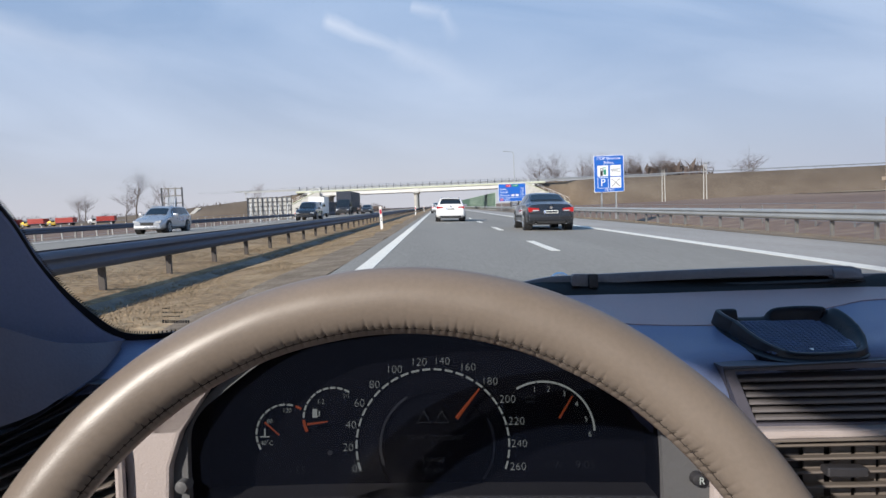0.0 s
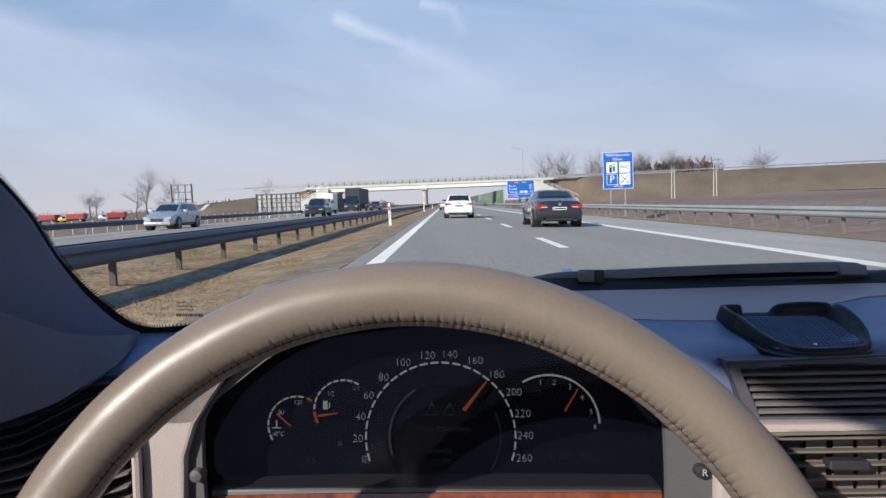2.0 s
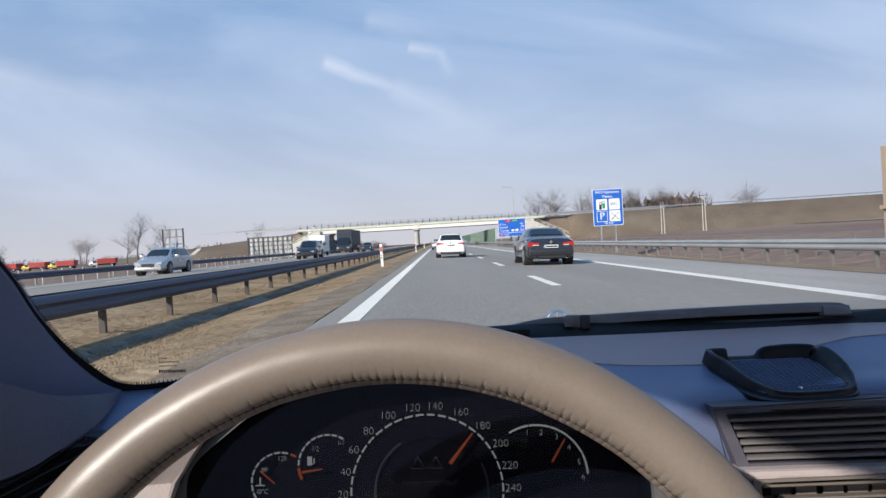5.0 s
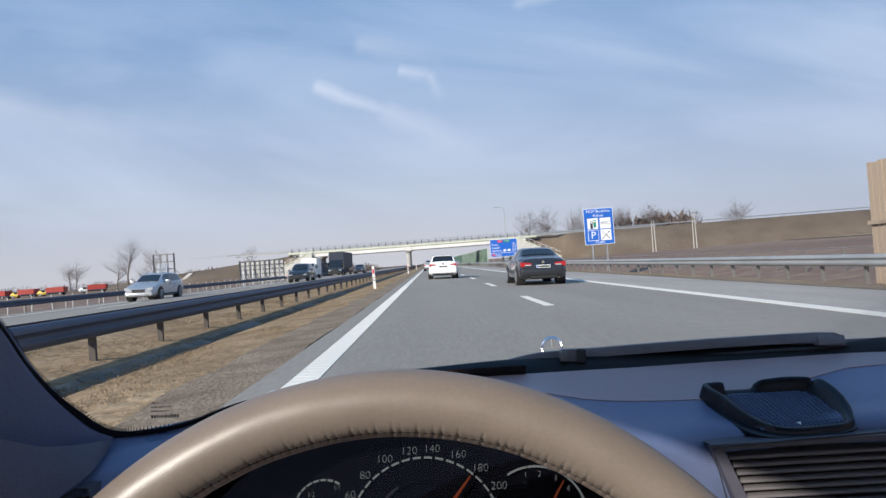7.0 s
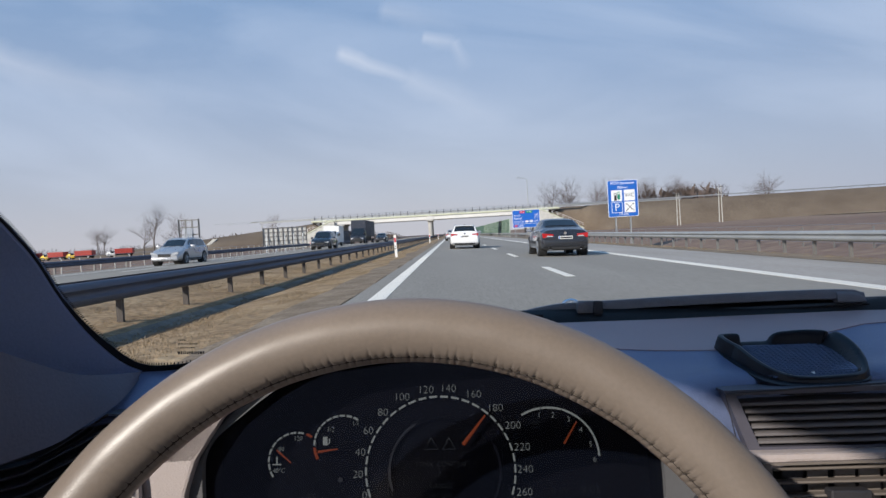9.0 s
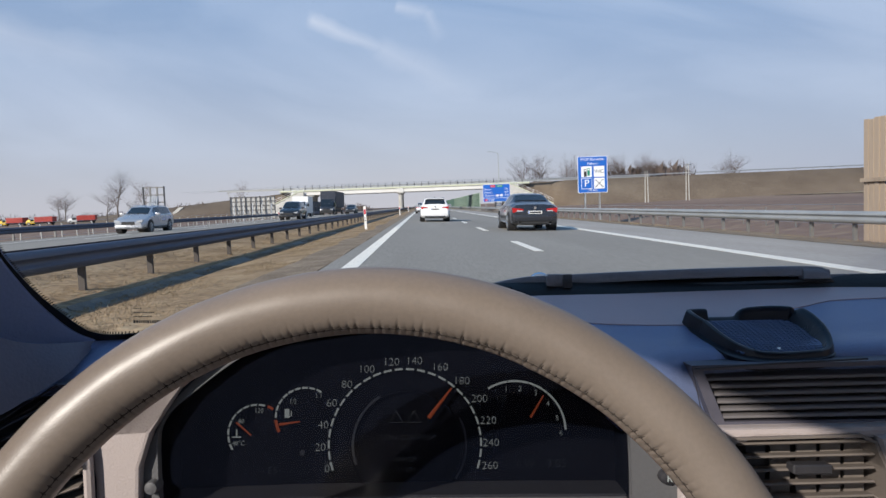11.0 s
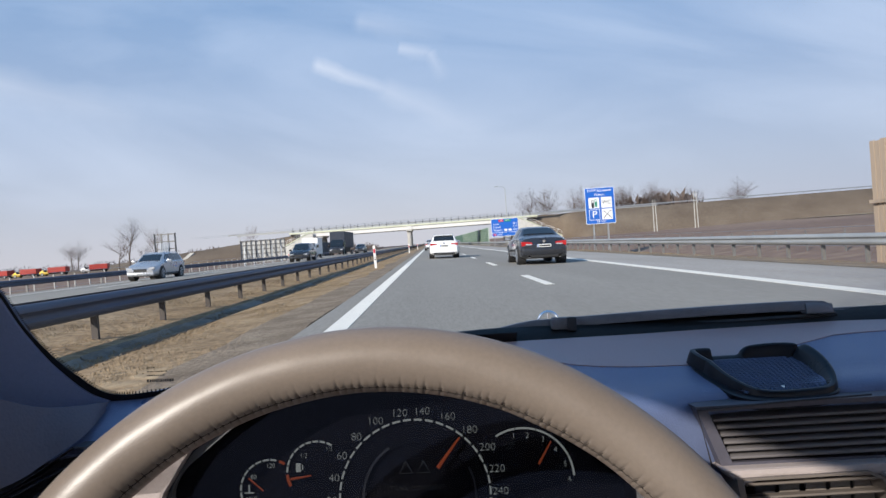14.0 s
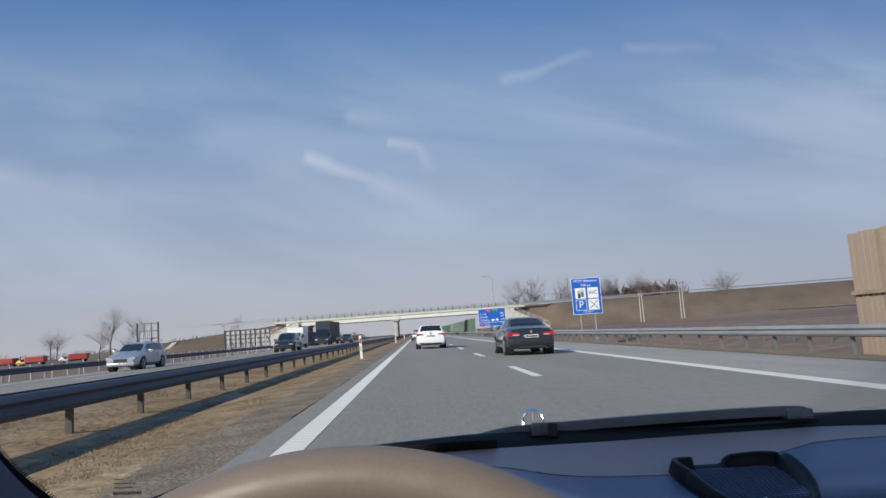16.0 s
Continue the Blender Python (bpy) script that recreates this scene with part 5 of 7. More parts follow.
def lamp_pole(x, y, h):
    p = thing("lamp_pole", "tall tapered grey steel lamp pole beside the motorway", "lamp pole", m=pose(x, y, ground_z(x, y)))
    part("mast", tube([(0, 0, -0.5), (0, 0, h)], [0.14, 0.07], 12), POLEGREY, p, smooth=50)
    part("base_plate", boxed(-0.3, -0.3, -0.1, 0.3, 0.3, 0.08, 0.01), POLEGREY, p)
    part("arm", tube([(0, 0, h), (-0.4, 0, h + 0.35), (-1.6, 0, h + 0.5)], 0.05, 8), POLEGREY, p, smooth=50)
    part("lamp_head", boxed(-2.3, -0.15, h + 0.44, -1.5, 0.15, h + 0.58, 0.04), POLEGREY, p)


lamp_pole(17.0, 150, 13.0)


def power_pole(x, y, h, label):
    p = thing("power_pole", label, "power pole", "power poles", m=pose(x, y, ground_z(x, y)))
    for dx in (-0.45, 0.45):
        part("mast", tube([(dx * 0.8, 0, -0.4), (dx * 0.6, 0, h)], [0.13, 0.09], 8), CONCRETE, p, smooth=50)
    part("crossarm", boxed(-0.9, -0.08, h - 0.35, 0.9, 0.08, h - 0.22), DARKSTEEL, p)
    for dx in (-0.85, 0, 0.85):
        part("insulator", tube([(dx, 0, h - 0.2), (dx, 0, h + 0.15)], 0.07, 8), DARKSTEEL, p)


power_pole(62, 158, 8.5, "twin concrete power pole in the brown field")
power_pole(53, 160, 7.5, "twin concrete power pole in the brown field")
power_pole(148, 420, 11.0, "distant concrete power pole in the field")
power_pole(-92, 330, 11.0, "distant concrete power pole in the field")

# wire fence on wooden posts behind both rails
for x, z, lab in ((20.5, -1.0, "thin wire fence on pale posts beyond the verge"), (-25.5, -0.35, "pale slatted mesh fence beyond the opposite carriageway")):
    fe = thing("wire_fence", lab, "fence", "fences")
    bm = boxed(-0.035, -0.035, 0, 0.035, 0.035, 1.35)
    f0 = part("post", bm, POST if x > 0 else CONCRETE, fe)
    gap = 3.2 if x > 0 else 2.4
    for k in range(66):
        o = f0 if k == 0 else new("post", f0.data)
        o.parent = fe
        o.matrix_basis = pose(x + random.uniform(-.1, .1), 8 + gap * k, ground_z(x, 8 + gap * k) - 0.1, 0, random.uniform(-3, 3), 0)
    for h in (0.4, 0.9, 1.35):
        part("wire", tube([(x, 6, ground_z(x, 30) + h), (x, 8 + gap * 66, ground_z(x, 150) + h)], 0.012, 4), STEEL, fe)


# ---- trees ----
def tree_mesh(seed, h, spread, levels=5, trunk=0.22, bend=0.25, first=0.28):
    """Bare tree: trunk and limbs in one mesh, twigs in another."""
    rnd = random.Random(seed)
    big, small = ([], []), ([], [])

    def seg(store, a, b, ra, rb, sides):
        vs, fs = store
        d = (b - a).normalized()
        s = d.cross(Vector((0.3, 0.9, 0.2))).normalized()
        u = s.cross(d)
        n0 = len(vs)
        for p, r in ((a, ra), (b, rb)):
            for k in range(sides):
                q = 2 * math.pi * k / sides
                vs.append(tuple(p + (s * math.cos(q) + u * math.sin(q)) * r))
        for k in range(sides):
            j = (k + 1) % sides
            fs.append((n0 + k, n0 + j, n0 + sides + j, n0 + sides + k))

    def grow(p, d, length, r, lev):
        n = 3 if lev < 3 else 2
        for k in range(n):
            d2 = (d + Vector((rnd.uniform(-1, 1), rnd.uniform(-1, 1), rnd.uniform(-0.4, 0.8))) * bend * 0.5).normalized()
            q = p + d2 * length / n
            r2 = r * (0.82 if lev < 3 else 0.7)
            seg(big if lev < 2 else small, p, q, r, r2, 7 if lev < 1 else 5 if lev < 2 else 3)
            if lev < levels and (lev > 0 or k >= 1):
                for _ in range(rnd.choice((1, 2, 2)) if lev < levels - 1 else rnd.choice((2, 3))):
                    ang = rnd.uniform(0, 6.28)
                    side = Vector((math.cos(ang), math.sin(ang), rnd.uniform(0.0, 0.5)))
                    nd = (d2 * rnd.uniform(0.5, 1.0) + side * spread).normalized()
                    grow(q, nd, length * rnd.uniform(0.50, 0.72), r2 * rnd.uniform(0.45, 0.62), lev + 1)
            p, r, d = q, r2, d2
        if lev < levels:
            grow(p, d, length * 0.62, r * 0.8, lev + 1)
    grow(Vector((0, 0, -0.2)), Vector((0, 0, 1)), h * 0.42, trunk, 0)
    out = []
    for nm, (vs, fs), m_ in (("trunk", big, BARK), ("crown", small, TWIG)):
        me = bpy.data.meshes.new(nm)
        me.from_pydata(vs, [], fs)
        me.materials.append(m_)
        out.append(me)
    return out


TREES = [tree_mesh(11, 12.0, 0.75, 5, 0.24), tree_mesh(23, 10.0, 0.95, 5, 0.20), tree_mesh(31, 13.0, 0.5, 5, 0.2), tree_mesh(47, 7.0, 1.1, 5, 0.15)]


def tree(kind, x, y, s, label, z=None):
    t = thing("bare_tree", label, "tree", "bare trees", m=Matrix.Translation((x, y, (ground_z(x, y) if z is None else z))) @ pose(0, 0, 0, 0, 0, random.uniform(0, 360)) @ Matrix.Scale(s, 4))
    for me in TREES[kind]:
        o = new(me.name.split(".")[0], me)
        o.parent = t


random.seed(5)
for k, x, y, s in ((0, -66, 150, 1.0), (1, -72, 158, 0.9), (0, -84, 210, 1.1), (3, -58, 140, 0.8), (2, -62, 240, 1.0), (1, -98, 190, 1.0), (3, -102, 160, 1.0), (1, -120, 230, 1.1), (0, -46, 265, 0.8)):
    tree(k, x, y, s, "leafless tree with spreading dark branches in the field")
for k, x, y, s in ((0, 36, 246, 1.6), (1, 40, 240, 1.8), (0, 44, 250, 1.6), (1, 51, 241, 1.8), (0, 56, 248, 1.6), (1, 60, 240, 1.75), (3, 54, 239, 2.1)):
    tree(k, x, y, s, "broad leafless tree behind the embankment")
for k in range(16):
    tree(2, 68 + 1.4 * k + random.uniform(-.8, .8), 244 + random.uniform(-5, 5), random.uniform(1.15, 1.4), "slender leafless birch in a row behind the embankment")
for k, x, y, s in ((1, 93, 246, 1.6), (3, 96, 243, 2.0), (1, 113, 245, 1.8), (3, 115, 247, 2.3), (3, 330, 420, 1.3), (1, 352, 430, 1.2), (3, 375, 420, 1.2)):
    tree(k, x, y, s, "round leafless tree on the far field")


def pine(x, y, h):
    t = thing("pine_tree", "small dark green conifer among bare trees", "tree", m=pose(x, y, ground_z(x, y)))
    part("trunk", tube([(0, 0, -0.2), (0, 0, h)], [0.16, 0.03], 7), BARK, t)
    rnd = random.Random(3)
    vs, fs = [], []
    for _ in range(900):
        z = rnd.uniform(0.12, 1.0) * h
        r = (1 - z / h) * 0.34 * h + 0.2
        a = rnd.uniform(0, 6.28)
        rr = r * math.sqrt(rnd.random())
        p = Vector((math.cos(a) * rr, math.sin(a) * rr, z - rr * 0.25))
        b = len(vs)
        for _ in range(3):
            vs.append(tuple(p + Vector((rnd.uniform(-.35, .35), rnd.uniform(-.35, .35), rnd.uniform(-.3, .3)))))
        fs.append((b, b + 1, b + 2))
    me = bpy.data.meshes.new("crown")
    me.from_pydata(vs, [], fs)
    me.materials.append(PINE)
    o = new("crown", me)
    o.parent = t


pine(64.5, 240, 13.5)


def brush(name, pts, n, h, w, label, seed, material=TWIG):
    """A hedge or far wood of many thin upright twigs and clumps."""
    rnd = random.Random(seed)
    vs, fs = [], []
    for _ in range(n):
        i = rnd.randrange(len(pts) - 1)
        f = rnd.random()
        x, y = (pts[i][k] + (pts[i + 1][k] - pts[i][k]) * f for k in (0, 1))
        x, y = x + rnd.gauss(0, w), y + rnd.gauss(0, w)
        hh = h * (0.45 + 0.5 * rnd.random() + 0.35 * noise.noise((x * 0.03, y * 0.03, seed)))
        z = ground_z(x, y)
        sz = hh * 0.10
        for _ in range(3):
            b = len(vs)
            q = rnd.uniform(0.15, 1.0) * hh
            vs += [(x + rnd.uniform(-sz, sz), y, z + q - sz * 1.5), (x + rnd.uniform(-sz, sz), y + rnd.uniform(-sz, sz), z + q), (x + rnd.uniform(-sz, sz) * 1.5, y, z + q + sz * rnd.uniform(0.5, 2.5))]
            fs.append((b, b + 1, b + 2))
        b = len(vs)
        vs += [(x - sz * 0.15, y, z - 0.2), (x + sz * 0.15, y, z - 0.2), (x + rnd.uniform(-sz, sz), y, z + hh)]
        fs.append((b, b + 1, b + 2))
    me = bpy.data.meshes.new(name)
    me.from_pydata(vs, [], fs)
    me.materials.append(material)
    tagged(new(name, me), label, "bushes", kind="stuff")


# haze of the distance put into the colour of the far twigs
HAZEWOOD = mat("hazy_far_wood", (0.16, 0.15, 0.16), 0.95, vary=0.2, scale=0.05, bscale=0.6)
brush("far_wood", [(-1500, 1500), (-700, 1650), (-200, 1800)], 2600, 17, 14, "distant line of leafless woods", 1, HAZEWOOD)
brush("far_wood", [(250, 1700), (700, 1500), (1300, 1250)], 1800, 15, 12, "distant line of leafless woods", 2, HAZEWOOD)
brush("brushwood", [(-60, 190), (-75, 220), (-60, 280), (-45, 330)], 1500, 4.5, 4, "brown leafless brushwood beside the road", 3)
brush("brushwood", [(-150, 215), (-200, 240), (-270, 260)], 900, 6, 7, "brown leafless brushwood beyond the fields", 4)
brush("brushwood", [(-22, 230), (-30, 300), (-36, 420)], 700, 3.0, 2.5, "reddish-brown brushwood beyond the bridge", 5)
brush("brushwood", [(38, 242), (66, 243)], 420, 7.5, 2.0, "bare undergrowth between the trees behind the embankment", 7)
brush("brushwood", [(67, 244), (92, 244)], 620, 14, 2.6, "reddish twigs of a birch row behind the embankment", 8)
brush("brushwood", [(330, 470), (420, 520), (520, 560)], 700, 9, 8, "leafless hedge on the rising field", 6)

# ---- the car's inside ----
def cabin_thing(name, label, category, group=""):
    return thing(name, label, category, group, m=CABIN)


def steering_wheel():
    sw = cabin_thing("steering_wheel", "taupe leather steering wheel with a stitched inner seam", "steering wheel")
    tilt, turn, R, r = radians(14.12), radians(-2.0), 0.1705, 0.01425
    c = Vector((-0.0164, 0.2501, -0.1873))
    u = Vector((0, math.sin(tilt), math.cos(tilt)))
    w = Vector((math.cos(turn), math.sin(turn), 0))
    w = (w - u * w.dot(u)).normalized()
    ax = w.cross(u)                   # points ahead or back
    if ax.y > 0:
        ax = -ax                      # towards the driver
    seam = radians(158)
    n, m = 2320, 36
    stitches = 290
    bm = bmesh.new()
    rings = []
    gather = [0.6 + 0.4 * math.sin(k * 2.39) + 0.5 * noise.noise((k * 0.31, 4, 1)) for k in range(stitches + 1)]
    for i in range(n):
        t = 2 * math.pi * i / n
        rad = w * math.cos(t) + u * math.sin(t)
        ring = []
        pull = (0.5 + 0.5 * math.cos(t * stitches)) ** 3 * gather[round(t * stitches / (2 * math.pi)) % stitches]
        reach = 0.20 + 0.13 * gather[round(t * stitches / (2 * math.pi)) % stitches]
        for k in range(m):
            a = 2 * math.pi * (k / m) + 0.02
            d = (a - seam + math.pi) % (2 * math.pi) - math.pi
            dent = 0.0010 * math.exp(-(d / 0.09) ** 2) + 0.00065 * math.exp(-(d / reach) ** 2) * pull
            dent += 0.0003 * noise.noise((t * 9, math.cos(a) * 1.5, math.sin(a) * 1.5))
            rr = r - dent
            ring.append(c + rad * (R + rr * math.cos(a)) + ax * rr * math.sin(a))
        rings.append(ring)
    vs = [[bm.verts.new(p) for p in q] for q in rings]
    for i in range(n):
        for k in range(m):
            bm.faces.new((vs[i][k], vs[i][(k + 1) % m], vs[(i + 1) % n][(k + 1) % m], vs[(i + 1) % n][k]))
    bmesh.ops.recalc_face_normals(bm, faces=bm.faces)
    part("rim", bm, LEATHER, sw, smooth=80)

    def on_rim(t, a, depth):
        rad = w * math.cos(t) + u * math.sin(t)
        return c + rad * (R + (r - depth) * math.cos(a)) + ax * (r - depth) * math.sin(a)
    # the joint line of the hide, and the thread laced over it
    line = [on_rim(2 * math.pi * k / 600, seam + 0.012 * noise.noise((k * 0.4, 2, 2)), 0.00075) for k in range(601)]
    part("seam", tube(line, 0.00045, 5), THREAD, sw, "dark joint line of the leather", smooth=60)
    bm = bmesh.new()
    for i in range(stitches):
        t = 2 * math.pi * i / stitches
        if math.pi + 0.3 < t < 2 * math.pi - 0.3:
            continue
        g = 0.15 + 0.07 * gather[i]
        lean = 0.0030 + 0.002 * noise.noise((i * 0.7, 8, 3))
        tube([on_rim(t - lean, seam - g, 0.0004), on_rim(t - lean * 0.4, seam - g * 0.5, 0.0005), on_rim(t, seam - 0.03, 0.00055), on_rim(t + lean * 0.7, seam + 0.09, 0.0005)], [0.0001, 0.0002, 0.0003, 0.00016], 5, bm)
    part("stitching", bm, THREAD, sw, "dark thread stitched across the seam", smooth=60)
    # hub and spokes, low in the wheel
    bm = bmesh.new()
    hub = [[c + (w * math.cos(a) * q + u * (math.sin(a) * q * 0.8 - 0.02)) + ax * h for a in [2 * math.pi * k / 20 for k in range(20)]] for q, h in ((0.03, 0.012), (0.055, 0.008), (0.068, -0.004), (0.070, -0.03), (0.05, -0.06))]
    loft(hub, True, True, bm)
    bmesh.ops.recalc_face_normals(bm, faces=bm.faces)
    part("hub", bm, LEATHER, sw, smooth=40)
    for sx in (-1, 1):
        for sy in (-0.15, -0.55):
            a, b = c + w * sx * 0.055 + u * sy * 0.08 - ax * 0.01, c + w * sx * R * math.cos(math.asin(sy)) * 0.99 + u * sy * R
            part("spoke", tube([a, (a + b) / 2 - ax * 0.008, b], [0.016, 0.011, 0.009], 10), BLACKPLASTIC, sw, smooth=60)
    part("column", tube([c - ax * 0.05, c - ax * 0.16], [0.035, 0.04], 16), BLACKPLASTIC, sw, smooth=60)


steering_wheel()


# instrument cluster; its face stands upright in the driver's frame at this depth
FD = 0.44


def on_face(u, v, lift=-0.002):
    return ((u - 784) * FD / 1207.3, FD - lift, (441 - v) * FD / 1207.3)


def arc_dashes(name, cu, cv, ru, a0, a1, count, fill, width, material, parent, label="", lift=-0.003, squash=1.0):
    """Short bars along an arc on the face; angles in degrees, counter-clockwise from the right."""
    k = FD / 1207.3
    c = Vector(((cu - 784) * k, FD - lift, (441 - cv) * k))
    seg = (a1 - a0) / count
    first = None
    for i in range(count):
        b0, b1 = a0 + seg * i, a0 + seg * (i + fill)
        nn = max(2, int(abs(b1 - b0) / 4) + 1)
        rows = []
        for j in range(nn + 1):
            a = radians(b0 + (b1 - b0) * j / nn)
            ring = []
            for q, y in ((ru - width / 2, 0), (ru + width / 2, 0), (ru + width / 2, 0.0008), (ru - width / 2, 0.0008)):
                ring.append((c.x + math.cos(a) * q * k, c.y - y, c.z + math.sin(a) * q * k * squash))
            rows.append(ring)
        bm = loft(rows)
        bmesh.ops.recalc_face_normals(bm, faces=bm.faces)
        if first is None:
            first = part(name, bm, material, parent, label)
        else:
            part("tick", bm, material, parent if parent.name.startswith("speedometer") else first)
    return first


def needle(u0, v0, u1, v1, w0, w1, parent):
    k = FD / 1207.3
    a, b = Vector(on_face(u0, v0, 0.002)), Vector(on_face(u1, v1, 0.002))
    d = (b - a).normalized()
    s = Vector((-d.z, 0, d.x))
    bm = bmesh.new()
    loft([[p + s * w * k, p + s * w * k * 0.3 + Vector((0, -0.0012, 0)), p - s * w * k * 0.3 + Vector((0, -0.0012, 0)), p - s * w * k, p + Vector((0, 0.001, 0))] for p, w in ((a, w0), (b, w1))], True, True, bm)
    bmesh.ops.recalc_face_normals(bm, faces=bm.faces)
    return part("needle", bm, NEEDLE, parent, "orange-red pointer")


def face_text(t, u, v, size, parent, material=None, squeeze=1.0, rot=0):
    x, y, z = on_face(u, v, -0.003)
    return words(t, size * FD / 1207.3, material or DIALWHITE, parent, Matrix.Translation((x, y, z)) @ pose(0, 0, 0, 90, 0, 0) @ pose(0, 0, 0, 0, 0, rot), "numeral", 0.0003, squeeze=squeeze, thin=0.028)


def dense(outline):
    return [(p.x, p.y) for p in smooth_line([(x, z, 0) for x, z in outline], 4)]


def dimming_glass():
    """Clear plastic, darkened to imitate shade on the dials that show through; the cabin mirrors faintly in it."""
    m = bpy.data.materials.new("smoked_cover")
    m.use_nodes = True
    nt = m.node_tree
    nt.nodes.clear()
    N, L = nt.nodes.new, nt.links.new
    tr, gl, fr = N("ShaderNodeBsdfTransparent"), N("ShaderNodeBsdfGlossy"), N("ShaderNodeFresnel")
    tr.inputs[0].default_value = (0.62, 0.62, 0.64, 1)
    gl.inputs["Roughness"].default_value = 0.18
    fr.inputs[0].default_value = 1.30
    mx, out = N("ShaderNodeMixShader"), N("ShaderNodeOutputMaterial")
    glare, film = N("ShaderNodeBsdfDiffuse"), N("ShaderNodeMixShader")
    # thin blue diffuse layer that imitates glare over the black face
    glare.inputs[0].default_value, film.inputs[0].default_value = (0.20, 0.27, 0.52, 1), 0.008
    L(tr.outputs[0], film.inputs[1])
    L(glare.outputs[0], film.inputs[2])
    L(fr.outputs[0], mx.inputs[0])
    L(film.outputs[0], mx.inputs[1])
    L(gl.outputs[0], mx.inputs[2])
    L(mx.outputs[0], out.inputs[0])
    return m


def cluster():
    ic = cabin_thing("instrument_cluster", "black instrument cluster with white dials and orange needles", "instrument panel")
    # face and its deep frame
    arch = [(-0.1837, -0.1819), (-0.1800, -0.1308), (-0.1655, -0.1017), (-0.1399, -0.0762), (-0.0999, -0.0579), (-0.0525, -0.0488), (-0.0051, -0.0452), (0.0423, -0.0481), (0.0860, -0.0579), (0.1225, -0.0743), (0.1443, -0.1053), (0.1516, -0.1308), (0.1553, -0.1819)]
    arch = dense(arch)
    part("face", prism(arch, 0.4445, 0.47), FACE, ic, "matt black dial face")
    outer = [(-0.1611, -0.1834), (-0.1605, -0.1311), (-0.1544, -0.1109), (-0.1389, -0.0863), (-0.1025, -0.0570), (-0.0519, -0.0408), (-0.0047, -0.0364), (0.0408, -0.0394), (0.0846, -0.0502), (0.1183, -0.0705), (0.1504, -0.1075), (0.1595, -0.1328), (0.1598, -0.1834)]
    inner = [(-0.1487, -0.1834), (-0.1524, -0.1227), (-0.1490, -0.1025), (-0.1335, -0.0873), (-0.0984, -0.0620), (-0.0502, -0.0448), (-0.0047, -0.0405), (0.0391, -0.0435), (0.0779, -0.0549), (0.1082, -0.0738), (0.1268, -0.1008), (0.1308, -0.1230), (0.1321, -0.1834)]
    outer, inner = dense(outer), dense(inner)
    part("frame", frame_prism(outer, inner, 0.407, 0.413), BEZEL, ic, "dark grey moulded frame")
    part("cover_glass", prism([(x, max(z, -0.1512)) for x, z in inner[1:-1]], 0.4136, 0.4142), dimming_glass(), ic, "clear cover over the dials, tinted to imitate shade")
    part("tunnel", frame_prism(outer, [(x * 1.002, z) for x, z in inner], 0.4131, 0.446), FACE, ic, "black inner wall of the dial hood")
    part("sill", prism([(-0.1672, -0.1577), (-0.1542, -0.1556), (-0.0787, -0.1531), (-0.0014, -0.1521), (0.0759, -0.1517), (0.1426, -0.1521), (0.1637, -0.1542), (0.1637, -0.1612), (0.0759, -0.1612), (-0.0787, -0.1612), (-0.1672, -0.1630)], 0.420, 0.45, 0.0015), LEDGE, ic, "grey ledge under the dials")
    sp = part("speedometer", frame_prism([(math.cos(a) * 0.0375 - 0.005, math.sin(a) * 0.0375 - 0.130) for a in [2 * math.pi * q / 48 for q in range(48)]],
                                         [(math.cos(a) * 0.0365 - 0.005, math.sin(a) * 0.0365 - 0.130) for a in [2 * math.pi * q / 48 for q in range(48)]], 0.4425, 0.445), FACE, ic, "speedometer dial")
    arc_dashes("tick", 766, 791, 136, 199, -20, 26, 0.72, 3.4, DIALWHITE, sp)
    for t, u, v in (("0", 627, 833), ("20", 615, 795), ("40", 620, 755), ("60", 635, 716), ("80", 662, 683), ("100", 697, 656), ("120", 741, 643), ("140", 782, 641), ("160", 828, 652), ("180", 867, 677), ("200", 899, 709), ("220", 915, 748), ("240", 920, 788), ("260", 918, 829)):
        face_text(t, u, v, 20, sp)
    arc_dashes("chrome_arc", 774, 790, 101, 200, 122, 1, 1.0, 4, SILVERARC, sp, "thin grey ring", lift=-0.002)
    arc_dashes("chrome_arc", 774, 790, 101, 28, -36, 1, 1.0, 4, SILVERARC, sp, "thin grey ring", lift=-0.002)
    needle(808, 739, 848, 687, 3.6, 1.6, sp)
    for t, u, v, s in (("TANK CONTENT", 770, 778, 13), ("10 L", 766, 797, 13), ("RANGE", 766, 817, 13), ("91 KM", 768, 836, 13)):
        face_text(t, u, v, s, sp, DIALDIM)
    for du in (750, 782):
        a_, b_, c_ = on_face(du, 729), on_face(du - 12, 750), on_face(du + 12, 750)
        part("warning_triangle", tube([a_, b_, c_, a_], 0.0004, 4), DIALDIM, sp)
    fu = arc_dashes("fuel_gauge", 589, 741, 53, 180, 55, 9, 0.75, 3.2, DIALWHITE, ic, "fuel gauge")
    arc_dashes("reserve_mark", 589, 741, 53, 185, 208, 1, 1.0, 5, NEEDLE, fu)
    for t, u, v in (("1/2", 566, 713), ("1/1", 612, 703)):
        face_text(t, u, v, 13, fu, squeeze=0.8)
    needle(545, 750, 581, 745, 2.4, 1.2, fu)
    k = FD / 1207.3
    x, y, z = on_face(557, 733)
    part("pump_symbol", prism([(x - 5 * k, z - 8 * k), (x + 3 * k, z - 8 * k), (x + 3 * k, z + 7 * k), (x - 5 * k, z + 7 * k)], y, y + 0.001), DIALWHITE, fu)
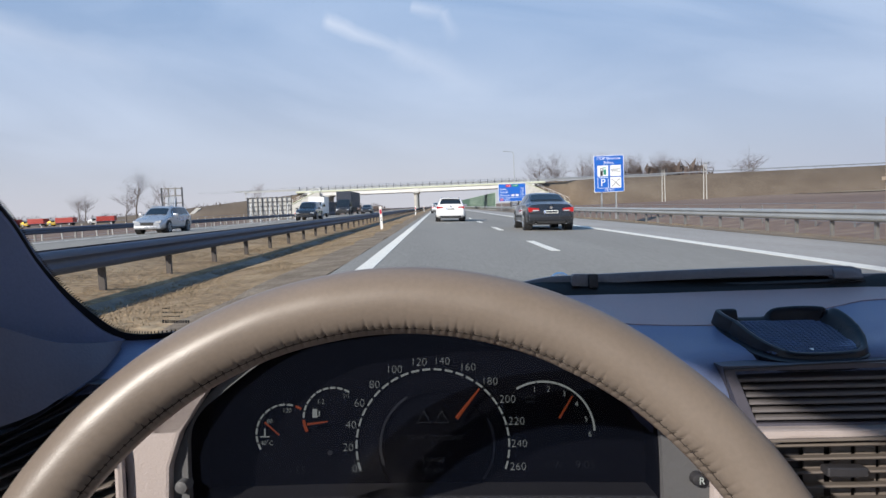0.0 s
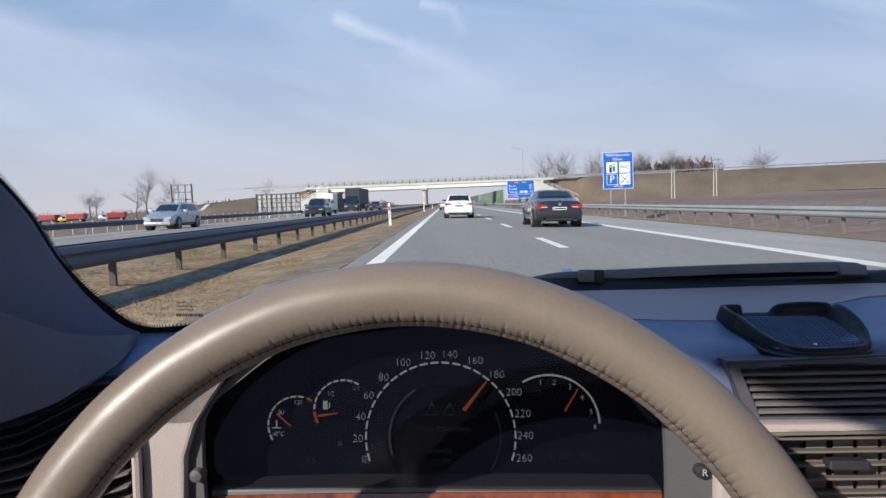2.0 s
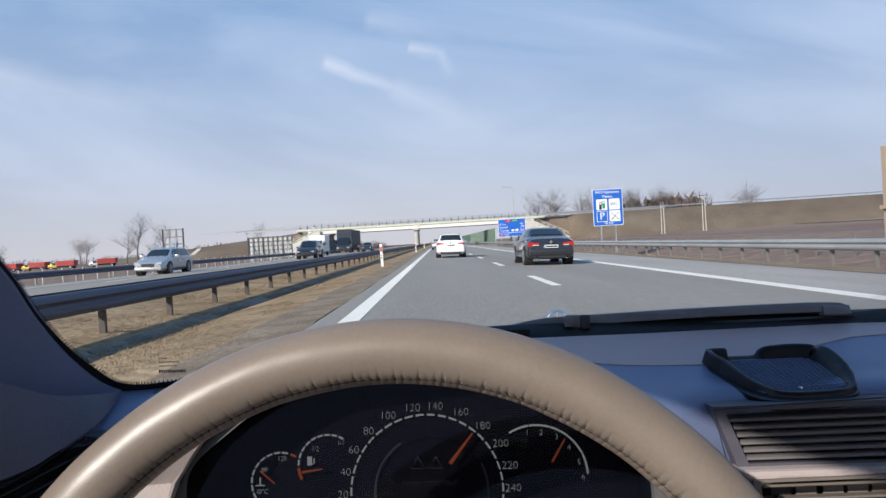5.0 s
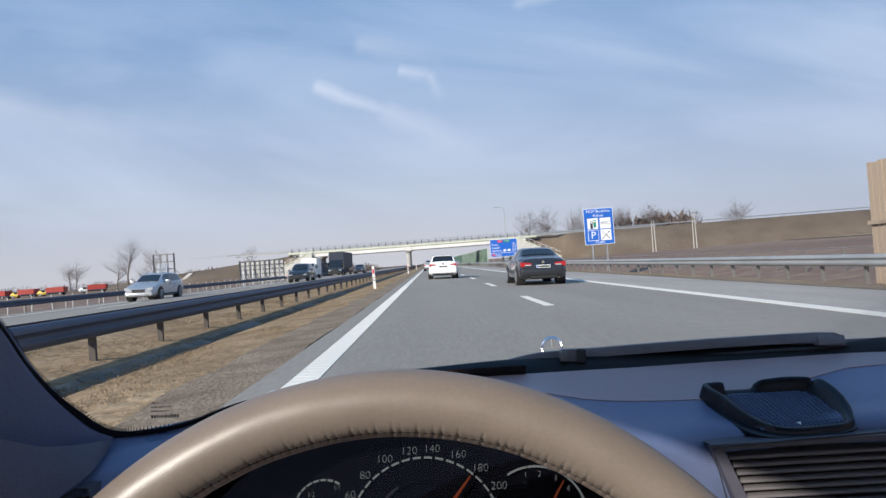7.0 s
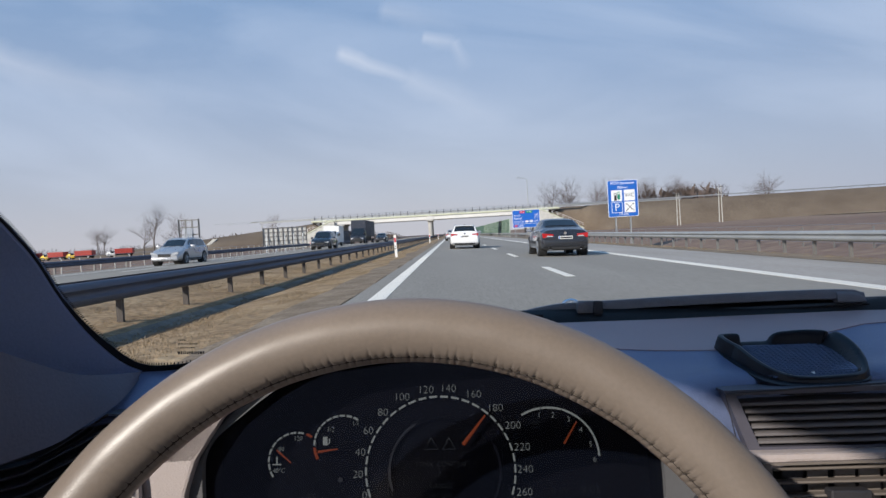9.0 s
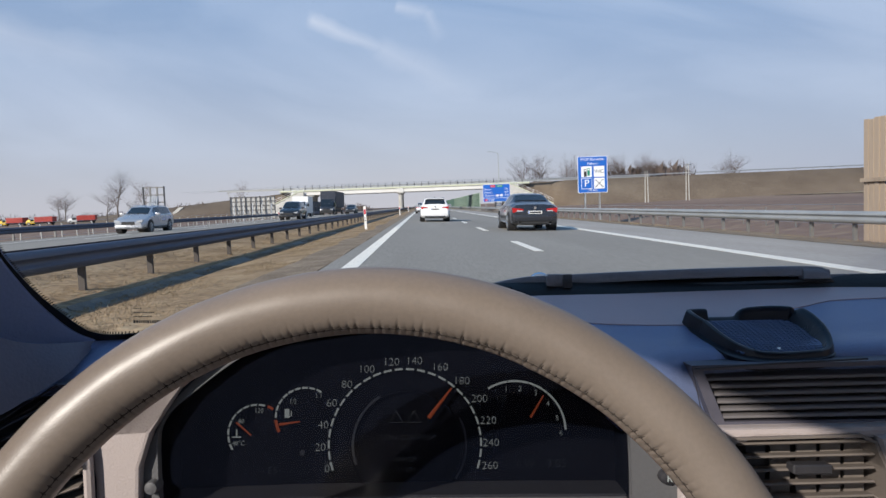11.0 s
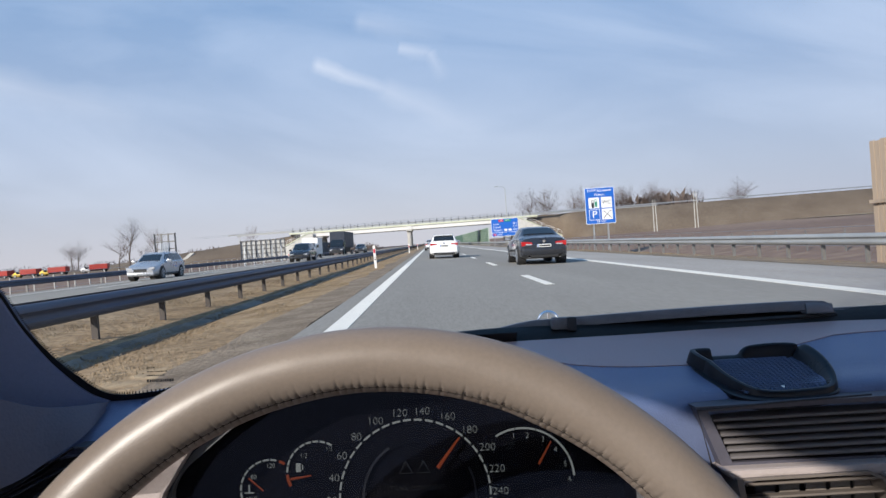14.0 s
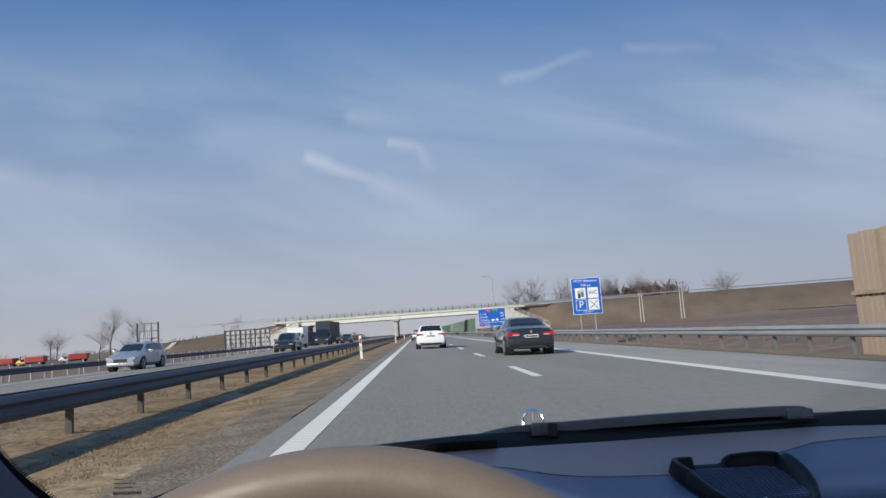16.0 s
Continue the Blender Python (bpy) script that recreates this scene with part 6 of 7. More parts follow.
    part("pump_symbol", tube([(x + 4 * k, y, z - 6 * k), (x + 7 * k, y, z - 4 * k), (x + 7 * k, y, z + 4 * k)], 0.0004, 5), DIALWHITE, fu)
    te = arc_dashes("temperature_gauge", 504, 770, 52, 212, 72, 9, 0.75, 3.0, DIALWHITE, ic, "coolant temperature gauge")
    arc_dashes("hot_mark", 504, 770, 52, 70, 58, 1, 1.0, 4, NEEDLE, te)
    for t, u, v in (("120", 506, 729), ("80", 475, 748), ("40°C", 470, 787)):
        face_text(t, u, v, 12, te, squeeze=0.9)
    needle(470, 746, 496, 769, 1.6, 1.2, te)
    x, y, z = on_face(467, 770)
    part("thermometer_symbol", prism([(x - 1 * k, z - 4 * k), (x + 1 * k, z - 4 * k), (x + 1 * k, z + 9 * k), (x - 1 * k, z + 9 * k)], y, y + 0.001), DIALWHITE, te)
    part("thermometer_symbol", prism([(x - 8 * k, z - 6 * k), (x + 8 * k, z - 6 * k), (x + 8 * k, z - 4.5 * k), (x - 8 * k, z - 4.5 * k)], y, y + 0.001), DIALWHITE, te)
    ta = arc_dashes("rev_counter", 962, 769, 92, 121, 2, 5, 0.96, 3.4, DIALWHITE, ic, "engine speed dial")
    for t, u, v in (("1", 947, 691), ("2", 972, 691), ("3", 1000, 699), ("4", 1022, 718), ("5", 1039, 744), ("6", 1046, 771)):
        face_text(t, u, v, 14, ta)
    face_text("x1000", 939, 705, 8, ta, DIALDIM)
    face_text("1/min", 939, 713, 8, ta, DIALDIM)
    needle(989, 739, 1012, 700, 2.2, 1.4, ta)
    face_text("9:05", 1038, 826, 22, ic, DIALDIM)
    face_text("0 W", 982, 827, 18, ic, DIALDIM)
    arc_dashes("sensor_dot", 583, 804, 2.5, 0, 360, 1, 1.0, 4, SILVERARC, ic)
    face_text("- E5", 525, 836, 18, ic, DIALDIM)
    # trip knobs at both lower corners
    for (u, v), nm in (((322, 862), "knob"), ((1236, 849), "knob")):
        x, z = (u - 784) * 0.403 / 1207.3, (441 - v) * 0.403 / 1207.3
        rings = [[(x + math.cos(a) * r, 0.407 - h, z + math.sin(a) * r) for a in [2 * math.pi * q / 20 for q in range(20)]] for r, h in ((0.0041, -0.004), (0.0041, 0.004), (0.0035, 0.0058), (0.0016, 0.0064))]
        bm = loft(rings)
        bmesh.ops.recalc_face_normals(bm, faces=bm.faces)
        kn = part(nm, bm, BEZEL if u < 700 else BLACKPLASTIC, ic, "small round trip knob", smooth=40)
        if u > 700:
            words("R", 0.0058, DIALWHITE, kn, Matrix.Translation((x + 0.001, 0.3998, z)) @ pose(0, 0, 0, 90, 0, 0), "letter", 0.0002)


cluster()


# ---- dashboard ----
def dashboard():
    db = cabin_thing("dashboard", "beige vinyl dashboard, its shaded upper part coloured dark blue", "dashboard")
    cols = [
        [(-0.3690, 0.3700, -0.0916), (-0.3590, 0.3600, -0.0927), (-0.3490, 0.3500, -0.0939), (-0.3441, 0.3450, -0.0963), (-0.3391, 0.3400, -0.0983)],
        [(-0.3002, 0.4100, -0.0846), (-0.2892, 0.3950, -0.0896), (-0.2819, 0.3850, -0.0953), (-0.2768, 0.3780, -0.1005), (-0.2738, 0.3740, -0.1066)],
        [(-0.2558, 0.4450, -0.0704), (-0.2443, 0.4250, -0.0743), (-0.2368, 0.4120, -0.0788), (-0.2322, 0.4040, -0.0840), (-0.2299, 0.4000, -0.0898)],
        [(-0.2182, 0.4550, -0.0626), (-0.2134, 0.4450, -0.0667), (-0.2072, 0.4320, -0.0712), (-0.2005, 0.4180, -0.0765), (-0.1957, 0.4080, -0.0855)],
        [(-0.1824, 0.4850, -0.0591), (-0.1767, 0.4700, -0.0619), (-0.1655, 0.4400, -0.0671), (-0.1564, 0.4160, -0.0824), (-0.1617, 0.4300, -0.0922)],
        [(-0.1411, 0.5100, -0.0545), (-0.1356, 0.4900, -0.0572), (-0.1245, 0.4500, -0.0593), (-0.1145, 0.4140, -0.0621), (-0.1190, 0.4300, -0.0687)],
        [(-0.0734, 0.5400, -0.0479), (-0.0693, 0.5100, -0.0486), (-0.0625, 0.4600, -0.0461), (-0.0541, 0.3980, -0.0412), (-0.0577, 0.4250, -0.0489)],
        [(-0.0019, 0.5600, -0.0445), (-0.0017, 0.5200, -0.0448), (-0.0015, 0.4600, -0.0415), (-0.0013, 0.3980, -0.0369), (-0.0014, 0.4250, -0.0444)],
        [(0.0777, 0.5650, -0.0421), (0.0729, 0.5300, -0.0487), (0.0646, 0.4700, -0.0463), (0.0547, 0.3980, -0.0432), (0.0584, 0.4250, -0.0510)],
        [(0.1303, 0.5700, -0.0411), (0.1212, 0.5300, -0.0522), (0.1097, 0.4800, -0.0592), (0.0919, 0.4020, -0.0579), (0.0983, 0.4300, -0.0709)],
        [(0.1743, 0.5750, -0.0405), (0.1607, 0.5300, -0.0544), (0.1485, 0.4900, -0.0645), (0.1273, 0.4200, -0.0776), (0.1288, 0.4250, -0.1123)],
        [(0.2335, 0.5800, -0.0389), (0.2134, 0.5300, -0.0544), (0.1973, 0.4900, -0.0645), (0.1820, 0.4520, -0.0782), (0.1744, 0.4350, -0.1294)],
        [(0.2959, 0.5800, -0.0370), (0.2704, 0.5300, -0.0522), (0.2500, 0.4900, -0.0645), (0.2327, 0.4560, -0.0774), (0.2475, 0.4850, -0.1281)],
        [(0.3766, 0.5800, -0.0346), (0.3442, 0.5300, -0.0487), (0.3182, 0.4900, -0.0605), (0.2961, 0.4560, -0.0752), (0.3150, 0.4850, -0.1281)],
        [(0.5269, 0.5700, -0.0302), (0.4899, 0.5300, -0.0435), (0.4529, 0.4900, -0.0564), (0.4160, 0.4500, -0.0712), (0.4483, 0.4850, -0.1241)],
        [(0.7094, 0.5300, -0.0259), (0.6693, 0.5000, -0.0389), (0.6157, 0.4600, -0.0511), (0.5622, 0.4200, -0.0658), (0.6157, 0.4600, -0.1177)],
    ]
    lines = [smooth_line([c[k] for c in cols], 5) for k in range(5)]
    rows = list(zip(*lines))
    grid = [smooth_line(r, 5) for r in rows]
    bm = sheet(grid, 0.002)
    bmesh.ops.recalc_face_normals(bm, faces=bm.faces)
    part("upper_pad", bm, DASHSHADE, db, "grained vinyl top, coloured dark blue for skylit shade", smooth=70)
    # lit strip of the dash top as a paler sheet, between the pad and the glass
    lift = Vector((0, -0.0003, 0.0011))
    rows = []
    for g in grid[28:]:
        # the lit strip is deep beside the wheel, narrow towards the passenger
        k = 1.22 - 0.72 * min(1, max(0, (g[0].x - 0.25) / 0.11))
        row = []
        for q, h in ((0, 1), (1, 1), (2, 1), (3, 1), (4, 1), (5, 0.95), (6, 0.6)):
            i = int(q * k)
            row.append(g[i].lerp(g[i + 1], q * k - i) + lift * h)
        rows.append(row)
    bm = sheet(rows, 0.002)
    bmesh.ops.recalc_face_normals(bm, faces=bm.faces)
    part("defroster_panel", bm, DASHLIT, db, "lit strip of the vinyl along the glass, coloured paler grey-lilac", smooth=70)
    # beige fascia pieces
    part("fascia", prism([(-0.1849, -0.1819), (-0.1855, -0.1355), (-0.1882, -0.1189), (-0.1802, -0.1090), (-0.1604, -0.0931), (-0.1365, -0.0775), (-0.1140, -0.0643), (-0.1206, -0.0686), (-0.1385, -0.0832), (-0.1544, -0.1083), (-0.1604, -0.1282), (-0.1607, -0.1819)], 0.400, 0.409, 0.002), DASHBEIGE, db, "beige vinyl panel beside the dials")
    part("fascia", prism([(0.1590, -0.1819), (0.1590, -0.1355), (0.1544, -0.1189), (0.1584, -0.1090), (0.1749, -0.1064), (0.1809, -0.1107), (0.1859, -0.1189), (0.1915, -0.1454), (0.1942, -0.1819)], 0.402, 0.43, 0.004), DASHBEIGE, db, "beige vinyl panel between dials and vents")
    part("gap_backing", prism([(-0.1918, -0.1874), (-0.1918, -0.1225), (-0.1406, -0.0816), (-0.1037, -0.0543), (-0.1010, -0.0596), (-0.1365, -0.0866), (-0.1515, -0.1050), (-0.1560, -0.1225), (-0.1545, -0.1874)], 0.412, 0.416), BLACKPLASTIC, db)
    part("lower_dash", prism([(-0.4573, -0.1635), (-0.3149, -0.1421), (-0.1724, -0.1653), (0.2550, -0.1617), (0.5399, -0.1564), (0.5399, -0.3772), (-0.4573, -0.3772)], 0.43, 0.50), DASHBEIGE, db, "beige lower dashboard")
    part("wood_trim", prism([(-0.1728, -0.1589), (-0.0776, -0.1561), (-0.0014, -0.1551), (0.0748, -0.1544), (0.1683, -0.1541), (0.1994, -0.1641), (0.1994, -0.1797), (-0.1728, -0.1883)], 0.418, 0.44, 0.004), WALNUT, db, "glossy reddish burl wood strip")
    # upper central grille: frame and long slats
    gr = part("centre_grille", frame_prism([(0.1788, -0.0751), (0.2802, -0.0726), (0.5294, -0.0654), (0.5294, -0.1138), (0.2802, -0.1141), (0.1943, -0.1152)], [(0.1867, -0.0784), (0.2802, -0.0758), (0.5222, -0.0690), (0.5222, -0.1087), (0.2802, -0.1105), (0.2008, -0.1116)], 0.436, 0.47), GRILLEFRAME, db, "long air grille with dark slats")
    part("grille_back", prism([(0.1886, -0.0786), (0.5427, -0.0660), (0.5427, -0.1122), (0.2035, -0.1174)], 0.466, 0.47), BLACKPLASTIC, gr)
    part("joint_line", tube([on_plane(1306, 770, 0.4352), on_plane(1281, 655, 0.4352), on_plane(1420, 646, 0.4352), on_plane(1600, 637, 0.4352)], 0.0007, 6), BLACKPLASTIC, gr)
    for k in range(6):
        v0 = 670 + 13.4 * k
        left = 1301 + 5.6 * k
        y = 0.448 - 0.001 * k
        a, b, c = on_plane(left, v0, y), on_plane(1568, v0 - 6 + 0.3 * k, y), on_plane(2230, v0 - 22 + k * 1.2, y)
        rows = []
        for p in (a, b, c):
            x, yy, z = p
            rows.append([(x, yy - 0.0042, z + 0.0013), (x, yy - 0.0062, z + 0.0006), (x, yy - 0.0066, z - 0.0008), (x, yy - 0.0058, z - 0.0014), (x, yy + 0.012, z + 0.0012), (x, yy + 0.012, z + 0.0022)])
        bm = loft(rows)
        bmesh.ops.recalc_face_normals(bm, faces=bm.faces)
        part("slat", bm, SLATTAUPE, gr)
    # bridge strip under the grille
    part("fascia", prism([(0.1902, -0.1136), (0.2764, -0.1122), (0.5221, -0.1072), (0.5221, -0.1165), (0.3049, -0.1193), (0.2764, -0.1204), (0.2176, -0.1197), (0.2016, -0.1243)], 0.425, 0.47, 0.003), DASHBEIGE, db, "beige strip between the air vents")
    # central vent: rounded frame, slats across, vanes behind, a slider
    vent(db, "centre_vent", [(1352, 779), (1480, 776), (1575, 773), (1602, 785), (1622, 830), (1632, 895), (1370, 905)], (1352, 1612), (785, 809, 833, 858, 883), 0.428, (1395, 1440, 1488, 1532, 1575), True, (1460, 1532, 834))
    vent(db, "centre_vent", [(1660, 772), (1780, 768), (1900, 765), (1925, 780), (1940, 830), (1945, 890), (1668, 900)], (1662, 1935), (780, 804, 828, 853, 878), 0.428, (1700, 1750, 1800, 1850, 1890), True, (1770, 1840, 830))
    part("fascia", prism([(0.2914, -0.1173), (0.3113, -0.1166), (0.3134, -0.1645), (0.3035, -0.1645), (0.3006, -0.1414)], 0.418, 0.45, 0.004), DASHBEIGE, db, "beige rib between the air vents")
    # side vent at the door
    side_vent(db)
    part("vent_surround", tube(smooth_line([(-0.1929, 0.3960, -0.0981), (-0.1889, 0.3960, -0.1145), (-0.1873, 0.3960, -0.1309), (-0.1857, 0.3960, -0.1702)], 5), 0.0030, 8), DASHBEIGE, db, smooth=60)


def side_vent(db):
    """Tall louvred vent at the door, under the pillar; its slats climb towards the dials."""
    ring = [(-260, 830), (0, 772), (60, 742), (112, 708), (150, 683), (172, 684), (190, 735), (203, 830), (206, 985), (-260, 985)]
    pts = [(on_plane(u, v, 0.394)[0], on_plane(u, v, 0.394)[2]) for u, v in ring]
    cx, cz = sum(p[0] for p in pts) / len(pts), sum(p[1] for p in pts) / len(pts)
    outer = [(cx + (x - cx) * 1.02, cz + (z - cz) * 1.025) for x, z in pts]
    ve = part("side_vent", frame_prism(outer, pts, 0.396, 0.42), SLATSHADE, db, "tall louvred side vent, its shaded frame and upper slats coloured dark")
    part("vent_back", prism([(on_plane(u, v, 0.43)[0], on_plane(u, v, 0.43)[2]) for u, v in ((-500, 730), (0, 690), (150, 655), (214, 655), (220, 990), (-500, 990))], 0.430, 0.434), BLACKPLASTIC, ve)
    for k in range(11):
        v0 = 782 + 20 * k
        right = 203 if k > 3 else 205 - 14 * (3 - k)
        a, b, c = on_plane(-240, v0 + 66 - 1.5 * k, 0.397), on_plane(10, v0, 0.398), on_plane(right, v0 - (right - 10) * (0.50 - 0.022 * k), 0.40)
        rows = [[(x, y - 0.004, z + 0.0007), (x, y - 0.0048, z), (x, y - 0.004, z - 0.0008), (x, y + 0.012, z + 0.0016), (x, y + 0.012, z + 0.0028)] for x, y, z in (a, b, c)]
        bm = loft(rows)
        bmesh.ops.recalc_face_normals(bm, faces=bm.faces)
        # top three slats coloured as shaded, those below as lit
        part("slat", bm, SLATSHADE if k < 3 else SLATBEIGE, ve)


def on_plane(u, v, d):
    return ((u - 784) * d / 1207.3, d, (441 - v) * d / 1207.3)


def vent(db, name, outline, span, slats, d, vanes, beige, slider):
    pts = [(on_plane(u, v, d)[0], on_plane(u, v, d)[2]) for u, v in outline]
    cx, cz = sum(p[0] for p in pts) / len(pts), sum(p[1] for p in pts) / len(pts)
    outer = [(cx + (x - cx) * 1.07, cz + (z - cz) * 1.10) for x, z in pts]
    ve = part(name, frame_prism(outer, pts, d - 0.006, d + 0.02), SLATBEIGE, db, "air vent with beige slats and dark vanes")
    part("vent_back", prism(outer, d + 0.030, d + 0.034), BLACKPLASTIC, ve)
    for v in slats:
        a, b = on_plane(span[0] + 8, v + 3, d), on_plane(span[1] - 6, v - 2, d)
        rows = [[(x, y - 0.003, z + 0.0009), (x, y - 0.0042, z), (x, y - 0.003, z - 0.0009), (x, y + 0.004, z - 0.0006), (x, y + 0.004, z + 0.0006)] for x, y, z in (a, b)]
        bm = loft(rows)
        bmesh.ops.recalc_face_normals(bm, faces=bm.faces)
        part("slat", bm, SLATBEIGE, ve)
    for u in vanes:
        x0, y0, z0 = on_plane(u, slats[0] - 6, d + 0.012)
        x1, y1, z1 = on_plane(u, slats[-1] + 6, d + 0.012)
        part("vane", boxed(x0 - 0.0065, y0, z1, x0 + 0.0065, y0 + 0.0016, z0), SLATBEIGE if u > 1420 else BLACKPLASTIC, ve)
    if slider:
        x0, y0, z0 = on_plane(slider[0], slider[2], d - 0.006)
        x1 = on_plane(slider[1], slider[2], d - 0.006)[0]
        part("slider", boxed(x0, y0 - 0.004, z0 - 0.003, x1, y0 + 0.006, z0 + 0.003, 0.001), BLACKPLASTIC, ve)


dashboard()


# ---- non-slip phone tray on the dashboard ----
def phone_tray():
    tr = cabin_thing("phone_tray", "black silicone non-slip phone tray with raised rim on the dashboard", "phone holder")
    # corners of the base on the dashboard, counter-clockwise from the far left
    A, B, C, D = (Vector(p) for p in ((0.2043, 0.5160, -0.0560), (0.2945, 0.5200, -0.0545), (0.2849, 0.4520, -0.0723), (0.2140, 0.4470, -0.0744)))
    n = (B - A).cross(D - A).normalized()
    if n.z < 0:
        n = -n

    def at(s, t, h=0.0):
        return (A * (1 - s) + B * s) * (1 - t) + (D * (1 - s) + C * s) * t + n * (h + 0.0004)

    def outline(inset, h):
        q = []
        for s, t in ((0, 0), (0.5, -0.02), (1, 0), (1.02, 0.5), (1, 1), (0.5, 1.03), (0, 1), (-0.02, 0.5)):
            q.append(at(0.5 + (s - 0.5) * (1 - inset), 0.5 + (t - 0.5) * (1 - inset), h))
        # rounded corners
        out = []
        m = len(q)
        for i in range(0, m, 2):
            p0, p1, p2 = q[i - 1], q[i], q[(i + 1) % m]
            for k in range(7):
                f = k / 6
                a, b = p1.lerp(p0, 0.55), p1.lerp(p2, 0.55)
                out.append(a.lerp(p1, f).lerp(p1.lerp(b, f), f))
        return out
    bm = loft([outline(-0.09, -0.006), outline(-0.09, 0.0010), outline(0.02, 0.0017), outline(0.10, 0.0012)])
    bmesh.ops.recalc_face_normals(bm, faces=bm.faces)
    part("base", bm, PADBLACK, tr, smooth=50)
    bm = loft([outline(0.10, 0.0013), outline(0.10, 0.0022)])
    bmesh.ops.recalc_face_normals(bm, faces=bm.faces)
    floor = part("floor", bm, PADMESH, tr, "ribbed mesh floor")
    bm = bmesh.new()
    for k in range(19):
        f = 0.10 + 0.80 * k / 18
        tube([at(f, 0.08, 0.0025), at(f, 0.92, 0.0025)], 0.0007, 4, bm)
        tube([at(0.08, f, 0.0025), at(0.92, f, 0.0025)], 0.0007, 4, bm)
    part("mesh_ribs", bm, PADMESH, floor)
    # moulded walls, rising and falling round the edge: (across, towards the driver, height)
    runs = (
        [(0.02, 0.34, 0.0105), (-0.01, 0.18, 0.0112), (0.00, 0.03, 0.0112), (0.06, -0.01, 0.0110), (0.17, -0.02, 0.0106), (0.19, -0.02, 0.0085)],
        [(0.20, -0.02, 0.0035), (0.32, -0.02, 0.0035), (0.43, -0.02, 0.0038), (0.46, -0.02, 0.0075), (0.52, -0.02, 0.0108), (0.66, -0.02, 0.0118), (0.80, -0.01, 0.0122), (0.91, 0.04, 0.0124), (0.93, 0.06, 0.0110)],
        [(0.955, 0.09, 0.0110), (0.98, 0.17, 0.0142), (1.01, 0.34, 0.0142), (1.03, 0.56, 0.0120), (1.02, 0.76, 0.0085), (0.96, 0.92, 0.0058), (0.84, 0.99, 0.0050), (0.60, 1.01, 0.0048), (0.36, 1.00, 0.0048), (0.20, 0.95, 0.0052), (0.09, 0.82, 0.0066), (0.03, 0.64, 0.0086), (0.01, 0.46, 0.0105), (0.015, 0.33, 0.0112)],
    )
    for run in runs:
        line = smooth_line(run, 5)
        rows = []
        for i, p in enumerate(line):
            d = line[min(i + 1, len(line) - 1)] - line[max(i - 1, 0)]
            d = Vector((d.x, d.y, 0)).normalized()
            o = Vector((d.y, -d.x, 0))                      # outwards, away from the middle
            if o.dot(Vector((p.x - 0.5, p.y - 0.5, 0))) < 0:
                o = -o
            ring = []
            for off, h in ((0.030, 0.0), (0.018, 0.50), (0.004, 0.93), (-0.016, 1.0), (-0.038, 0.95), (-0.062, 0.62), (-0.095, 0.18), (-0.115, 0.0)):
                ring.append(at(p.x + o.x * off, p.y + o.y * off, 0.0008 + (p.z - 0.0008) * h))
            rows.append(ring)
        bm = loft(rows)
        bmesh.ops.recalc_face_normals(bm, faces=bm.faces)
        part("wall", bm, PADBLACK, tr, "raised moulded wall", smooth=50)
    # small printed mark near the driver's edge
    bm = bmesh.new()
    for s, w in ((0.46, 0.045),):
        loft([[at(s, 0.84, 0.0034), at(s + w, 0.83, 0.0034)], [at(s + 0.01, 0.89, 0.0034), at(s + w - 0.02, 0.88, 0.0034)]], False, False, bm)
    part("printed_mark", bm, PLATE, tr, "small pale printed mark")


phone_tray()


# ---- pillar, glass edge, wiper ----
EDGE = [(-0.36, 0.17, 0.285), (-0.325, 0.225, 0.21), (-0.2594, 0.3000, 0.0947), (-0.2498, 0.3300, 0.0522), (-0.2487, 0.3600, 0.0331), (-0.2475, 0.3850, 0.0147), (-0.2445, 0.4050, -0.0084), (-0.2390, 0.4250, -0.0303), (-0.2303, 0.4400, -0.0474), (-0.2223, 0.4480, -0.0568), (-0.2144, 0.4550, -0.0622)]


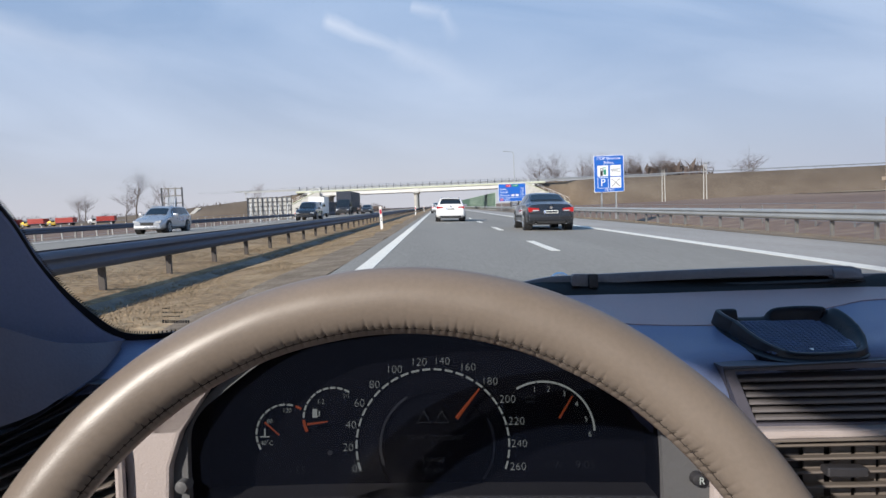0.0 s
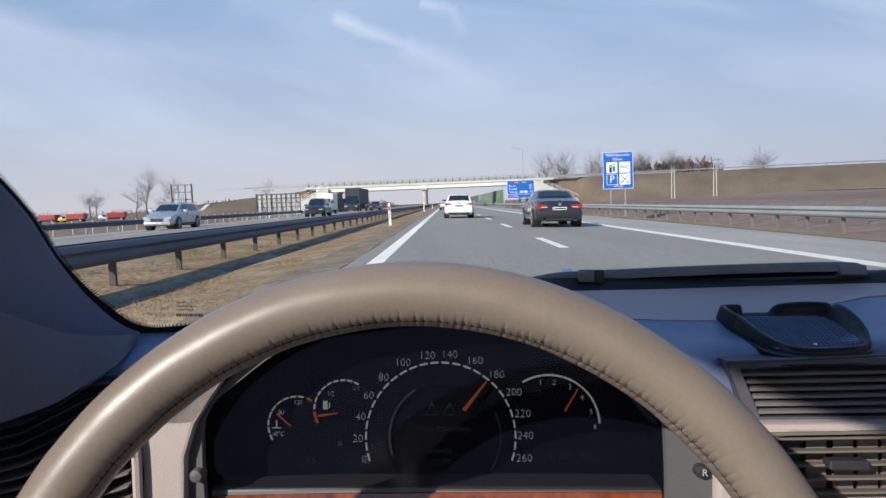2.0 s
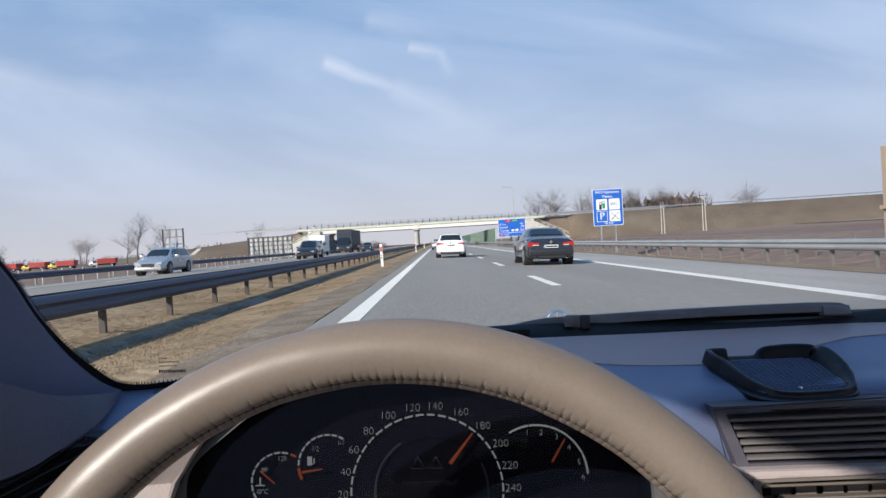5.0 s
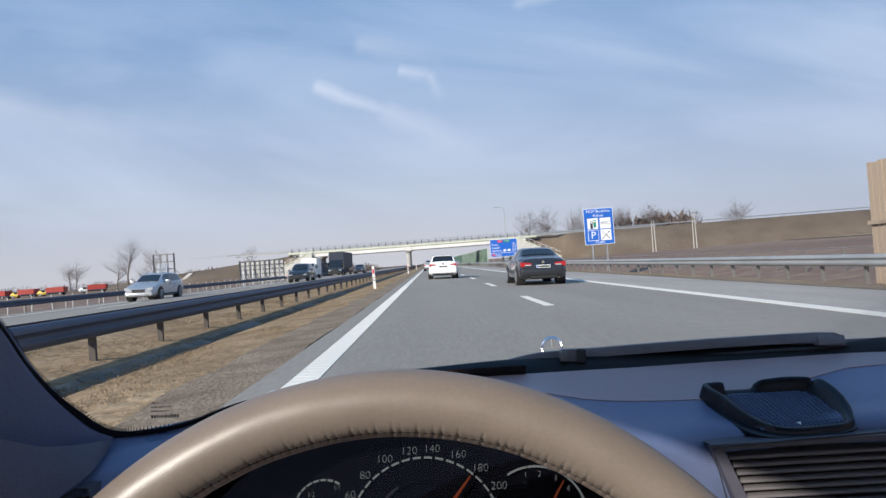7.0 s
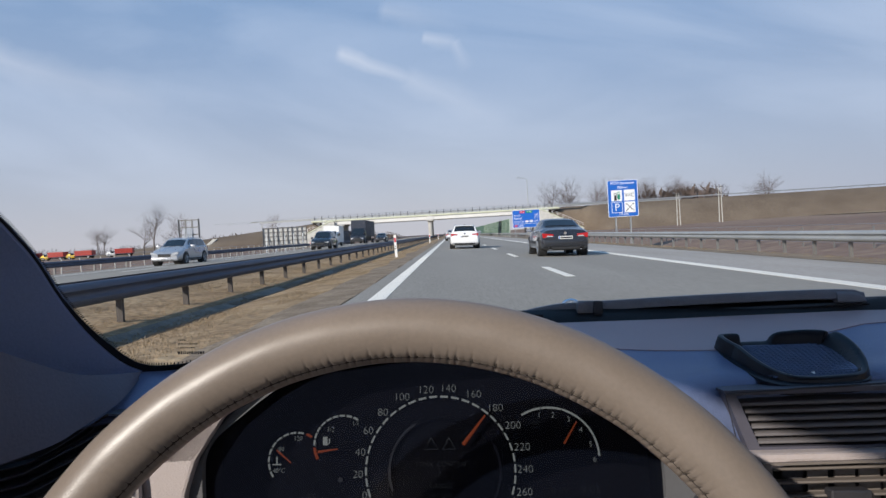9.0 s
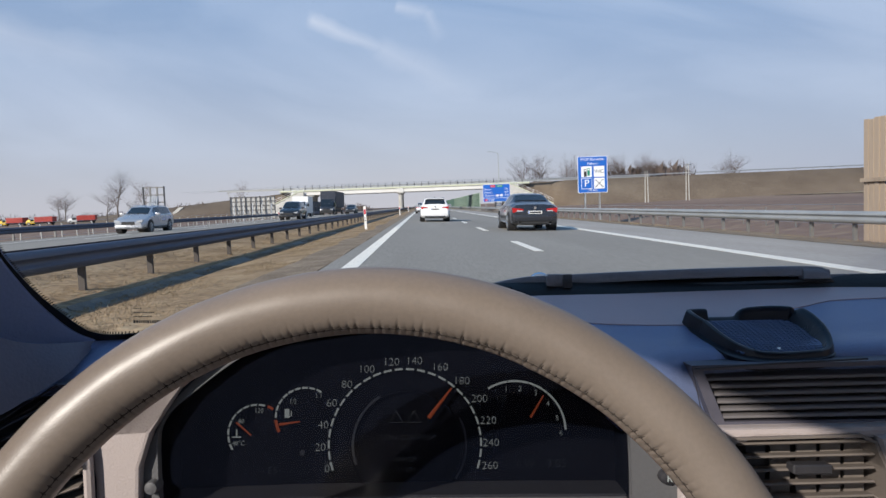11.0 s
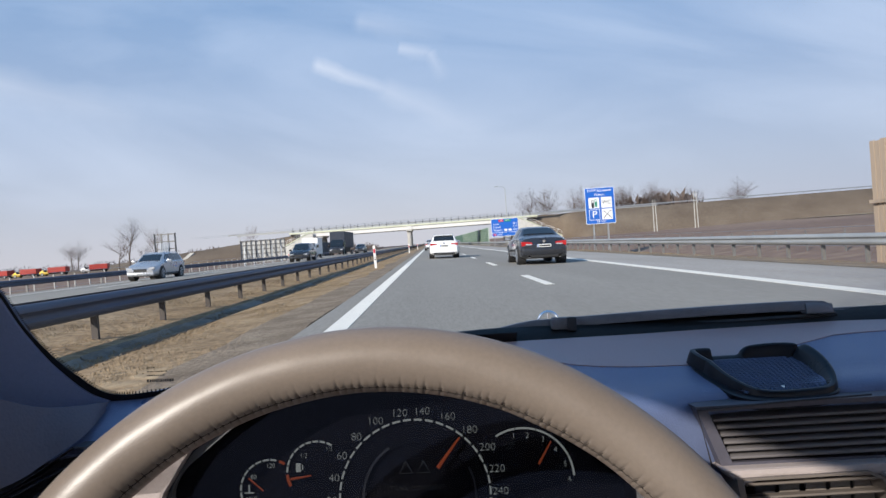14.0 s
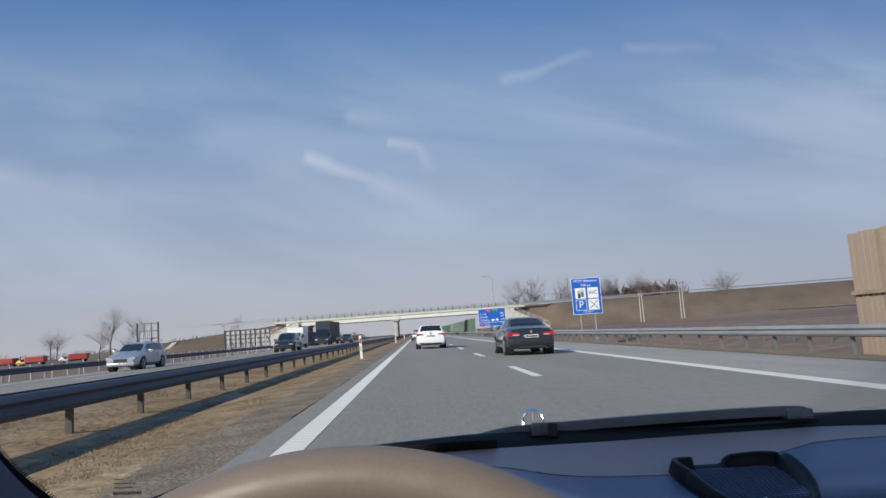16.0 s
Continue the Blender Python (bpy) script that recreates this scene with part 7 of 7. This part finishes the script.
def pillar():
    e = smooth_line(EDGE, 5)
    rows = []
    for i, p in enumerate(e):
        f = i / (len(e) - 1)
        back = Vector((-0.10 - 0.02 * f, -0.05 + 0.02 * f, -0.01 - 0.03 * f))
        rows.append([p + Vector((0.0, 0.006, 0.0)), p, p + back * 0.25 + Vector((-0.004, -0.012, 0)), p + back * 0.6 + Vector((0, -0.012, 0)), p + back, p + back + Vector((-0.03, 0.03, -0.02))])
    bm = sheet(rows, 0.003)
    bmesh.ops.recalc_face_normals(bm, faces=bm.faces)
    pl = cabin_thing("windscreen_pillar", "windscreen pillar above the dashboard, its trim coloured blue-grey for skylit shade", "car pillar")
    part("trim", bm, PILLAR, pl, smooth=60)
    # lower trim of the pillar, down to the side vent
    top = [(213, 605, 0.445), (165, 612, 0.42), (95, 610, 0.395), (20, 590, 0.37), (-75, 556, 0.340)]
    bot = [(207, 618, 0.442), (170, 664, 0.408), (100, 708, 0.383), (45, 738, 0.365), (-75, 778, 0.334)]
    a, b = (smooth_line([on_plane(*q) for q in row], 5) for row in (top, bot))
    rows = [[p.lerp(q, f) + Vector((0, -0.003 * math.sin(math.pi * f), 0)) for f in (0, 0.25, 0.5, 0.75, 1)] for p, q in zip(a, b)]
    bm = sheet(rows, 0.003)
    bmesh.ops.recalc_face_normals(bm, faces=bm.faces)
    part("foot", bm, PILLARFOOT, pl, "dark lower trim", smooth=60)
    # black ceramic border of the glass with its row of dots
    gl = cabin_thing("windscreen_border", "black ceramic border of the windscreen with dotted edge", "windscreen edge")
    low = [on_plane(252, 610, 0.461), on_plane(296, 603, 0.468), on_plane(350, 591, 0.481), on_plane(450, 563, 0.508), (-0.0734, 0.5400, -0.0429), (-0.0019, 0.5600, -0.0399), (0.0777, 0.5650, -0.0379)]
    path = smooth_line(EDGE + low, 7)
    foot = 7 * (len(EDGE) - 3)
    mid = Vector((0.0000, 0.5000, 0.0584))
    strip_rows, dots = [], []
    for i, p in enumerate(path):
        q = (path[min(i + 4, len(path) - 1)] - path[max(i - 4, 0)]).normalized()
        inw = mid - p
        inw = (inw - q * inw.dot(q)).normalized()
        wide = 0.0050 + 0.0032 * min(1.0, max(0.0, (i - foot + 14) / 14))
        strip_rows.append([p - inw * 0.006 + Vector((0, 0.002, 0)), p + inw * wide + Vector((0, -0.001, 0))])
        dots.append((p + inw * (wide - 0.0045) + Vector((0, -0.003, 0)), inw))
    part("border_strip", sheet(strip_rows, 0.0006), FRIT, gl)
    bm = bmesh.new()
    dist = 0.0
    for (p, inw), (p2, inw2) in zip(dots[:96], dots[1:97]):
        seg = (p2 - p).length
        steps = max(1, int(seg / 0.0014))
        for s in range(steps):
            f = s / steps
            a, w = p.lerp(p2, f), inw.lerp(inw2, f)
            t = (p2 - p).normalized()
            o = a + w * 0.0045 + Vector((0, 0.0022, 0))
            loft([[o - t * 0.00045, o + t * 0.00045], [o + w * 0.0020 - t * 0.0002, o + w * 0.0020 + t * 0.0002]], False, False, bm)
    part("border_dots", bm, FRIT, gl)
    # etched maker's lines low in the corner of the glass: plain bars
    bm = bmesh.new()
    for r_, (v, n_) in enumerate(((578, 12), (567, 8), (560, 9), (553, 4))):
        u = 287
        rnd = random.Random(r_)
        for k in range(n_):
            w_ = rnd.uniform(1.5, 4.0)
            h_ = 5.0 if r_ == 0 else 1.6
            x0, y0, z0 = on_plane(u, v - 6, 0.470)
            x1, _, z1 = on_plane(u + w_, v - 6 - h_ - 0.3, 0.470)
            loft([[(x0, y0, z0), (x1, y0, z0)], [(x0, y0, z1), (x1, y0, z1)]], False, False, bm)
            u += w_ + 1.2
    part("etched_bars", bm, STICKER, gl)


pillar()


def wiper():
    wi = cabin_thing("windscreen_wiper", "black windscreen wiper parked at the foot of the glass", "wiper")
    pts = smooth_line([(0.0601, 0.6000, -0.0333), (0.0872, 0.5980, -0.0307), (0.1360, 0.5950, -0.0281), (0.2277, 0.5900, -0.0235), (0.3244, 0.5880, -0.0205), (0.3585, 0.5880, -0.0214)], 6)
    rows = []
    for i, p in enumerate(pts):
        f = i / (len(pts) - 1)
        h = 0.0064 * min(1, 0.25 + 3.0 * f) * (1 if f < 0.95 else 0.75)
        rows.append([p + Vector(q) for q in ((0, 0.003, h), (0, -0.0022, h * 0.95), (0, -0.0038, h * 0.5), (0, -0.0038, -0.0018), (0, 0.006, -0.003))])
    bm = loft(rows)
    bmesh.ops.recalc_face_normals(bm, faces=bm.faces)
    part("arm_cover", bm, RUBBER, wi, "dark grey moulded wiper cover", smooth=40)
    pts = smooth_line([(0.0527, 0.6000, -0.0373), (0.1356, 0.5930, -0.0349), (0.2513, 0.5880, -0.0307), (0.3621, 0.5860, -0.0267)], 6)
    part("blade", tube(pts, 0.0022, 6), BLACKPLASTIC, wi, "thin rubber blade", smooth=60)
    bm = boxed(-0.0105, -0.005, -0.0055, 0.0105, 0.006, 0.0055, 0.002, 2)
    j = part("joint", bm, RUBBER, wi, "wiper arm joint", smooth=40)
    j.location = (0.1226, 0.5920, -0.0270)
    bm = boxed(-0.004, -0.006, -0.006, 0.004, 0.006, 0.006, 0.0015, 2)
    j = part("joint", bm, BLACKPLASTIC, wi, smooth=40)
    j.location = (0.1290, 0.5900, -0.0274)
    bm = boxed(-0.0035, -0.006, -0.0045, 0.0035, 0.005, 0.0045, 0.0012, 2)
    j = part("joint", bm, RUBBER, wi, smooth=40)
    j.location = (0.1145, 0.5910, -0.0274)
    rings = []
    for f in (0, 0.2, 0.4, 0.6, 0.75, 0.87, 0.95, 1.0):
        h = 0.0060 * math.sqrt(max(0.03, 1 - (max(0, f - 0.2) / 0.8) ** 4))
        rings.append([(0.334 + 0.025 * f, 0.5862 - 0.0052 * math.cos(a) * (1 - 0.3 * f), -0.0250 + h * 1.5 * max(0, math.sin(a)) ** 0.6 + 0.0008 * min(0, math.sin(a))) for a in [2 * math.pi * q / 16 for q in range(16)]])
    bm = loft(rings)
    bmesh.ops.recalc_face_normals(bm, faces=bm.faces)
    part("end_cap", bm, RUBBER, wi, "rounded end cap of the wiper", smooth=40)
    # cowl strip
    cols = smooth_line([(-0.0781, 0.5750, -0.0495), (0.0567, 0.5900, -0.0406), (0.1544, 0.5900, -0.0386), (0.2766, 0.5900, -0.0352), (0.3818, 0.5880, -0.0317), (0.7228, 0.5400, -0.0242)], 5)
    rows = [[p + Vector((0, 0.012, 0.0085)), p + Vector((0, 0.002, 0.0085)), p + Vector((0, -0.006, 0.0015)), p + Vector((0, -0.012, -0.004)), p + Vector((0, -0.016, -0.012))] for p in cols]
    bm = sheet(rows, 0.002)
    bmesh.ops.recalc_face_normals(bm, faces=bm.faces)
    cw = cabin_thing("cowl_strip", "black plastic cowl strip at the foot of the windscreen", "car cowl")
    part("strip", bm, COWLBLACK, cw, smooth=60)
    bm = bmesh.new()
    for x, w, f in ((0.236, 0.0022, 0.35), (0.2395, 0.0030, 0.35), (0.244, 0.0016, 0.35), (0.2465, 0.0034, 0.35), (0.2515, 0.0026, 0.35), (0.230, 0.0075, 0.75)):
        z = -0.0352 + (x - 0.2766) * 0.028
        a, b = Vector((x, 0.592 - 0.008 * f, z + 0.0085 - 0.007 * f)), Vector((x, 0.592 - 0.008 * (f + 0.30), z + 0.0085 - 0.007 * (f + 0.30)))
        o, d = Vector((0, -0.0004, 0.0005)), Vector((w, 0, w * 0.03))
        if f > 0.5:
            b = a.lerp(b, 0.3)
        loft([[a + o, a + d + o], [b + o, b + d + o]], False, False, bm)
    part("worn_print", bm, LEDGE, cw, "worn pale print")


wiper()


def hood():
    bo = cabin_thing("bonnet", "silver car bonnet beyond the windscreen with a ring ornament", "car bonnet")
    rows = []
    for y, z, w in ((0.64, -0.085, 0.72), (0.85, -0.105, 0.73), (1.15, -0.14, 0.71), (1.45, -0.18, 0.66), (1.66, -0.235, 0.58), (1.72, -0.33, 0.54), (1.72, -0.60, 0.54)):
        rows.append([Vector((0.38 + w * q, y, z - 0.05 * abs(q) ** 3 - (0.012 if abs(q) < 0.1 else 0))) for q in (-1, -0.9, -0.6, -0.3, 0, 0.3, 0.6, 0.9, 1)])
    bm = sheet(rows, 0.004)
    bmesh.ops.recalc_face_normals(bm, faces=bm.faces)
    part("panel", bm, CARSILVER, bo, smooth=60)
    for side in (-1, 1):
        part("wing", boxed(0.38 + side * 0.70, 0.55, -0.75, 0.38 + side * 0.80, 1.62, -0.16, 0.04), CARSILVER, bo)
    c = Vector(on_plane(991, 502, 1.25))
    r = 0.0185
    ring = [[c + Vector((math.cos(a) * (r + 0.0028 * math.cos(b)), 0.0028 * math.sin(b), math.sin(a) * (r + 0.0028 * math.cos(b)))) for b in [2 * math.pi * q / 8 for q in range(8)]] for a in [2 * math.pi * q / 36 for q in range(37)]]
    part("ring_ornament", loft(ring, True, False), CHROME, bo, "upright chrome ring ornament", smooth=60)
    part("ornament_foot", tube([c + Vector((0, 0, -r)), c + Vector((0, 0, -r - 0.085))], [0.005, 0.011], 10), CHROME, bo, smooth=60)
    part("ornament_rib", tube([c, c + Vector((0, 0, r))], 0.0016, 6), CHROME, bo, smooth=60)


hood()


# ---- shell of the cabin, around and behind the driver ----
def shell():
    sh = cabin_thing("car_body", "closed car cabin shell with roof lining, doors and rear", "car body")
    part("roof", sheet([[(-0.43, 0.17, 0.262), (-0.15, 0.19, 0.375), (0.4, 0.20, 0.385), (0.95, 0.19, 0.375), (1.22, 0.16, 0.34)], [(-0.46, -0.09, 0.332), (-0.15, -0.09, 0.42), (0.4, -0.09, 0.45), (0.95, -0.09, 0.44), (1.25, -0.09, 0.38)], [(-0.46, -0.5, 0.422), (-0.15, -0.5, 0.53), (0.4, -0.5, 0.54), (0.95, -0.5, 0.53), (1.26, -0.5, 0.45)], [(-0.42, -1.7, 0.42), (-0.15, -1.7, 0.47), (0.4, -1.7, 0.48), (0.95, -1.7, 0.47), (1.2, -1.7, 0.42)]], 0.03), HEADLINER, sh, "pale cloth roof lining")
    part("left_door", boxed(-0.58, -1.7, -0.75, -0.50, 0.34, -0.13, 0.02), SEATDARK, sh)
    part("right_door", boxed(1.28, -1.7, -0.75, 1.36, 0.45, -0.13, 0.02), SEATDARK, sh)
    part("rear_wall", boxed(-0.58, -1.78, -0.75, 1.36, -1.7, -0.05, 0.02), SEATDARK, sh)
    part("floor_pan", boxed(-0.58, -1.78, -0.82, 1.36, 0.60, -0.75), SEATDARK, sh)
    for x in (-0.53, 1.31):
        part("door_pillar", tube([(x, -0.55, -0.14), (x * 0.9 if x < 0 else x - 0.05, -0.66, 0.46)], 0.035, 10), SEATDARK, sh)
    # unseen panel added to keep the sun off the left of the dash
    part("sail_panel", boxed(-0.42, 0.15, -0.20, -0.39, 0.46, 0.17, 0.01), PILLAR, sh)
    # right-hand windscreen pillar
    part("front_pillar", tube([(0.7935, 0.5000, -0.0658), (0.6254, 0.4400, 0.0514), (0.4264, 0.3000, 0.1841)], 0.03, 10), PILLAR, sh)


shell()


# ---- windscreen with its blue shade band and the mirror's dotted patch ----
def pane_at(x, s, off=0.0):
    """Point of the glass: s runs from the foot (0) to the roof (1)."""
    return Vector((x, 0.60 - 0.40 * s - 0.12 * max(0, abs(x - 0.38) - 0.45) - off * 0.73, -0.045 + 0.425 * s - off * 0.68))


def glass_material():
    m = bpy.data.materials.new("windscreen_glass")
    m.use_nodes = True
    nt = m.node_tree
    nt.nodes.clear()
    N, L = nt.nodes.new, nt.links.new
    tc = N("ShaderNodeTexCoord")
    sep = N("ShaderNodeSeparateXYZ")
    L(tc.outputs["Object"], sep.inputs[0])
    mr = N("ShaderNodeMapRange")
    L(sep.outputs[2], mr.inputs[0])
    mr.inputs[1].default_value, mr.inputs[2].default_value = 0.195, 0.285
    r = N("ShaderNodeValToRGB")
    for e, pos, col in zip((r.color_ramp.elements[0], r.color_ramp.elements.new(0.5), r.color_ramp.elements[1]), (0.0, 0.5, 1.0), ((0.985, 0.99, 0.99), (0.73, 0.875, 1.0), (0.165, 0.405, 0.82))):
        e.position, e.color = pos, (*col, 1)
    L(mr.outputs[0], r.inputs[0])
    tr = N("ShaderNodeBsdfTransparent")
    L(r.outputs[0], tr.inputs[0])
    gl = N("ShaderNodeBsdfGlossy")
    gl.inputs["Roughness"].default_value = 0.02
    fr = N("ShaderNodeFresnel")
    fr.inputs[0].default_value = 1.25
    mx = N("ShaderNodeMixShader")
    mul = N("ShaderNodeMath")
    mul.operation = "MULTIPLY"
    L(fr.outputs[0], mul.inputs[0])
    mul.inputs[1].default_value = 0.25
    L(mul.outputs[0], mx.inputs[0])
    L(tr.outputs[0], mx.inputs[1])
    L(gl.outputs[0], mx.inputs[2])
    out = N("ShaderNodeOutputMaterial")
    L(mx.outputs[0], out.inputs[0])
    return m


def windscreen():
    ws = cabin_thing("windscreen", "clear windscreen glass with a blue shade band at the top", "windscreen")
    rows = [[pane_at(x, s) for x in (-0.42, -0.2, 0.0, 0.2, 0.38, 0.6, 0.8, 1.0, 1.18)] for s in (0.02, 0.2, 0.4, 0.6, 0.8, 1.0)]
    bm = loft(rows, False, False)
    bmesh.ops.recalc_face_normals(bm, faces=bm.faces)
    g = part("glass", bm, glass_material(), ws, smooth=60)
    g.visible_shadow = False
    # black patch round the mirror's foot, fading into dots
    x0, x1, s0 = 0.236, 0.48, 0.674
    cor = 0.055
    line = []
    for k in range(9):
        a = radians(180 + 90 * k / 8)
        line.append((x0 + cor + cor * math.cos(a), s0 + cor * 1.0 + cor * math.sin(a)))
    for k in range(9):
        a = radians(270 + 90 * k / 8)
        line.append((x1 - cor + cor * math.cos(a), s0 + cor + cor * math.sin(a)))
    bm = bmesh.new()
    ctr = [(x0, 1.0)] + line + [(x1, 1.0)]
    bm.faces.new([bm.verts.new(pane_at(x, s, 0.003)) for x, s in ctr])
    bmesh.ops.solidify(bm, geom=bm.faces[:], thickness=0.0005)
    part("mirror_patch", bm, FRIT, ws, "black ceramic patch behind the mirror")
    bm = bmesh.new()
    run = [(x0, 1.0 - 0.02 * k) for k in range(14)] + line + [(x1, 0.74 + 0.02 * k) for k in range(13)]
    for ring_i, (out_d, rad) in enumerate(((0.003, 0.0016), (0.0062, 0.0013), (0.0093, 0.0010), (0.0122, 0.0006))):
        pts = []
        cx, cs = (x0 + x1) / 2, 0.9
        for x, s in run:
            dx, ds = x - cx, s - cs
            l = math.hypot(dx, ds)
            nx, ns = (dx / l, ds / l) if s < 0.74 else ((-1 if x < cx else 1), 0)
            pts.append(pane_at(x + nx * out_d, s + ns * out_d * 1.7, 0.003))
        dist, nxt = 0.0, (ring_i % 2) * 0.0017
        for a, b in zip(pts, pts[1:]):
            l = (b - a).length
            while nxt < dist + l:
                q = a.lerp(b, (nxt - dist) / l)
                bm.faces.new([bm.verts.new(q + Vector((math.cos(t) * rad, 0.68 * math.sin(t) * rad, -0.73 * math.sin(t) * rad))) for t in [math.pi * k / 3 for k in range(6)]])
                nxt += 0.0034
            dist += l
    part("patch_dots", bm, FRIT, ws, "rows of shrinking black dots")
    # mirror on its foot, above the view
    part("mirror_foot", tube([pane_at(0.38, 0.86, 0.006), pane_at(0.38, 0.86, 0.05)], 0.012, 10), BLACKPLASTIC, ws, smooth=60)
    part("rear_view_mirror", boxed(0.26, 0.165, 0.285, 0.50, 0.195, 0.345, 0.012, 2), BLACKPLASTIC, ws, smooth=40)


windscreen()
